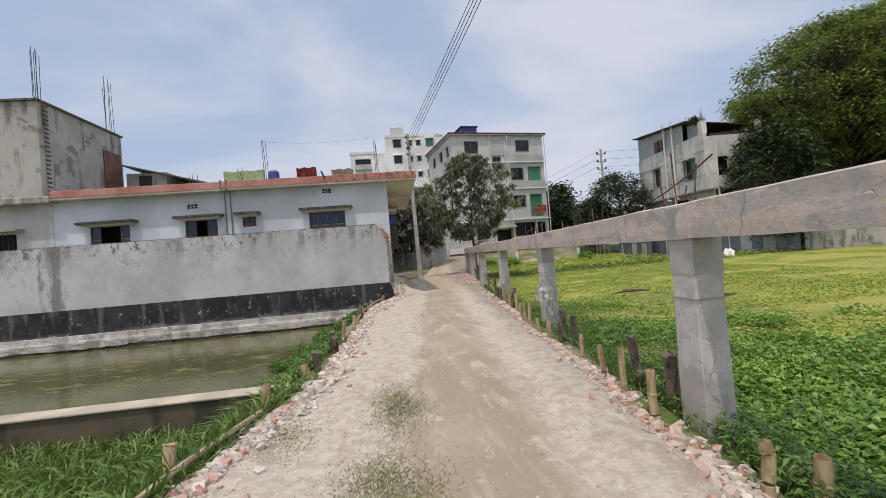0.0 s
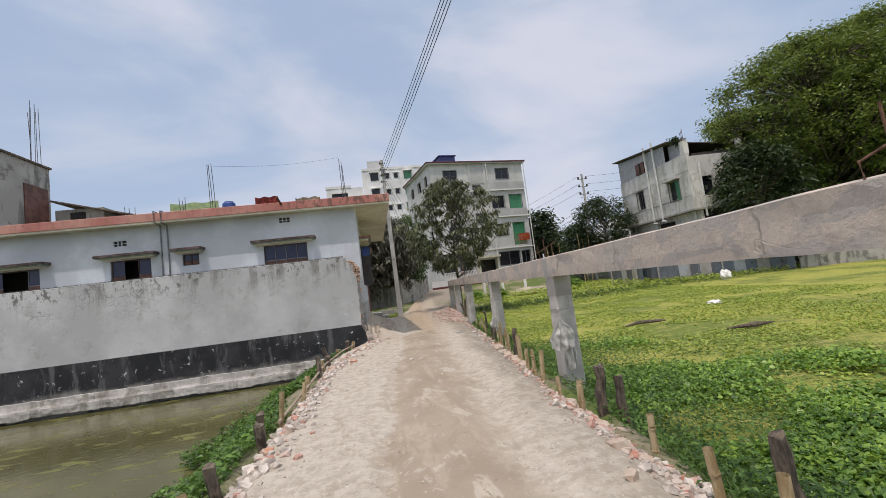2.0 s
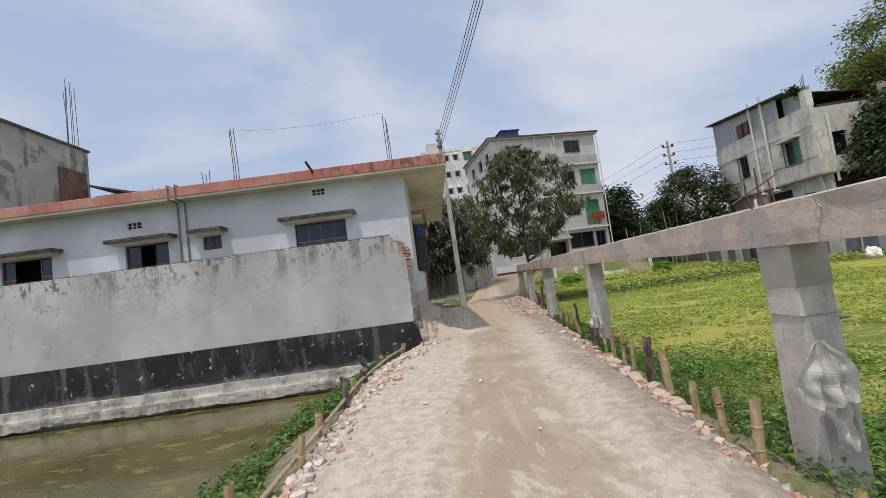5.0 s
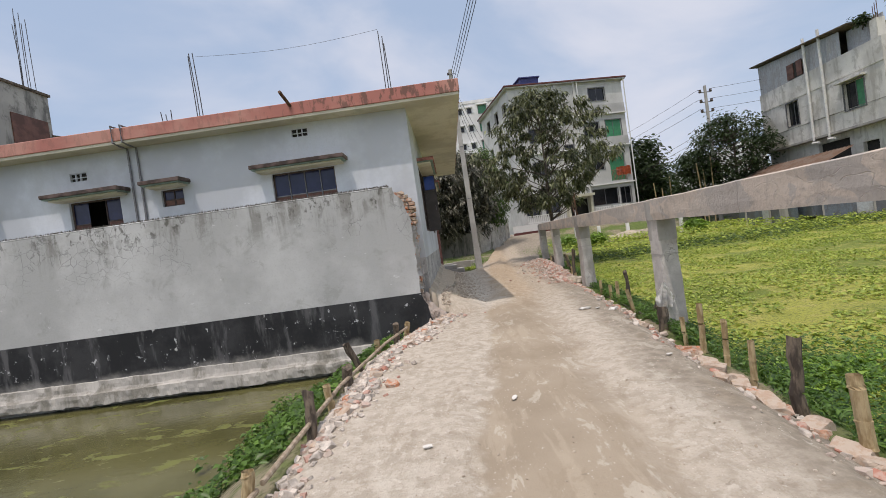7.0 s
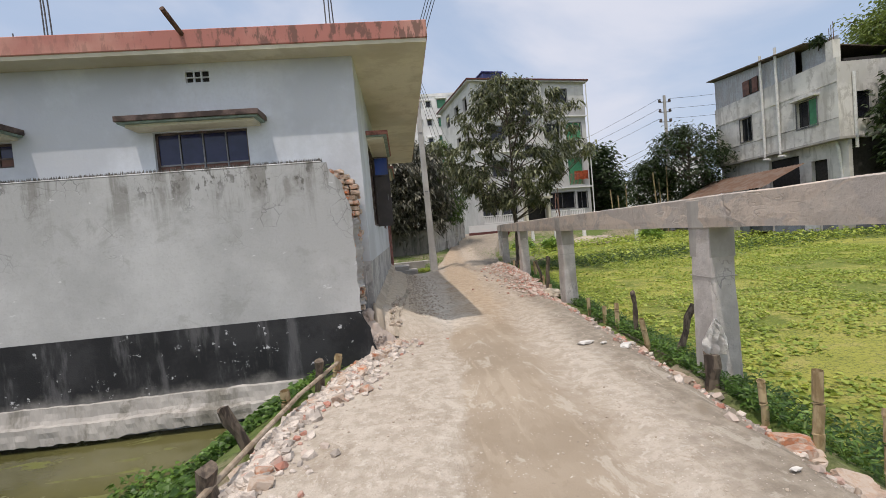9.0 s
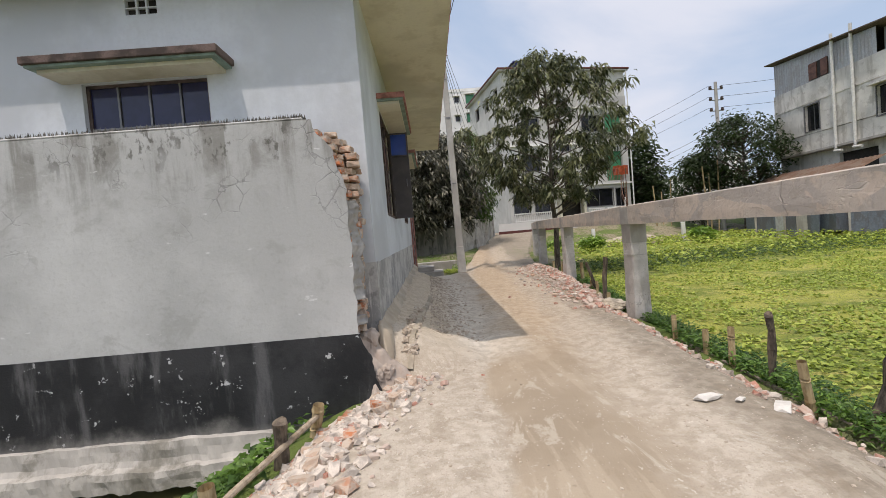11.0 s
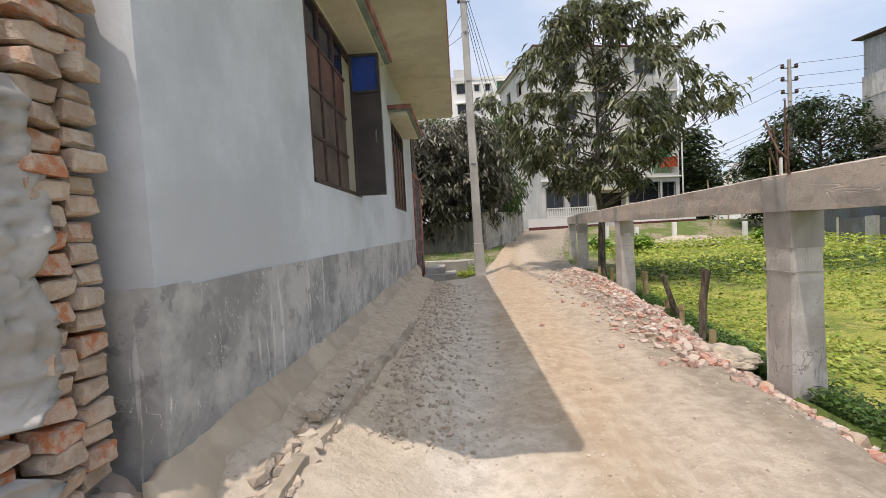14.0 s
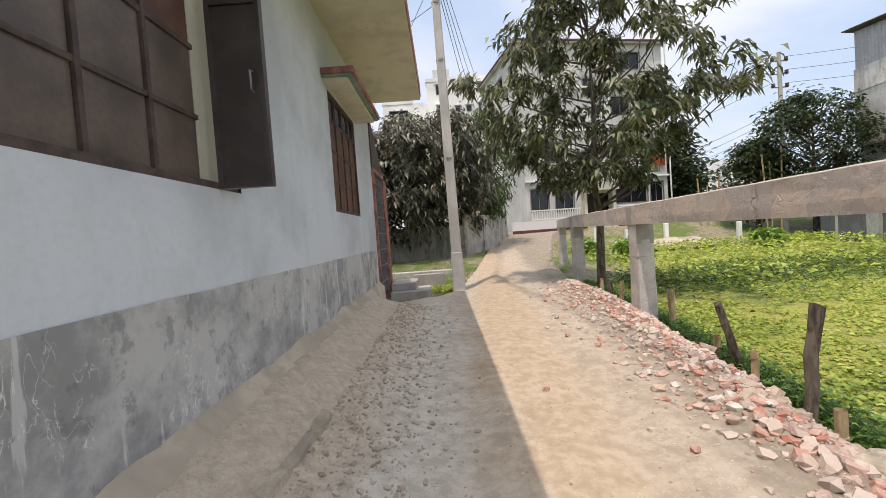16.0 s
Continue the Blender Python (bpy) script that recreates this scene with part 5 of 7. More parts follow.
CHUNKS = [chunk_mesh(k) for k in range(10)]
CHUNK_DATA = [([tuple(v.co) for v in m.vertices], [tuple(p.vertices) for p in m.polygons]) for m in CHUNKS]
for m in CHUNKS:
    m.materials.append(BRICK_DUSTY)


def scatter_rubble(name, count, spot, size, seed, label, material=None):
    r = random.Random(seed)
    verts, faces = [], []
    for _ in range(count):
        x, y = spot(r)
        s = size(r)
        vs, fs = r.choice(CHUNK_DATA)
        m = Matrix.LocRotScale((x, y, road_z(x, y) + s * 0.18), Euler((r.uniform(-0.5, 0.5), r.uniform(-0.5, 0.5), r.uniform(0, 6.3))), (s, s, s))
        b = len(verts)
        verts += [tuple(m @ Vector(v)) for v in vs]
        faces += [tuple(b + i for i in f) for f in fs]
    raw(name, verts, faces, material or RUBBLE, label, "rubble", kind="stuff")


def left_edge(r):
    y = r.choice((r.uniform(0, 16.6), r.uniform(12, 16.6), r.uniform(1, 6)))
    return lerp_table(LEFT, y) + abs(r.gauss(0, 0.22)) - 0.04, y


def right_edge(r):
    y = r.choice((r.uniform(0, 30), r.uniform(19, 29), r.uniform(1, 8)))
    w = 0.17 + 0.42 * smooth(19, 23, y) * smooth(30, 27, y)
    return lerp_table(RIGHT, y) - abs(r.gauss(0, w)) + 0.04 + 0.16 * r.random() * smooth(7, 5, y), y


def corner_heap(r):
    y = r.uniform(14.6, 16.9)
    return lerp_table(LEFT, y) + abs(r.gauss(0, 0.28)), y


def house_heap(r):
    y = r.uniform(18.2, 27)
    return 0.55 + abs(r.gauss(0, 0.38)), y


def anywhere(r):
    y = r.uniform(-1, 34)
    return r.uniform(lerp_table(LEFT, y) + 0.5, lerp_table(RIGHT, y) - 0.1), y


scatter_rubble("rubble_left", 1500, left_edge, lambda r: 0.014 + 0.06 * r.random() ** 2.2, 1, "broken pink brick pieces along the pond edge")
scatter_rubble("masonry_bits_left", 3600, left_edge, lambda r: 0.014 + 0.075 * r.random() ** 2.0, 11, "pale lime-dusted masonry bits along the pond edge", RUBBLE_PALE)
scatter_rubble("rubble_right", 3000, right_edge, lambda r: 0.014 + 0.055 * r.random() ** 2.2, 2, "broken pink brick pieces along the field edge")
def ridge(r):
    y = r.uniform(19.8, 29.3)
    return lerp_table(RIGHT, y) - abs(r.gauss(0.08, 0.36)), y


scatter_rubble("rubble_ridge", 3600, ridge, lambda r: 0.012 + 0.075 * r.random() ** 3.0, 8, "ridge of broken pink brick along the fence foot")
scatter_rubble("masonry_bits_corner", 700, corner_heap, lambda r: 0.02 + 0.055 * r.random() ** 2, 13, "pale heap of masonry bits at the wall corner", RUBBLE_PALE)
scatter_rubble("masonry_bits_right", 1400, right_edge, lambda r: 0.014 + 0.06 * r.random() ** 2.0, 12, "pale masonry bits along the field edge", RUBBLE_PALE)
scatter_rubble("rubble_corner", 250, corner_heap, lambda r: 0.02 + 0.05 * r.random() ** 2, 3, "heap of broken brick at the wall corner")
scatter_rubble("gravel_heap", 4200, house_heap, lambda r: 0.007 + 0.027 * r.random() ** 3, 4, "grey grit and small stones by the house", GRIT)
scatter_rubble("grit", 4200, anywhere, lambda r: 0.005 + 0.012 * r.random() ** 2, 5, "loose grit scattered over the lane", GRIT)
def plinth_stones(r):
    y = 17.2 + 1.9 * r.random() ** 1.3
    return 0.22 + 0.16 * r.random() + 0.05 * (y - 17.2), y


scatter_rubble("plinth_stones", 260, plinth_stones, lambda r: 0.018 + 0.05 * r.random() ** 2, 14, "grey stones heaped between plinth and kerb", GRIT)
r = random.Random(21)
for k in range(150):
    x, y = (right_edge, right_edge, left_edge, corner_heap)[k % 4](r)
    s = r.uniform(0.06, 0.115)
    ob = new("brick_chunk", CHUNKS[k % 10])
    ob.matrix_basis = Matrix.LocRotScale((x, y, road_z(x, y) + 0.02), Euler((r.uniform(-0.4, 0.4), r.uniform(-0.4, 0.4), r.uniform(0, 6.3))), (s, s, s))
    tagged(ob, "broken chunk of dusty red brick on the lane edge", "brick", "brick chunks")
def boulder_mesh(seed):
    """A rounded, pitted lump of broken masonry."""
    bm = bmesh.new()
    bmesh.ops.create_icosphere(bm, subdivisions=3, radius=1.0)
    for v in bm.verts:
        d = v.co.normalized()
        q = 1 + 0.35 * noise.noise(d * 1.2 + Vector((seed * 3, 0, 0))) + 0.16 * noise.noise(d * 3.1 + Vector((0, seed * 5, 0))) + 0.07 * noise.noise(d * 8)
        v.co = Vector((max(-0.9, min(0.85, d.x * q)), max(-0.62, min(0.58, d.y * q)), max(-0.42, min(0.40, d.z * q))))
    me = bpy.data.meshes.new("brick_chunk")
    bm.to_mesh(me)
    bm.free()
    me.materials.append(BRICK_DUSTY)
    return me


BOULDERS = [boulder_mesh(k) for k in range(6)]
for k in range(22):
    y = 10.2 + 3.0 * r.random()
    x = lerp_table(RIGHT, y) + 0.03 - abs(r.gauss(0, 0.09))
    s = 0.06 + 0.10 * r.random() ** 1.5
    ob = new("brick_chunk", BOULDERS[k % 6])
    ob.matrix_basis = Matrix.LocRotScale((x, y, road_z(x, y) + 0.02), Euler((r.uniform(-0.3, 0.3), r.uniform(-0.3, 0.3), r.uniform(0, 6.3))), (s, s, s))
    tagged(ob, "large pinkish lump of broken masonry on the lane edge", "brick", "brick chunks")
for x, y, s in ((2.85, 15.7, 0.15), (3.05, 15.6, 0.07), (3.27, 15.45, 0.15), (2.8, 12.6, 0.05), (3.75, 20.9, 0.05), (3.85, 21.2, 0.07), (4.0, 21.6, 0.05), (1.0, 12.0, 0.06), (0.2, 11.2, 0.05), (1.35, 9.8, 0.03), (0.55, 1.9, 0.06), (0.75, 1.5, 0.05)):
    bm = bmesh.new()
    bm.from_mesh(CHUNKS[int(x * 10) % 10])
    for v in bm.verts:
        v.co = Vector((v.co.x * s, v.co.y * s * 0.7, v.co.z * min(0.05, s * 0.28)))
    solid("tile_scrap", bm, WHITE_STONE, "white broken tile scrap lying on the lane", "tile scrap", "tile scraps", at=pose(x, y, road_z(x, y) + 0.022, 4, -3, 70 * x))


# ---- plants: loose leaves and blades as one mesh each ----
def leaf_cloud(spots, length, width, droop, rng, fold=0.25):
    """Leaves as bent pairs of quads: spots are (x, y, z, nx, ny, nz) with the way each leaf points."""
    n = len(spots)
    s = np.asarray(spots, float)
    d = s[:, 3:6] / np.maximum(np.linalg.norm(s[:, 3:6], axis=1, keepdims=True), 1e-6)
    up = np.tile((0.0, 0.0, 1.0), (n, 1)) + rng.normal(0, 0.35, (n, 3))
    side = np.cross(d, up)
    side /= np.maximum(np.linalg.norm(side, axis=1, keepdims=True), 1e-6)
    nor = np.cross(side, d)
    L = length * rng.uniform(0.65, 1.25, (n, 1))
    W = width * rng.uniform(0.7, 1.2, (n, 1))
    p = s[:, :3]
    dz = np.array([[0, 0, -1.0]])
    mid = p + d * L * 0.5 + dz * L * droop * 0.18
    tip = p + d * L * 0.92 + dz * L * droop * 0.62
    v = np.stack([p, mid + side * W * 0.5 + nor * W * fold, mid - side * W * 0.5 + nor * W * fold, tip], 1)
    v = np.concatenate([v, mid[:, None, :]], 1)
    base = np.arange(n)[:, None] * 5
    faces = np.concatenate([base + np.array([[0, 1, 4]]), base + np.array([[0, 4, 2]]), base + np.array([[1, 3, 4]]), base + np.array([[4, 3, 2]])], 0)
    return v.reshape(-1, 3), faces


def leaf_object(name, spots, length, width, droop, material, seed, parent=None, label="", category="", kind="", offset=None):
    rng_ = np.random.default_rng(seed)
    v, f = leaf_cloud(spots, length, width, droop, rng_)
    if offset is not None:
        v = v - np.array(offset)
    me = bpy.data.meshes.new(name)
    me.vertices.add(len(v))
    me.vertices.foreach_set("co", v.ravel())
    me.loops.add(len(f) * 3)
    me.loops.foreach_set("vertex_index", f.ravel().astype(np.int32))
    me.polygons.add(len(f))
    me.polygons.foreach_set("loop_start", np.arange(0, len(f) * 3, 3, dtype=np.int32))
    me.update(calc_edges=True)
    me.materials.append(material)
    ob = new(name, me)
    if parent is not None:
        ob.parent = parent
    return tagged(ob, label, category, "", kind)


def weed_spots(n, fx, lift, flat, seed):
    r = random.Random(seed)
    out = []
    while len(out) < n:
        x, y, z = fx(r)
        a = r.uniform(0, 6.283)
        out.append((x, y, z + r.uniform(0, lift), math.cos(a), math.sin(a), r.uniform(*flat)))
    return out


def near_weed(r):
    while True:
        y = r.uniform(-2, 13)
        d = 0.15 + 11.0 * r.random() ** 1.25
        if noise.noise((d * 0.5, y * 0.5, 3)) + 0.80 - 0.10 * d - 0.11 * max(0, y - 4) + 0.35 * smooth(8, 2, y) + 0.25 * (r.random() - 0.5) > 0:
            return lerp_table(RIGHT, y) + 0.45 + d, y, -0.53 + 0.10 * noise.noise((d, y, 8))


def edge_weed(r):
    y = r.uniform(-2, 30)
    d = abs(r.gauss(0, 0.45 if y < 5 else 1.45 if y < 13.5 else 0.3))
    lane = (0.34 if r.random() < 0.9 else 0.10) if y < 5.2 else 0.13
    return lerp_table(RIGHT, y) + lane + d, y, -0.50 + 0.18 * smooth(0.8, 0, d)


def mid_weed(r):
    while True:
        y = r.uniform(3, 34)
        d = r.uniform(0.4, 16)
        if noise.noise((d * 0.45, y * 0.5, 13)) + 0.6 * noise.noise((d * 1.7, y * 1.4, 2)) > -0.22:
            return lerp_table(RIGHT, y) + d, y, -0.53


def green_belt(r):
    x = r.uniform(7, 34)
    return x, 31.5 + 0.12 * (x - 7) + r.gauss(0, 1.6), -0.53


def far_weed(r):
    y = r.uniform(30, 46)
    x = r.uniform(8, 40)
    return x, y, -0.53 + 0.25 * smooth(34, 42, y)


def left_bank(r):
    while True:
        y = r.uniform(6.2, 16.5)
        d = 0.16 + 1.9 * r.random()
        x = lerp_table(LEFT, y) - d
        if noise.noise((x * 1.1, y * 0.9, 21)) + 0.5 * noise.noise((x * 3.1, y * 2.7, 4)) > -0.10 + 0.25 * smooth(0.5, 0.1, d) + 0.3 * smooth(1.5, 2.1, d):
            return x, y, max(-0.87, ground_z(x, y)) + 0.02


leaf_object("water_hyacinth", weed_spots(76000, near_weed, 0.15, (-0.05, 0.6), 1), 0.095, 0.088, 0.25, LEAF_WEED, 1, label="dense round-leaved water plants filling the near field", category="water plants", kind="stuff")
leaf_object("bank_weeds", weed_spots(52000, edge_weed, 0.28, (0.1, 1.2), 2), 0.095, 0.028, 0.6, LEAF_BANK, 2, label="green weeds along the foot of the lane edge", category="weeds", kind="stuff")
leaf_object("creeping_weed", weed_spots(48000, mid_weed, 0.05, (-0.1, 0.28), 3), 0.10, 0.08, 0.2, LEAF_YELLOW, 3, label="yellow-green creeping plants floating on the field", category="water plants", kind="stuff")
leaf_object("green_belt", weed_spots(12000, green_belt, 0.22, (0.0, 0.9), 44), 0.22, 0.08, 0.5, LEAF_FRESH, 44, label="belt of darker green grass across the field", category="weeds", kind="stuff")
leaf_object("far_weeds", weed_spots(9000, far_weed, 0.35, (-0.1, 0.8), 4), 0.26, 0.16, 0.3, LEAF_YELLOW, 4, label="tall yellow-green weeds at the field's far side", category="weeds", kind="stuff")
leaf_object("pond_bank_plants", weed_spots(9500, left_bank, 0.16, (-0.1, 0.7), 5), 0.095, 0.06, 0.4, LEAF_BANK, 5, label="leafy creepers on the pond bank", category="weeds", kind="stuff")


def blades(n, fx, h, seed):
    r = random.Random(seed)
    out = []
    for _ in range(n):
        x, y, z = fx(r)
        a = r.uniform(0, 6.283)
        k = r.uniform(0.2, 0.9)
        out.append((x, y, z, math.cos(a) * k, math.sin(a) * k, 1.0))
    return out


def grass_plot(r):
    y = r.uniform(-1.5, 5.75)
    x = lerp_table(LEFT, y) - 0.05 - 6.5 * r.random() ** 1.4
    return x, y, ground_z(x, y) - 0.02


def edge_grass(r):
    y = r.uniform(0, 30)
    x = lerp_table(RIGHT, y) + 0.25 + abs(r.gauss(0.1, 0.5))
    return x, y, ground_z(x, y) - 0.02


def tuft(cx, cy, sx, sy):
    def f(r):
        x, y = r.gauss(cx, sx), r.gauss(cy, sy)
        return x, y, road_z(x, y) - 0.01
    return f


leaf_object("tall_grass", blades(20000, grass_plot, 0.5, 6), 0.72, 0.022, 0.75, GRASS, 6, label="long green grass beside the pond wall", category="grass", kind="stuff")
leaf_object("edge_grass", blades(9000, edge_grass, 0.4, 7), 0.30, 0.014, 0.7, GRASS, 7, label="grass along the field edge of the lane", category="grass", kind="stuff")
for k, (cx, cy, sx, sy, n) in enumerate(((-0.05, 4.4, 0.15, 0.38, 4600), (-0.13, 2.85, 0.19, 0.28, 5200), (-1.05, 3.9, 0.14, 0.25, 1300), (6.2, 36.5, 0.7, 2.0, 1500), (0.9, 30.3, 0.5, 0.5, 900))):
    leaf_object("grass_tuft", blades(n, tuft(cx, cy, sx, sy), 0.1, 20 + k), 0.055 if k < 3 else 0.16, 0.007, 0.8, DRY_GRASS if k < 3 else GRASS, 20 + k, label="thin patch of trodden grass on the lane", category="grass", kind="stuff")


# ---- trees ----
def grow(rng, base, height, fork, spread, levels, trunk_r):
    """Limbs as lists of points and radii, and the ends of twigs."""
    limbs, tips = [], []
    top = Vector(base) + Vector((rng.uniform(-0.1, 0.1), rng.uniform(-0.1, 0.1), fork))
    limbs.append(([Vector(base), Vector(base).lerp(top, 0.5) + Vector((rng.uniform(-0.06, 0.06), rng.uniform(-0.06, 0.06), 0)), top], [trunk_r * 1.2, trunk_r, trunk_r * 0.85]))

    def branch(p, d, length, r, level):
        q = p + d * length
        m = p + d * length * 0.5 + Vector((rng.uniform(-1, 1), rng.uniform(-1, 1), rng.uniform(-0.3, 1))) * length * 0.08
        limbs.append(([p, m, q], [r, r * 0.8, r * 0.6]))
        if level == 0:
            tips.append((q, d))
            tips.append((m, d))
            return
        if level == 1:
            tips.append((q, d))
        for k in range(rng.choice((3, 3, 4))):
            nd = (d + Vector((rng.gauss(0, 0.62), rng.gauss(0, 0.62), rng.gauss(0.08, 0.42)))).normalized()
            branch(p + d * length * rng.uniform(0.55, 1.0), nd, length * rng.uniform(0.55, 0.8), r * 0.55, level - 1)

    n = 6
    for k in range(n):
        a = 6.283 * (k + rng.uniform(-0.3, 0.3)) / n
        tilt = rng.uniform(0.35, 1.0) * spread
        branch(top - Vector((0, 0, rng.uniform(0, 0.25) * fork * 0.3)), Vector((math.cos(a) * tilt, math.sin(a) * tilt, 1.0)).normalized(), (height - fork) * rng.uniform(0.34, 0.46), trunk_r * 0.55, levels)
    branch(top, Vector((0, 0, 1)), (height - fork) * 0.42, trunk_r * 0.6, levels)
    return limbs, tips


def tree(name, x, y, z, height, fork, spread, levels, trunk_r, per_tip, leaf_len, leaf_w, droop, cluster, leaf_mat, label, seed, squash=1.0):
    rng_ = random.Random(seed)
    t = thing(name, x, y, z, label, "tree")
    limbs, tips = grow(rng_, (0, 0, -0.3), height, fork, spread, levels, trunk_r)
    bm = bmesh.new()
    for pts, rad in limbs[:1]:
        tube(bm, pts, rad, 10)
    part("trunk", bm, BARK, t)
    bm = bmesh.new()
    for pts, rad in limbs[1:]:
        if rad[0] > 0.008:
            tube(bm, pts, [max(0.006, q) for q in rad], 5)
    part("branchwork", bm, BARK, t)
    spots = []
    for p, d in tips:
        for k in range(per_tip):
            a = rng_.uniform(0, 6.283)
            e = rng_.uniform(-0.35, 0.75)
            o = Vector((math.cos(a), math.sin(a), e)).normalized()
            c = p + Vector((rng_.gauss(0, 1), rng_.gauss(0, 1), rng_.gauss(0, 0.75 * squash))) * cluster
            spots.append((*c, o.x, o.y, o.z - 0.25))
    leaf_object("crown", spots, leaf_len, leaf_w, droop, leaf_mat, seed, parent=t)
    return t


def rosette(rng_, p, d, count, spots, cluster):
    for _ in range(count):
        a, e = rng_.uniform(0, 6.283), rng_.uniform(-0.4, 0.6)
        o = (Vector((math.cos(a), math.sin(a), e)) + d * 0.4).normalized()
        c = p + Vector((rng_.gauss(0, 1), rng_.gauss(0, 1), rng_.gauss(0, 0.8))) * cluster
        spots.append((*c, o.x, o.y, o.z - 0.3))


def crown_tree(name, x, y, z, label, seed, height, low, radius, trunk_r, tips, per_tip, leaf_len, leaf_w, droop, cluster, leaf_mat, lumps=1.0, flat=1.0, apex=0.5, lean=(0, 0), core=0.35):
    """A tree whose twigs fill an uneven crown between low and height: trunk, limbs, twigs and leaf rosettes.
    apex: how high in the crown it is widest; lumps: how uneven; flat: how layered; core: how much of the inside is bare."""
    rng_ = random.Random(seed)
    t = thing(name, x, y, z, label, "tree")
    top = Vector((lean[0], lean[1], low + (height - low) * 0.72))
    steps = 7
    spine = [Vector((top.x * (k / steps) ** 1.4 + 0.05 * rng_.uniform(-1, 1), top.y * (k / steps) ** 1.4 + 0.05 * rng_.uniform(-1, 1), -0.3 + (top.z + 0.3) * k / steps)) for k in range(steps + 1)]
    bm = bmesh.new()
    tube(bm, spine, [trunk_r * (1.25 - 1.05 * k / steps) for k in range(steps + 1)], 10)
    part("trunk", bm, BARK, t)
    wood, spots = bmesh.new(), []
    boughs = []
    made = 0
    while made < tips:
        f = rng_.random()
        zz = low + (height - low) * f
        wide = (f / apex if f < apex else math.sqrt(max(0.0, 1 - ((f - apex) / (1 - apex)) ** 2)))
        wide = 0.45 + 0.55 * wide if f < apex else wide
        a = rng_.uniform(0, 6.283)
        lump = 1 + 0.38 * lumps * noise.noise((math.cos(a) * 1.6 + seed, math.sin(a) * 1.6, zz * 2.4 / radius * flat))
        rr = radius * wide * lump * (core + (1 - core) * math.sqrt(rng_.random()))
        if noise.noise((math.cos(a) * rr * 1.1 / radius * 3 + seed, math.sin(a) * rr * 3 / radius, zz * 3.2 * flat / radius)) < -0.22 * lumps:
            continue
        p = Vector((math.cos(a) * rr + lean[0] * f, math.sin(a) * rr + lean[1] * f, zz))
        made += 1
        near = [b for b in boughs if (b - p).length < radius * 0.55 and Vector((b.x, b.y)).length < Vector((p.x, p.y)).length]
        if near and rng_.random() < 0.86:
            q = min(near, key=lambda b: (b - p).length)
            w = trunk_r * 0.10
        else:
            h = max(low * 0.75, min(top.z, zz - rr * rng_.uniform(0.35, 0.8)))
            k = (h + 0.3) / (top.z + 0.3) * steps
            i = max(0, min(steps - 1, int(k)))
            q = spine[i].lerp(spine[i + 1], k - i)
            w = trunk_r * 0.32
        mid = q.lerp(p, 0.55) + Vector((rng_.uniform(-1, 1), rng_.uniform(-1, 1), -0.6)) * (p - q).length * 0.08
        tube(wood, [q, mid, p], [w, w * 0.7, max(0.006, w * 0.3)], 5)
        if w > trunk_r * 0.2:
            boughs += [q.lerp(p, s) for s in (0.35, 0.6, 0.85)]
        d = (p - Vector((lean[0] * f, lean[1] * f, zz - 0.5))).normalized()
        rosette(rng_, p, d, per_tip, spots, cluster)
    part("branchwork", wood, BARK, t)
    leaf_object("crown", spots, leaf_len, leaf_w, droop, leaf_mat, seed, parent=t)
    return t


crown_tree("mango_tree", 5.85, 29.7, -0.3, "young mango tree with long drooping dusty leaves by the fence", 3, 8.7, 2.95, 3.2, 0.105, 285, 36, 0.29, 0.095, 1.1, 0.13, LEAF_MANGO, 1.15, 1.0, 0.34, (-0.05, 0), 0.2)
for k, (x, y, h, rr) in enumerate(((-0.3, 40.5, 7.4, 3.0), (-3.0, 40.2, 7.1, 3.0), (-6.0, 40.0, 7.4, 3.2), (2.0, 41.6, 7.7, 2.6))):
    crown_tree("mango_tree", x, y, rise(y), "grey dusty mango tree over the back wall", 5 + k, h, 1.1, rr, 0.16, 330, 20, 0.42, 0.135, 1.0, 0.24, LEAF_DUSTY, 1.0, 1.0, 0.4, core=0.5)
crown_tree("broadleaf_tree", -0.5, 47.5, 0.6, "fresh green tree behind the back wall", 18, 8.8, 3.0, 3.4, 0.18, 260, 24, 0.32, 0.15, 0.5, 0.32, LEAF_FRESH, 1.0, 1.0, 0.5)
crown_tree("broadleaf_tree", 3.9, 44.6, 0.3, "green mango sapling leaning over the lane", 9, 8.6, 2.0, 2.7, 0.11, 240, 26, 0.34, 0.09, 1.1, 0.2, LEAF_FRESH, 1.0, 1.0, 0.45)
crown_tree("mango_tree", 3.9, 49.0, 0.9, "dusty green tree at the lane bend", 10, 6.4, 2.2, 2.2, 0.12, 170, 24, 0.36, 0.11, 0.9, 0.24, LEAF_DUSTY, 1.0, 1.0, 0.45)
for k, (x, y, h, rr) in enumerate(((40.6, 33.4, 19.5, 8.0), (47.0, 31.5, 21.0, 8.5), (45.0, 41.0, 17.0, 8.0))):
    crown_tree("rain_tree", x, y, -0.3, "large spreading rain tree with layered foliage", 11 + k, h, 2.6, rr, 0.45, 1350, 44, 0.36, 0.16, 0.35, 0.42, LEAF_RAIN, 1.1, 2.2, 0.55, core=0.5)
crown_tree("broadleaf_tree", 32.2, 31.9, -0.4, "dark green tree beside the grey building", 14, 10.0, 1.5, 3.4, 0.2, 300, 26, 0.5, 0.2, 0.5, 0.42, LEAF_DARK, 1.0, 1.0, 0.5)
crown_tree("broadleaf_tree", 26.9, 46.8, 0, "dark green tree in front of the grey building", 15, 9.2, 1.6, 3.2, 0.2, 330, 22, 0.40, 0.17, 0.5, 0.34, LEAF_DARK, 1.0, 1.0, 0.5)
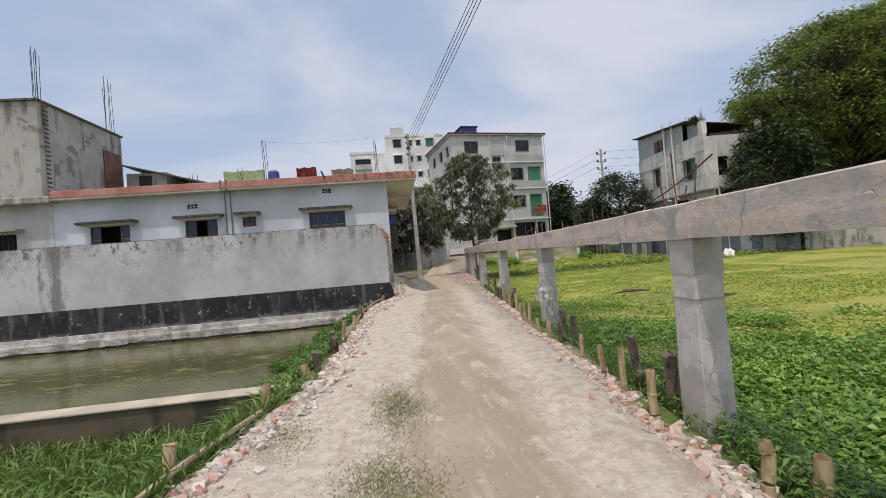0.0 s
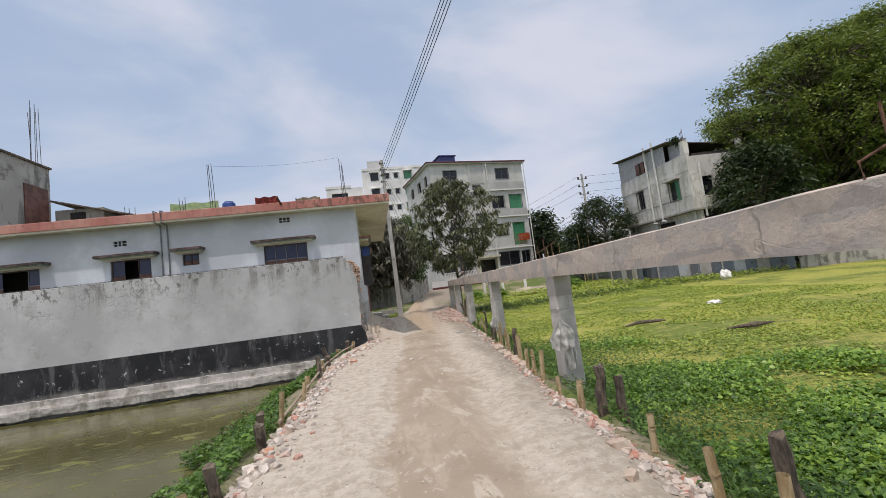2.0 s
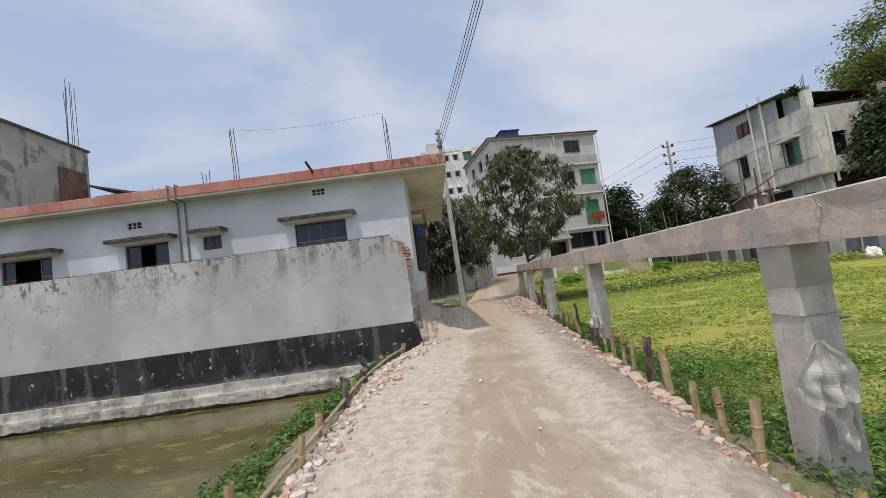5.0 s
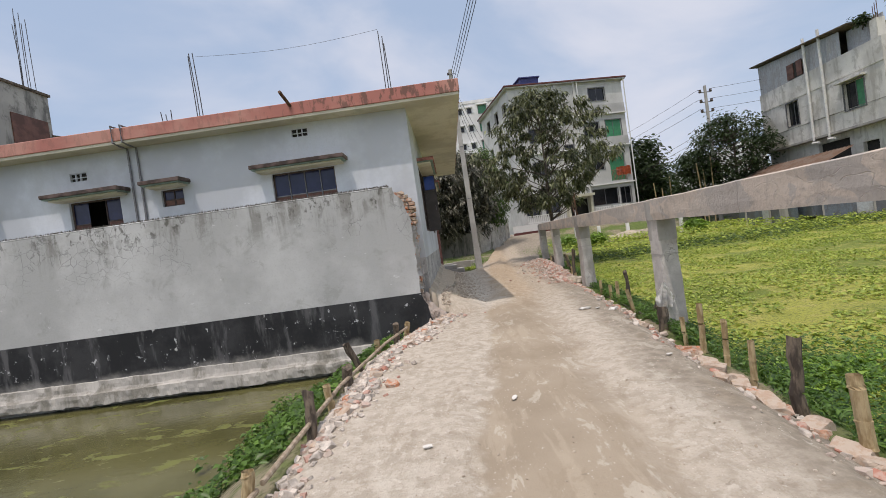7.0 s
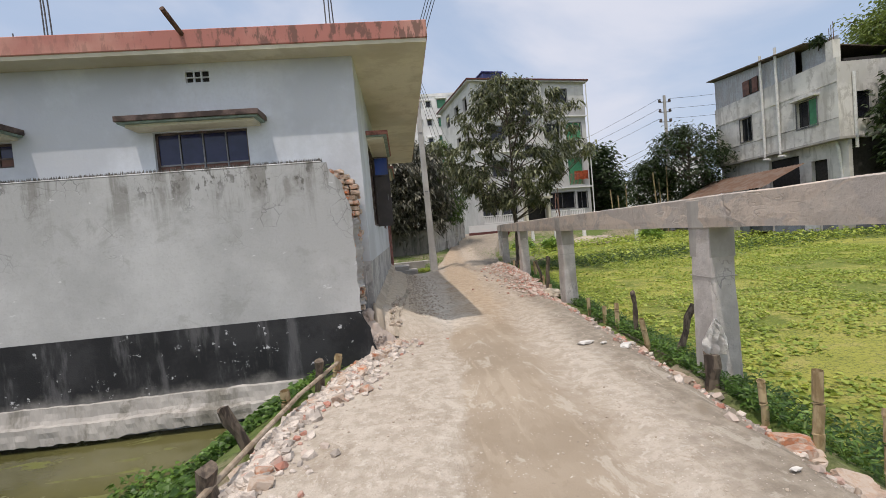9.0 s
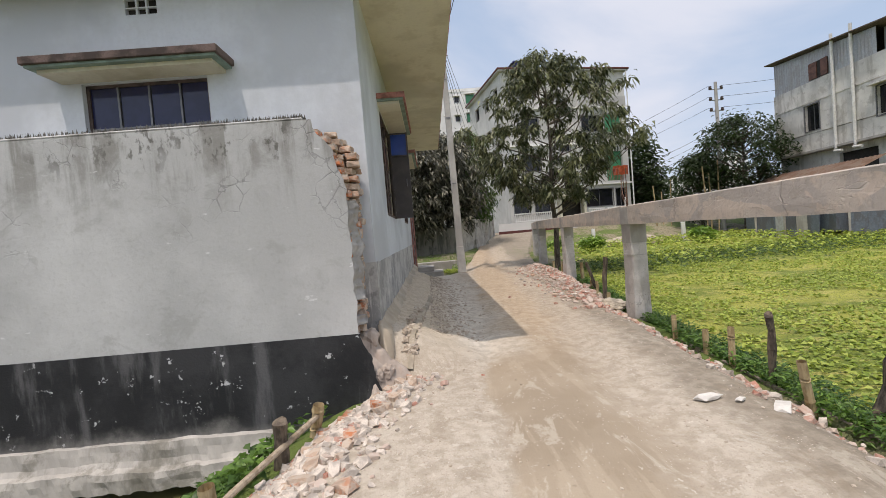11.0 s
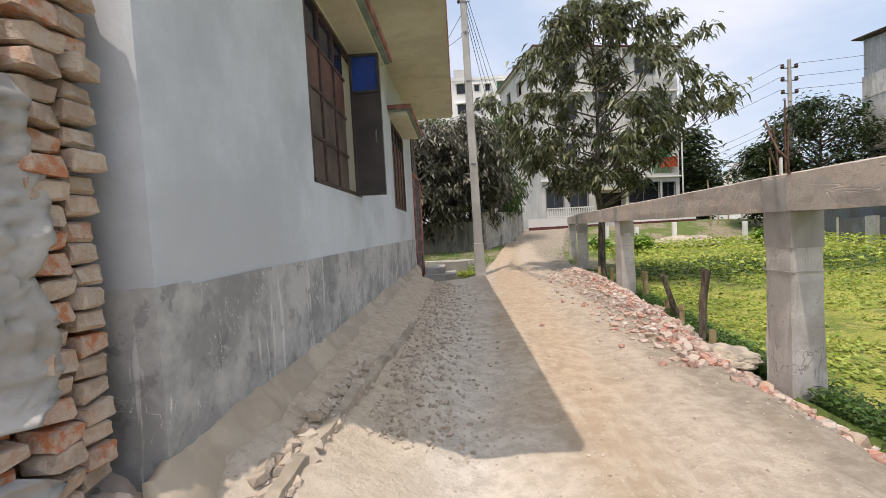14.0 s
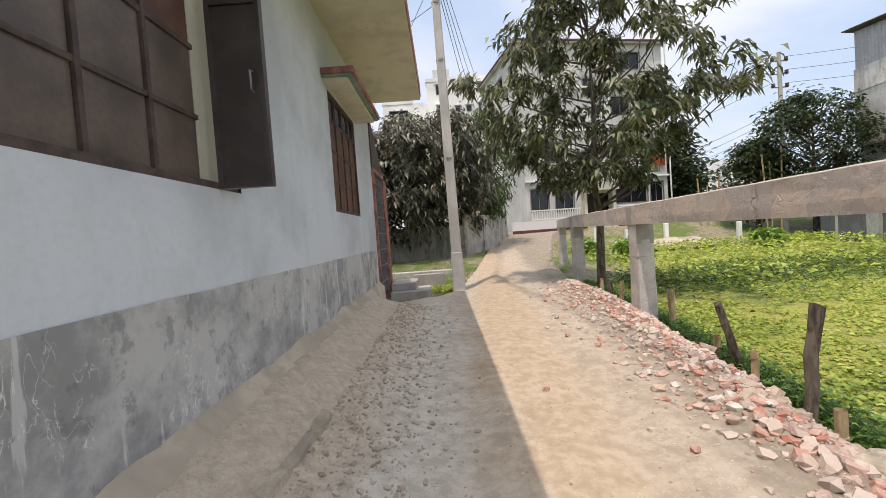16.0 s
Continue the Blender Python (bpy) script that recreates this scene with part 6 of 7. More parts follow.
crown_tree("broadleaf_tree", 24.5, 48.8, 0, "dark green tree by the utility pole", 16, 6.6, 1.2, 2.0, 0.16, 220, 22, 0.40, 0.17, 0.5, 0.3, LEAF_DARK, 1.0, 1.0, 0.5)
for k, (x, y, h, rr) in enumerate(((25.3, 62, 10.5, 3.3), (29.8, 72, 9.0, 4.0), (34, 78, 6.0, 3.4), (27, 80, 11.0, 5))):
    crown_tree("broadleaf_tree", x, y, 0, "dark green tree beyond the field", 30 + k, h, 1.0, rr, 0.25, 240, 18, 0.75, 0.34, 0.3, 0.6, LEAF_DARK, 1.0, 1.0, 0.5)


# ---- utility poles and wires ----
pole = thing("utility_pole", 1.82, 29.3, 0, "tapered grey concrete utility pole on the lane side", "utility pole")
bm = boxes()
rows = [(-0.6, 0.17, 0.15), (0.0, 0.165, 0.145), (1.0, 0.155, 0.135), (1.02, 0.14, 0.12), (6.0, 0.115, 0.10), (10.0, 0.085, 0.075)]
rings = [[bm.verts.new((-0.012 * z + sx * a, sy * b, z)) for sx, sy in ((-1, -0.8), (-0.8, -1), (0.8, -1), (1, -0.8), (1, 0.8), (0.8, 1), (-0.8, 1), (-1, 0.8))] for z, a, b in rows]
for p, q in zip(rings, rings[1:]):
    for k in range(8):
        bm.faces.new((p[k], p[(k + 1) % 8], q[(k + 1) % 8], q[k]))
bm.faces.new(rings[-1])
part("shaft", bm, CONCRETE_POLE, pole)
for z in (9.75, 9.35, 8.95, 8.55):
    part("bracket", boxes((-0.30, -0.10, z - 0.02, 0.10, -0.085, z + 0.02)), METAL, pole)
    part("insulator", tubes(([(-0.25, -0.16, z - 0.06), (-0.25, -0.16, z - 0.02), (-0.25, -0.16, z + 0.02), (-0.25, -0.16, z + 0.06)], [0.035, 0.05, 0.04, 0.035])), INSULATOR, pole)
for z in (7.6, 6.1, 3.5):
    part("band", tubes(([(-0.012 * z, 0, z), (-0.012 * z, 0, z + 0.05)], 0.15 - 0.004 * z), seg=12), METAL, pole)
part("junction_box", boxes((-0.22, -0.26, 9.0, 0.0, -0.14, 9.35), bevel=0.01), METAL, pole)


def wire(name, a, b, sag, r, label, n=24):
    a, b = Vector(a), Vector(b)
    pts = [a.lerp(b, k / n) - Vector((0, 0, sag * 4 * (k / n) * (1 - k / n))) for k in range(n + 1)]
    return solid(name, tubes((pts, r), seg=5), CABLE, label, "cable", "overhead cables")


for k, z in enumerate((9.75, 9.45, 9.15, 8.85)):
    wire("overhead_cable", (1.72, 29.14, z), (5.35 - 0.13 * k, -14.0, 9.65 - 0.3 * k), 0.3, 0.012, "black overhead cable sagging along the lane")
for k in range(4):
    wire("service_cable", (1.7, 29.3, 9.3 - 0.25 * k), (7.2 - 0.3 * k, 56.0, 9.6 - 1.2 * k), 0.6, 0.01, "service cable running to the apartment block")
wire("service_cable", (1.7, 29.3, 7.6), (-2.5, 27.4, 4.9), 0.25, 0.008, "service cable running to the house")
wire("service_cable", (1.7, 29.3, 8.3), (-9.0, 60.0, 8.5), 0.8, 0.008, "service cable running behind the house")

pole2 = thing("utility_pole", 25.5, 47.6, -0.2, "slim concrete utility pole with three insulator arms", "utility pole")
part("shaft", tubes(([(0, 0, -0.3), (0, 0, 12.6)], [0.19, 0.12]), seg=8), CONCRETE_POLE, pole2)
for z in (12.0, 11.1, 10.2):
    part("cross_arm", boxes((-0.52, -0.04, z - 0.03, 0.52, 0.04, z + 0.03)), METAL, pole2)
    for sx in (-0.48, 0.48):
        part("insulator", tubes(([(sx, 0, z - 0.02), (sx, 0, z + 0.1), (sx, 0, z + 0.16), (sx, 0, z + 0.26)], [0.10, 0.14, 0.10, 0.12])), INSULATOR, pole2)
for k, z in enumerate((12.1, 11.2, 10.3)):
    wire("power_line", (24.9, 47.6, z), (10.0, 90.0, z - 1.5), 1.6, 0.014, "thin power line crossing the lots")
    wire("power_line", (26.1, 47.6, z), (48.0, 38.0, z + 1), 0.8, 0.014, "thin power line crossing the lots")
for k in range(4):
    wire("power_line", (25.4, 47.6, 8.5 - 0.5 * k), (12.0, 85.0, 6 - k), 1.8, 0.014, "thin power line crossing the lots")


# ---- tall grey neighbour behind the house ----
tall = thing("neighbour_house", -15.5, 20.5, -0.3, "bare grey cement two-storey house with rusty doors", "house")


def tpart(name, bm, material, parent=None, label=""):
    return part(name, shifted(bm, tall), material, parent or tall, label)


TX, TY0, TY1, TZ = -13.0, 17.85, 22.95, 8.62
tpart("wall", boxes((-19.0, TY0, -0.3, TX, TY1, TZ)), OLD_WALL)
tpart("roof_edge", boxes((-19.1, TY0 - 0.08, TZ + 0.002, TX + 0.08, TY1 + 0.05, TZ + 0.09), bevel=0.01), STUMP, None, "dark weathered slab edge")
for k in range(44):
    z = 4.7 + k * 0.088
    tpart("brick_tooth", boxes((TX + 0.002, TY0 + 0.22 + 0.06 * (k % 2), z, TX + 0.05, TY0 + 0.36 + 0.10 * (k % 2), z + 0.06)), STUMP if k % 2 else OLD_WALL)
tpart("door", boxes((TX + 0.002, 21.5, 5.0, TX + 0.05, 22.78, 7.68), bevel=0.01), PANEL_RED, None, "rusty red steel door")
tpart("shutter", boxes((-15.75, TY0 - 0.05, 5.6, -15.25, TY0 - 0.002, 7.6), bevel=0.01), PANEL_RED, None, "rusty red window shutter")
for x, y, n, h, s in ((TX - 0.25, TY0 + 0.5, 6, 2.4, 31), (TX - 0.25, TY1 - 0.35, 6, 3.1, 32)):
    t = starter_bars("starter_bars", x, y, TZ + 0.09, n, BAR_GREY, s, "tall bundle of bare reinforcing bars on a column head")
    t.scale = (1, 1, h)
shed = thing("roof_shed", -12.0, 24.4, 4.5, "small lean-to with a sloping dark tin roof", "shed")
part("wall", boxes((-1.0, -1.2, 0, 0.9, 1.6, 2.35)), OLD_WALL, shed)
# Dark plate on the solid wall, painted as the doorway's shade.
part("doorway", boxes((-0.4, -1.23, 0, 0.2, -1.202, 2.2)), INSIDE, shed)
bm = boxes((-1.15, -1.5, 0, 3.0, 1.8, 0.06))
for v in bm.verts:
    v.co.z += 2.75 - 0.28 * (v.co.x + 1.15) 
part("roof", bm, STUMP, shed)
part("side_wall", boxes((0.9, -1.1, 0, 2.7, 1.5, 1.5)), HOUSE_WHITE, shed)
# old whitewashed wing left of the blue house
wing = thing("house_wing", -15, 20, -0.2, "old whitewashed house wing with a mossy slab roof", "house")
off = Vector((-15, 20, -0.2))
# The wing also gets a dark block as painted shade behind its window.
for nm, bm, m in (("wall", cell_wall([-20, -12.252], [0.2, 4.5], [(-14.9, 2.72, -13.5, 3.5)], HY - 0.02, HY + 0.2), HOUSE_WHITE), ("roof_edge", boxes((-20, RY - 0.06, 4.502, -12.052, 18.5, 4.75), bevel=0.03), LEDGE), ("interior", boxes((-19, HY + 0.5, 0.2, -12.3, 18.4, 4.4)), INSIDE), ("sunshade", boxes((-15.1, HY - 0.45, 3.56, -13.2, HY - 0.022, 3.66), bevel=0.01), CEMENT)):
    for v in bm.verts:
        v.co -= off
    part(nm, bm, m, wing)
bm = tubes(*[([(x, HY + 0.05, 2.7), (x, HY + 0.05, 3.5)], 0.012) for x in np.arange(-14.8, -13.5, 0.16)], seg=5)
for v in bm.verts:
    v.co -= off
part("window_bars", bm, FRAME, wing)


# ---- gate, step and planter past the house ----
gate = thing("grille_gate", 0, 28.0, 0.2, "pink-framed steel grille gate with a peaked top", "gate")
part("gate_frame", boxes((-0.05, -0.75, 0, 0.05, -0.66, 2.9), (-0.05, 0.72, 0, 0.05, 0.80, 2.9), (-0.05, -0.659, 2.82, 0.05, 0.719, 2.9)), SHADE_RED, gate, "faded pink steel frame")
for k in range(9):
    part("grille_bar", boxes((-0.015, -0.62 + k * 0.155, 0.05, 0.015, -0.60 + k * 0.155, 2.82)), METAL, gate)
for k in range(7):
    part("cross_bar", boxes((-0.02, -0.66, 0.3 + k * 0.38, 0.02, 0.72, 0.32 + k * 0.38)), METAL, gate)
bm = bmesh.new()
vs = [bm.verts.new(c) for c in ((-0.03, -0.75, 2.91), (-0.03, 0.80, 2.91), (-0.03, -0.75, 4.1), (0.03, -0.75, 2.91), (0.03, 0.80, 2.91), (0.03, -0.75, 4.1))]
for f in ((0, 1, 2), (3, 4, 5), (0, 1, 4, 3), (1, 2, 5, 4), (2, 0, 3, 5)):
    bm.faces.new([vs[i] for i in f])
part("peak_panel", bm, FRAME, gate)
part("back_sheet", boxes((-0.09, -0.74, 0, -0.06, 0.79, 2.88)), INSIDE, gate)
solid("gate_pier", boxes((-0.3, 28.85, -0.2, 0.06, 29.15, 3.0), bevel=0.01), SHADE_RED, "faded pink gate pier beside the grille", "pier", kind="structure")
step = thing("entrance_step", 0.5, 28.95, 0.02, "two grey cement steps before the gate", "step")
part("lower_step", boxes((-0.42, -0.6, -0.1, 0.55, 0.5, 0.14), bevel=0.012), CEMENT, step)
part("upper_step", boxes((-0.42, -0.3, 0.142, 0.2, 0.9, 0.32), bevel=0.012), CEMENT, step)
solid("drain_wall", boxes((0.55, 29.95, -0.2, 1.45, 30.15, 0.42), bevel=0.015), CEMENT, "low grey cement drain wall", "wall", kind="structure")
solid("drain_slab", boxes((-1.5, 33.3, -0.1, 2.2, 33.6, 0.22), bevel=0.02), LEDGE, "long pale cement drain kerb in the grass", "kerb", kind="structure")


def pole_foot(r):
    x, y = r.gauss(1.35, 0.14), r.gauss(29.5, 0.2)
    return x, y, ground_z(x, y)


leaf_object("grass_clump", blades(420, pole_foot, 0.3, 43), 0.34, 0.03, 0.8, LEAF_YELLOW, 43, label="bright grass clump at the foot of the pole", category="grass", kind="stuff")


def yard(r):
    x, y = r.uniform(-3, 2.6), r.uniform(30, 40)
    return x, y, ground_z(x, y)


leaf_object("yard_grass", blades(5000, yard, 0.2, 41), 0.24, 0.02, 0.7, GRASS, 41, label="bright grass between gate and back wall", category="grass", kind="stuff")

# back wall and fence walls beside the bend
for name, x0, y0, x1, y1, h, m, lab in (("back_wall", -6, 38.6, 2.6, 40.2, 1.75, DARK_WALL, "mouldy cement back wall, mango tree shade put into its colour"), ("back_wall", 2.62, 40.2, 4.75, 44.0, 2.2, LEDGE, "pale cement lane wall"), ("back_wall", 4.9, 45.0, 6.4, 50.5, 2.2, LEDGE, "pale cement lane wall")):
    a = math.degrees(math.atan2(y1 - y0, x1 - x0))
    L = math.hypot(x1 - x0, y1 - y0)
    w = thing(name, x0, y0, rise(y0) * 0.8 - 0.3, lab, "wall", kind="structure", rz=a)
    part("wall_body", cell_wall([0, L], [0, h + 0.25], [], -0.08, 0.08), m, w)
    part("coping", boxes((-0.03, -0.12, h + 0.252, L + 0.03, 0.12, h + 0.32)), m, w)
    for k in range(int(L / 2.2) + 1):
        part("pier", boxes((k * 2.2 - 0.14 + 0.15, -0.15, 0, k * 2.2 + 0.14 + 0.15, -0.081, h + 0.24)), m, w)
solid("gate_column", boxes((4.55, 43.8, -0.2, 4.95, 44.2, 3.0), bevel=0.02), LEDGE, "white gate column beside the lane", "column", kind="structure")


# ---- far buildings ----
def opening(t, u0, z0, u1, z1, glass, wall=None, hood=False, deep=0.12, mull=2, rail=False):
    """A window in the front face (local y = 0): frame, panes, sill and reveal."""
    w = part("window", boxes((u0 - 0.06, -0.05, z0 - 0.06, u0, 0.03, z1 + 0.06), (u1, -0.05, z0 - 0.06, u1 + 0.06, 0.03, z1 + 0.06), (u0, -0.05, z1, u1, 0.03, z1 + 0.06), (u0, -0.05, z0 - 0.06, u1, 0.03, z0)), METAL, t)
    for k in range(mull):
        a, b = u0 + (u1 - u0) * k / mull, u0 + (u1 - u0) * (k + 1) / mull
        part("pane", boxes((a + 0.02, deep - 0.02, z0, b - 0.02, deep, z1)), glass[k % len(glass)], w)
        if k:
            part("mullion", boxes((a - 0.02, deep - 0.06, z0, a + 0.02, deep - 0.021, z1)), METAL, w)
    if hood:
        part("hood", boxes((u0 - 0.25, -0.4, z1 + 0.1, u1 + 0.25, 0.0, z1 + 0.2)), wall or APT_WALL, w)
    return w


apt = thing("apartment_building", 8.37, 52.08, 0.4, "pale grey four-storey apartment block with a maroon roof edge", "apartment block", rz=9.8)
WD, DP, AH = 12.75, 11.0, 15.75
HOLES = [(1.75, 13.5, 3.5, 14.95), (8.85, 13.75, 10.7, 15.1), (5.45, 11.7, 6.5, 13.0), (7.9, 10.0, 9.6, 11.5), (10.35, 9.6, 12.15, 11.6), (7.95, 6.45, 9.65, 7.9), (10.3, 5.1, 12.1, 8.0), (1.75, 10.0, 3.4, 11.4), (1.75, 6.4, 3.4, 7.9), (5.45, 8.2, 6.5, 9.4), (0.4, 2.4, 1.9, 4.2), (2.5, 2.3, 4.1, 4.2), (5.0, 1.2, 7.3, 3.6), (7.9, 2.7, 10.8, 4.35), (11.1, 2.6, 12.3, 4.3)]
part("front_wall", cell_wall([0, WD], [0, AH], HOLES, 0, 0.24), APT_WALL, apt)
part("left_wall", cell_wall([0.242, DP], [0, AH], [(1.2, 13.4, 2.4, 14.8), (4.0, 13.4, 5.4, 14.8), (7.4, 13.4, 8.8, 14.8), (1.2, 10, 2.4, 11.4), (4.0, 10, 5.4, 11.4), (7.4, 10, 8.8, 11.4), (1.2, 6.5, 2.4, 7.9), (4.0, 6.5, 5.4, 7.9)], 0, 0.24, "y"), APT_WALL, apt)
part("right_wall", boxes((WD - 0.24, 0.242, 0, WD, DP, AH)), APT_WALL, apt)
part("rear_wall", boxes((0.242, DP - 0.24, 0, WD - 0.242, DP, AH)), APT_WALL, apt)
# Dark block in place of the flats' unlit rooms.
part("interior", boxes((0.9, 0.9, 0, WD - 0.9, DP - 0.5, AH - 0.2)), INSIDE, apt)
part("roof", boxes((-0.35, -0.35, AH + 0.002, WD + 0.35, DP + 0.3, AH + 0.12)), APT_PANEL, apt)
part("roof_edge", boxes((-0.42, -0.42, AH + 0.122, WD + 0.42, DP + 0.4, AH + 0.28), bevel=0.02), MAROON, apt, "maroon painted roof edge")
for z in (4.75, 8.75, 12.2):
    part("floor_band", boxes((-0.05, -0.22, z, WD + 0.05, -0.002, z + 0.13)), TOWER_WALL, apt)
part("stair_bay", boxes((5.0, -0.16, 4.9, 5.25, -0.002, AH), (7.1, -0.16, 4.9, 7.35, -0.002, AH)), APT_WALL, apt)
part("panel", boxes((5.252, -0.06, 13.2, 7.098, -0.002, AH - 0.2)), APT_PANEL, apt)
for z0, z1 in ((12.34, 13.3), (8.9, 9.8)):
    part("parapet_panel", boxes((7.6, -0.10, z0, WD, -0.002, z1)), APT_PANEL, apt)
part("downpipe", tubes(([(7.5, -0.3, 0), (7.5, -0.3, AH)], 0.06)), PVC, apt)
part("downpipe", tubes(([(WD + 0.1, -0.3, 0), (WD + 0.1, -0.3, AH)], 0.06)), PVC, apt)
for k, (u0, z0, u1, z1) in enumerate(HOLES):
    glass = (GLASS_GREEN, GLASS_GREEN) if k == 4 else (GLASS_DARK, GLASS_DARK)
    if k in (6,):
        part("balcony_rail", tubes(*[([(u0 + 0.06 + 0.16 * i, -0.1, z0), (u0 + 0.06 + 0.16 * i, -0.1, z0 + 1.1)], 0.02) for i in range(11)], ([(u0, -0.1, z0 + 1.1), (u1, -0.1, z0 + 1.1)], 0.03), seg=5), SHADE_RED, apt, "red balcony railing")
        part("inner_wall", boxes((u0, 0.3, z0, u1, 0.4, z1)), GLASS_GREEN, apt)
    elif k == 12:
        part("entrance_frame", boxes((u0 - 0.25, -0.5, 0, u0, -0.002, z1 + 0.2), (u1, -0.5, 0, u1 + 0.25, -0.002, z1 + 0.2), (u0 - 0.4, -0.8, z1 + 0.2, u1 + 0.4, -0.002, z1 + 0.45)), SOFFIT, apt, "cream entrance porch")
    else:
        opening(apt, u0, z0, u1, z1, glass, APT_WALL, False, 0.16, 2)
for u in (7.5, 9.6):
    part("balustrade", boxes((u + 0.2, -0.5, 1.7, u + 2.0, -0.4, 1.8), (u + 0.2, -0.5, 2.4, u + 2.0, -0.4, 2.5), *[(u + 0.25 + 0.2 * k, -0.48, 1.8, u + 0.33 + 0.2 * k, -0.42, 2.4) for k in range(9)]), TOWER_WALL, apt, "white balustrade")
part("balustrade", boxes((0.2, -0.5, 1.7, 4.4, -0.4, 1.8), (0.2, -0.5, 2.4, 4.4, -0.4, 2.5), *[(0.25 + 0.2 * k, -0.48, 1.8, 0.33 + 0.2 * k, -0.42, 2.4) for k in range(21)]), TOWER_WALL, apt, "white balustrade")
for u0, u1 in ((-1.5, 4.8), (7.6, WD + 1.0)):
    q = part("plinth", boxes((u0, -0.62, 0, u1, -0.51, 1.65)), TOWER_WALL, apt)
    part("plinth_foot", boxes((u0 - 0.02, -0.64, 0, u1 + 0.02, -0.622, 0.95)), MAROON, q, "dark maroon painted foot")
part("roof_room", boxes((2.3, 2.0, AH + 0.28, 4.4, 4.5, AH + 1.7)), NAVY, apt, "navy blue sheet-metal roof cabin")
part("roof_room_cap", boxes((2.15, 1.85, AH + 1.702, 4.55, 4.65, AH + 1.82)), NAVY, apt)
cloth("orange_cloth", 19.9, 53.9, 6.0, 1.5, 0.9, CLOTH_ORANGE, "orange cloth hung over the balcony rail", 9)

tower = thing("apartment_tower", 0.5, 88.0, 0, "white eight-storey apartment tower with small windows", "apartment tower")
THOLES = [(u, z, u + 1.5, z + 1.5) for z in (24.3, 21.0, 17.7, 14.4, 11.1) for u in (1.6, 8.4)] + [(u, z, u + 0.7, z + 0.9) for z in (24.6, 21.3, 18.0, 14.7) for u in (4.6, 6.4)]
part("front_wall", cell_wall([0, 12.0], [0, 26.4], THOLES, 0, 0.3), TOWER_WALL, tower)
part("core", boxes((0, 0.6, 0, 12.0, 14.0, 26.38)), TOWER_WALL, tower)
part("parapet", boxes((-0.1, -0.1, 26.402, 12.1, 14.1, 26.9)), TOWER_WALL, tower)
part("roof_tank", boxes((1.2, 2.0, 26.902, 4.0, 5.0, 29.0)), APT_PANEL, tower, "grey roof water tank")
for k, (u0, z0, u1, z1) in enumerate(THOLES):
    opening(tower, u0, z0, u1, z1, (GLASS_GREEN if k % 2 and k < 10 else GLASS_DARK,), TOWER_WALL, True, 0.2, 1)
part("side_bay", boxes((12.002, 1.0, 0, 13.2, 8.0, 26.0)), APT_PANEL, tower)
wing2 = thing("apartment_tower", -7.0, 89.5, 0, "white apartment wing with corner balconies", "apartment tower")
WH = [(1.0, z, 4.2, z + 2.2) for z in (20.4, 17.1, 13.8)]
part("front_wall", cell_wall([0, 7.3], [0, 23.6], WH, 0, 0.3), TOWER_WALL, wing2)
part("core", boxes((0, 0.9, 0, 7.3, 12, 23.58)), TOWER_WALL, wing2)
part("parapet", boxes((-0.1, -0.1, 23.602, 5.0, 12.1, 24.1)), TOWER_WALL, wing2)
for u0, z0, u1, z1 in WH:
    part("balcony_back", boxes((u0, 0.6, z0, u1, 0.7, z1)), GLASS_DARK, wing2)
    part("balcony", boxes((u0 - 0.1, -0.9, z0 - 0.15, u1 + 0.1, 0, z0), (u0 - 0.1, -0.9, z0, u1 + 0.1, -0.8, z0 + 0.9)), APT_PANEL, wing2)

A = Vector((29.37, 46.33, 0))
grey = thing("grey_building", A.x, A.y, -0.3, "unpainted grey cement building with a tin-clad top floor", "building", rz=math.degrees(math.atan2(34.44 - 46.33, 28.31 - 29.37)))
GW, GH, GD = 11.7, 10.75, 11.0
GH_HOLES = [(3.05, 7.2, 4.35, 9.05), (8.6, 6.9, 10.2, 8.7)]
part("front_wall", cell_wall([0, GW], [5.75, 10.7], GH_HOLES, 0, 0.3), GREY_BLDG, grey)
# Core coloured near-black so the openings look unlit.
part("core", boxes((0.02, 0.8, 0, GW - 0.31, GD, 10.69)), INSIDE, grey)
part("lower_wall", cell_wall([0, GW], [0, 5.6], [(2.6, 2.2, 4.0, 4.4), (5.2, 2.4, 8.0, 5.2), (9.0, 2.6, 10.2, 4.6)], 0.5, 0.75), GREY_BLDG, grey)
part("floor_slab", boxes((-0.1, -0.18, 5.602, GW + 0.18, GD, 5.748)), CEMENT, grey)
part("band", boxes((0, -0.05, 7.0, 3.0, -0.002, 7.1), (4.5, -0.05, 7.0, 8.5, -0.002, 7.1), (0, -0.05, 9.2, GW, -0.002, 9.28)), GREY_BLDG, grey)
part("end_wall", cell_wall([0.302, GD], [5.75, 10.4], [(1.1, 6.8, 2.1, 8.5), (5.0, 6.8, 6.4, 8.5)], GW - 0.3, GW, "y"), GREY_BLDG, grey)
part("end_lower", cell_wall([0.76, GD], [0, 5.6], [(1.6, 3.0, 2.6, 4.4)], GW - 0.75, GW - 0.5, "y"), GREY_BLDG, grey)
part("far_end", boxes((-0.02, 0.302, 0, 0.01, GD, 10.7)), GREY_BLDG, grey)
for a, b in ((1.1, 2.1), (5.0, 6.4)):
    part("window", boxes((GW - 0.2, a, 6.8, GW - 0.15, b, 8.5)), GLASS_DARK, grey)
opening(grey, *GH_HOLES[0], (GLASS_DARK,), GREY_BLDG, False, 0.2, 2)
opening(grey, *GH_HOLES[1], (GLASS_DARK, GLASS_GREEN), GREY_BLDG, True, 0.2, 2)
bm = bmesh.new()
n = 70
rows = []
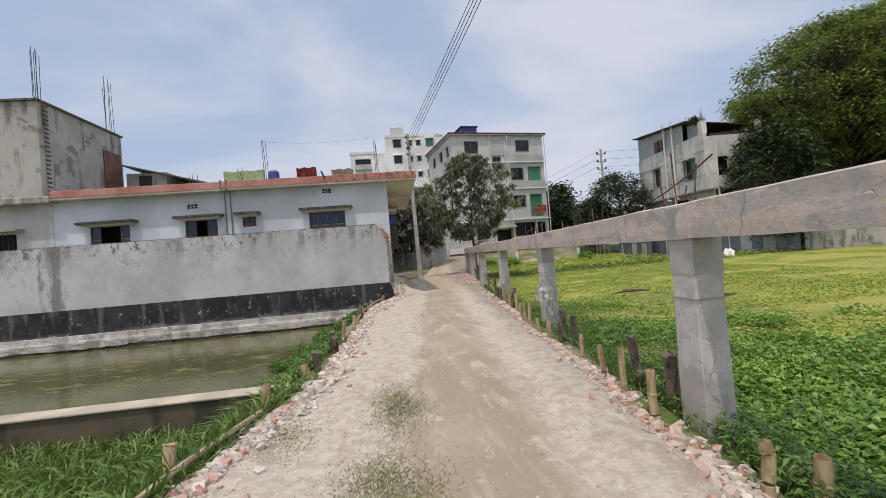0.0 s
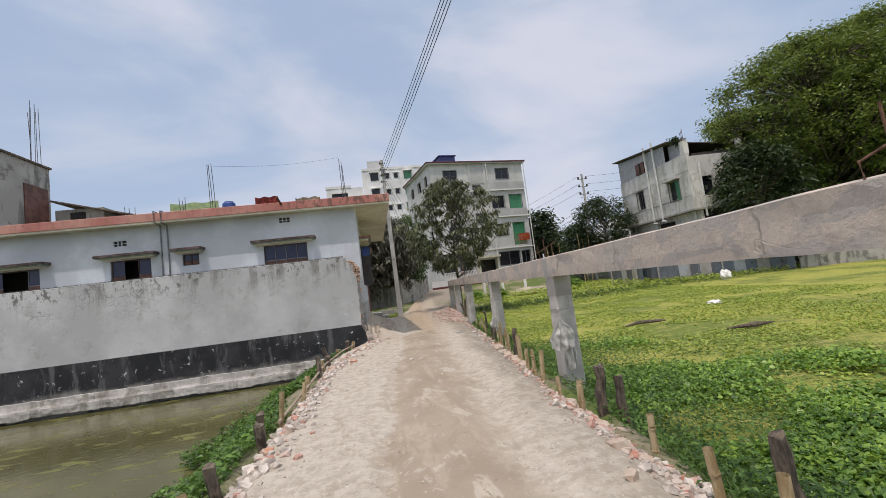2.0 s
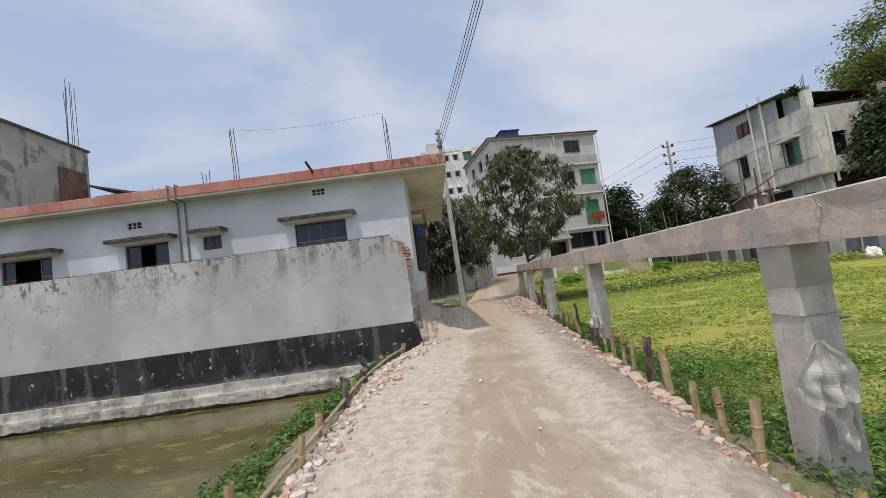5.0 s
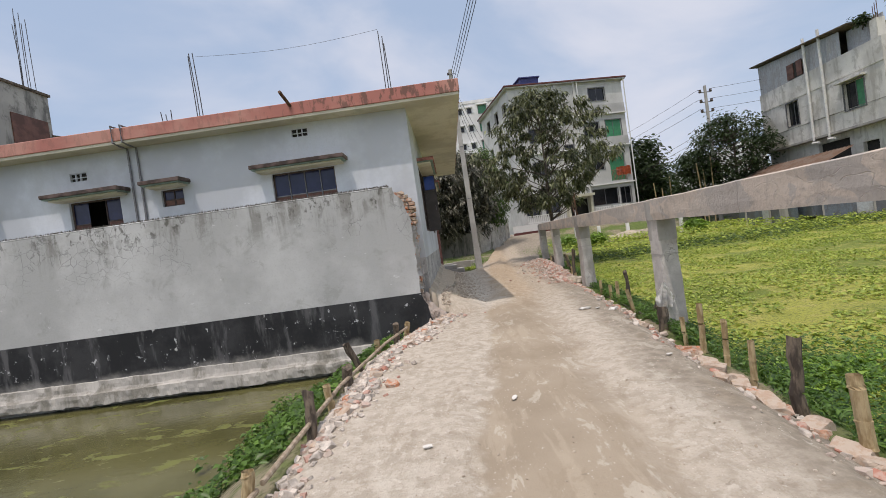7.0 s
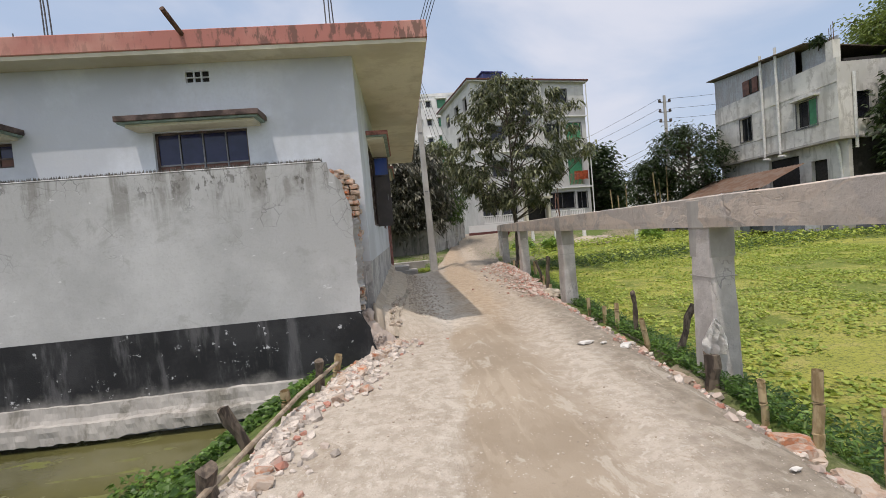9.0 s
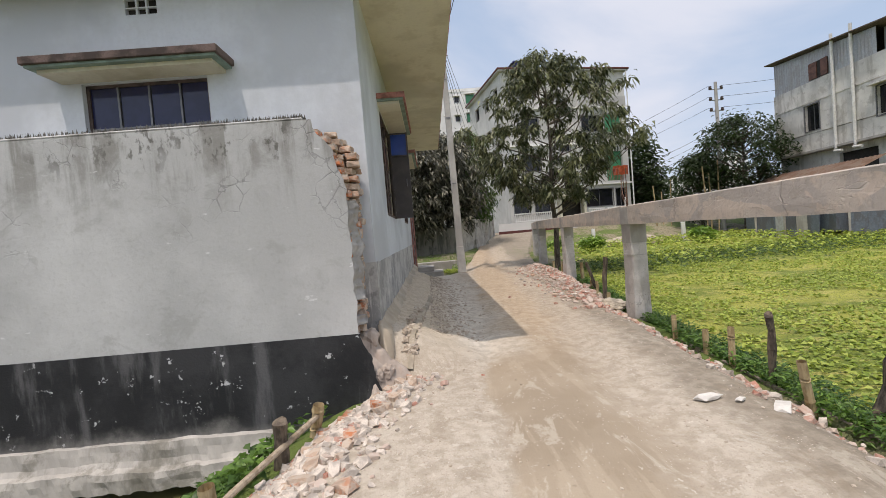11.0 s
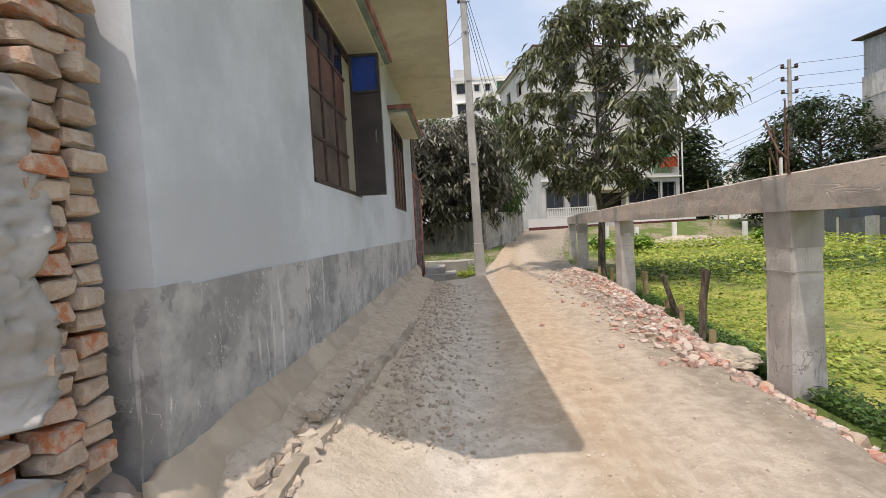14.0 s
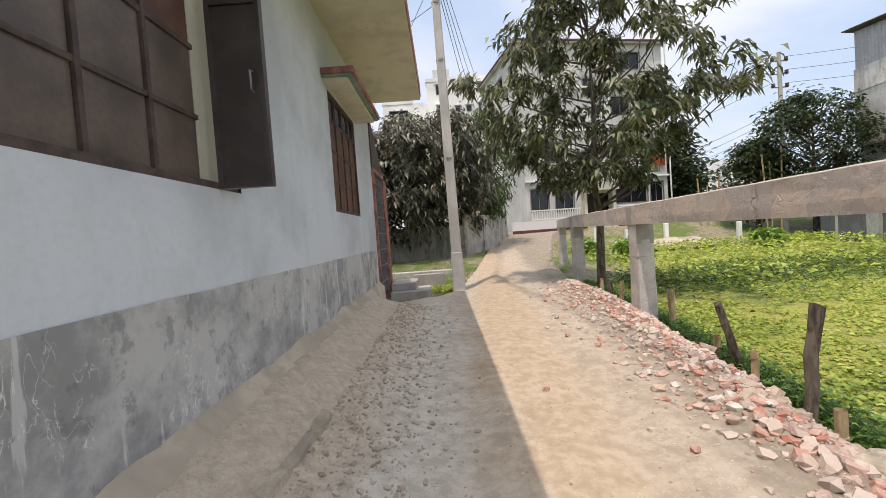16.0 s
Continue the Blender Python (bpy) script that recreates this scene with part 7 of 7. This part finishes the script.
for i in range(n + 1):
    u = 8.6 * i / n
    rows.append([bm.verts.new((u, 0.12 + 0.03 * (i % 2), z)) for z in (10.72, 13.2 - 0.10 * u)])
for a, b in zip(rows, rows[1:]):
    bm.faces.new((a[0], b[0], b[1], a[1]))
part("tin_cladding", bm, TIN, grey, "corrugated tin wall")
bm = bmesh.new()
rows = [[bm.verts.new((0.06 + 0.03 * (i % 2), 0.15 + 6 * i / 50, z)) for z in (10.72, 13.2)] for i in range(51)]
for a, b in zip(rows, rows[1:]):
    bm.faces.new((a[0], b[0], b[1], a[1]))
part("tin_cladding", bm, TIN, grey)
# Dark plate before the tin, coloured as the shade of an opening.
w = part("tin_window", boxes((3.6, 0.06, 10.7 + 0.1, 5.1, 0.118, 11.95)), INSIDE, grey)
part("window_leaf", boxes((3.55, 0.0, 10.8, 4.25, 0.05, 11.95), (4.6, 0.0, 10.8, 5.15, 0.05, 11.95)), PANEL_RED, w)
bm = boxes((-0.4, -0.35, 0, 9.9, 6.5, 0.07))
for v in bm.verts:
    v.co.z += 13.32 - 0.10 * v.co.x - 0.12 * max(0, v.co.y)
part("tin_roof", bm, STUMP, grey, "dark tin roof")
for z in (6.95, 9.25):
    part("joint_line", boxes((0.02, -0.012, z, GW - 0.02, -0.001, z + 0.05)), OLD_WALL, grey)
part("set_back_wall", boxes((8.62, 0.55, 10.702, 11.3, 0.62, 12.2)), TIN, grey)
part("parapet_post", boxes((10.9, 0.1, 10.702, 11.4, 0.6, 11.9)), GREY_BLDG, grey)
part("parapet_post", boxes((11.35, 5.0, 10.41, 11.68, 5.4, 11.6)), GREY_BLDG, grey)
for u in (5.75, 7.2):
    part("waste_pipe", tubes(([(u, -0.16, 5.5), (u, -0.16, 13.2)], 0.09)), PVC, grey, "white waste pipe")
    part("pipe_elbow", tubes(([(u, -0.16, 5.5), (u - 0.1, -0.2, 5.35), (u + 0.5, -0.2, 5.3)], 0.09)), PVC, grey)
part("waste_pipe", tubes(([(GW + 0.12, 0.95, 5.0), (GW + 0.12, 0.95, 9.7)], 0.09)), PVC, grey, "white waste pipe")
part("waste_pipe", tubes(([(GW - 0.5, 0.55, 2.6), (GW - 0.5, 0.35, 5.0), (GW - 0.6, 0.3, 5.5)], 0.09)), PVC, grey)
for dx in (0.05, 0.2, 0.35):
    part("roof_bar", tubes(([(10.95 + dx, 0.3, 11.9), (10.95 + dx, 0.3, 12.7 + dx)], 0.02), seg=5), RUST, grey)
tree("roof_plant", 28.6, 36.0, 11.6, 1.0, 0.5, 0.9, 1, 0.03, 5, 0.3, 0.12, 0.5, 0.2, LEAF_DARK, "small self-sown plant on the roof corner", 61)


def tin_slope(name, x0, y0, z0, x1, y1, z1, wx, wy, wz, material, label):
    """A corrugated sheet roof between an eave and a ridge."""
    bm = bmesh.new()
    n = 60
    e0, e1, up = Vector((x0, y0, z0)), Vector((x1, y1, z1)), Vector((wx, wy, wz))
    rows = [[bm.verts.new(e0.lerp(e1, i / n) + up * k + Vector((0, 0, 0.05 * (i % 2)))) for k in (0, 0.5, 1)] for i in range(n + 1)]
    for a, b in zip(rows, rows[1:]):
        for k in range(2):
            bm.faces.new((a[k], b[k], b[k + 1], a[k + 1]))
    bmesh.ops.solidify(bm, geom=bm.faces[:], thickness=0.03)
    return solid(name, bm, material, label, "shed roof")


hut = thing("tin_hut", 26.2, 40.5, -0.2, "low tin hut with a rusted corrugated roof", "hut")
part("wall", boxes((-1.4, -3.6, 0, 3.0, 3.6, 2.75)), TIN_DARK, hut)
tin_slope("hut_roof", 24.2, 44.6, 2.6, 24.2, 36.2, 2.75, 3.6, 0.4, 1.4, TIN_RUST, "rusted corrugated tin roof of the hut")

# fences and walls at the field's far side
for k, (x0, y0, x1, y1, h, m, lab) in enumerate(((25.2, 36.5, 33.0, 30.5, 1.25, TIN_DARK, "dark tin sheet fence at the field edge"), (33.0, 30.5, 52.0, 20.0, 1.6, OLD_WALL, "mouldy grey boundary wall at the field edge"), (24.3, 42.4, 24.5, 37.0, 1.1, TIN_DARK, "dark tin sheet fence at the field edge"))):
    a, L = math.degrees(math.atan2(y1 - y0, x1 - x0)), math.hypot(x1 - x0, y1 - y0)
    w = thing("field_fence", x0, y0, -0.7, lab, "fence", kind="structure", rz=a)
    if m is OLD_WALL:
        part("wall_body", cell_wall([0, L], [0, h + 0.5], [], -0.1, 0.1), m, w)
        part("coping", boxes((0, -0.14, h + 0.502, L, 0.14, h + 0.58)), m, w)
    else:
        for i in range(int(L / 0.8)):
            part("sheet", boxes((i * 0.8, -0.02 - 0.02 * (i % 2), 0, i * 0.8 + 0.79, 0.0 - 0.02 * (i % 2), h + 0.5 + 0.06 * ((i * 7) % 3))), (TIN_DARK, TIN_DARK, TIN, TIN_DARK, CEMENT)[i % 5], w)
            if i % 3 == 0:
                part("post", boxes((i * 0.8 - 0.05, -0.14, 0, i * 0.8 + 0.05, -0.045, h + 0.62)), CEMENT, w)
for k, (x, y) in enumerate(((14.0, 47.0), (16.2, 46.0), (20.5, 45.2), (12.2, 48.0))):
    solid("concrete_post", boxes((x, y, -0.5, x + 0.25, y + 0.25, 1.0 + 0.2 * (k % 2)), bevel=0.02), TOWER_WALL, "short white concrete post by the field", "post", "white field posts")
for k, (x, y, h) in enumerate(((21.3, 50.4, 4.2), (22.0, 50.6, 3.6), (22.5, 50.2, 4.6), (23.6, 46.8, 5.2), (24.0, 46.9, 4.6), (24.4, 46.6, 5.6))):
    solid("tall_bamboo", tubes(([(0, 0, -0.3), (0.05, 0, h * 0.5), (0.02, 0.05, h)], 0.05), seg=6), BAMBOO, "tall upright bamboo pole at a building plot", "bamboo pole", "tall bamboo poles", at=pose(x, y, 0.2, 0, 2 * (k % 3) - 2, 0))
heap = bmesh.new()
bmesh.ops.create_icosphere(heap, subdivisions=4, radius=1.0)
for v in heap.verts:
    v.co = Vector((v.co.x * 2.6, v.co.y * 1.2, max(-0.2, v.co.z) * 0.55)) * (1 + 0.25 * noise.noise(v.co * 2.2))
solid("debris_mound", heap, SAND, "low heap of pink brick debris beyond the field", "rubble heap", at=pose(16.5, 45.5, -0.3))
for k, (x, y) in enumerate(((11.5, 41.0), (10.0, 43.0), (20.0, 42.0))):
    tree("shrub", x, y, -0.5, 1.5, 0.4, 1.3, 2, 0.03, 12, 0.30, 0.14, 0.4, 0.2, LEAF_WEED, "bright green shrub in the weeds", 70 + k)

far = thing("far_apartments", 90, 150, 0, "hazy white apartment blocks on the horizon", "apartment block")
for k, (x, w, h) in enumerate(((0.0, 7.5, 18.2), (8.5, 8.5, 20.5), (-9, 7.0, 14.0))):
    b = part("block", boxes((x, 0, 0, x + w, 9, h)), TOWER_WALL, far)
    for z in np.arange(3.5, h - 1.5, 2.9):
        for u in np.arange(0.7, w - 1.2, 2.1):
            part("window", boxes((x + u, -0.06, z, x + u + 1.0, -0.004, z + 1.3)), GLASS_DARK, b)


# ---- bare bricks at the broken end of the yard wall ----
def brick_mesh(seed, material):
    r = random.Random(seed)
    bm = bmesh.new()
    box(bm, -0.062, -0.058, -0.0365, 0.062, 0.058, 0.0365)
    bmesh.ops.bevel(bm, geom=bm.edges[:], offset=0.010, segments=1, affect="EDGES", profile=0.5)
    for v in bm.verts:
        v.co += Vector((r.uniform(-1, 1) * 0.010, r.uniform(-1, 1) * 0.010, r.uniform(-1, 1) * 0.006))
    me = bpy.data.meshes.new("brick")
    bm.to_mesh(me)
    bm.free()
    me.materials.append(material)
    return me


BRICKS = [brick_mesh(k, BRICK) for k in range(6)]
OLD_BRICKS = [brick_mesh(k + 10, BRICK_DUSTY) for k in range(6)]
r = random.Random(77)
off = Vector(yard_wall.matrix_basis.translation)
z, k = 0.60, 0
while z < 2.72:
    set_back = -0.13 + 0.05 * smooth(1.2, 2.2, z) - 0.28 * smooth(2.45, 2.85, z) + 0.03 * noise.noise((z * 6, 9, 0))
    for j, y in enumerate((16.81, 16.955, 17.085)):
        end = max(broken_x(z) - 0.015, set_back) if j else broken_x(z) + (0.02 if z > 2.0 else -0.03)
        kind = BRICKS if j == 0 else OLD_BRICKS
        ob = new("brick", kind[k % 6])
        ob.parent = yard_wall
        ob.matrix_basis = Matrix.LocRotScale(Vector((end - 0.06 + r.uniform(-0.03, 0.025), y + r.uniform(-0.006, 0.006), z + (0.03 if j == 2 else 0.0) + r.uniform(-0.004, 0.004))) - off, Euler((r.uniform(-0.08, 0.08), r.uniform(-0.10, 0.10), r.uniform(-0.2, 0.2))), (1.05, 1.0, 0.93 + r.uniform(-0.06, 0.05)))
        k += 1
        for i in range(3):
            ob = new("brick", kind[(k + i) % 6])
            ob.parent = yard_wall
            ob.matrix_basis = pose(*(Vector((end - 0.20 - 0.125 * i, y, z)) - off))
    z += 0.081
bm = bmesh.new()
for j in range(27):
    zz = 0.565 + j * 0.079
    e = broken_x(zz) - 0.03
    box(bm, -0.62, YW0 + 0.056, zz - 0.010, e - 0.13, YW1 - 0.03, zz + 0.010)
part("mortar", shifted(bm, yard_wall), CEMENT, yard_wall)

# cement coat left on the broken edge
bm = bmesh.new()
for z0, z1, seed in ((0.93, 1.98, 1), (0.66, 0.76, 2)):
    n = int((z1 - z0) / 0.015) + 2
    rows = []
    for i in range(n + 1):
        z = z0 + (z1 - z0) * i / n
        x = broken_x(z)
        fade = min(1.0, i / 4, (n - i) / 4)
        w = (0.17 + 0.05 * noise.noise((z * 4, seed, 2))) * (0.6 + 0.4 * fade)
        ring = [(x - 0.10, YW0 + 0.052)]
        for j in range(12):
            t = j / 11
            ring.append((x - 0.012 + 0.09 * t + fade * (0.035 * noise.noise((z * 7, t * 3, seed)) + 0.022 * noise.noise((z * 22, t * 7, seed)) + 0.016 * noise.noise((z * 60, t * 15, seed))), YW0 + 0.045 + w * t))
        ring.append((x - 0.13, YW0 + 0.05 + w))
        rows.append([bm.verts.new((a, b, z + 0.006 * noise.noise((a * 40, b * 40, z * 40)))) for a, b in ring])
    for a, b in zip(rows, rows[1:]):
        for k in range(len(a) - 1):
            bm.faces.new((a[k], a[k + 1], b[k + 1], b[k]))
    bm.faces.new(rows[0])
    bm.faces.new(rows[-1])
for f in bm.faces:
    f.smooth = True
part("broken_render", shifted(bm, yard_wall), ROUGH_COAT, yard_wall, "rough grey cement coat on the broken edge")
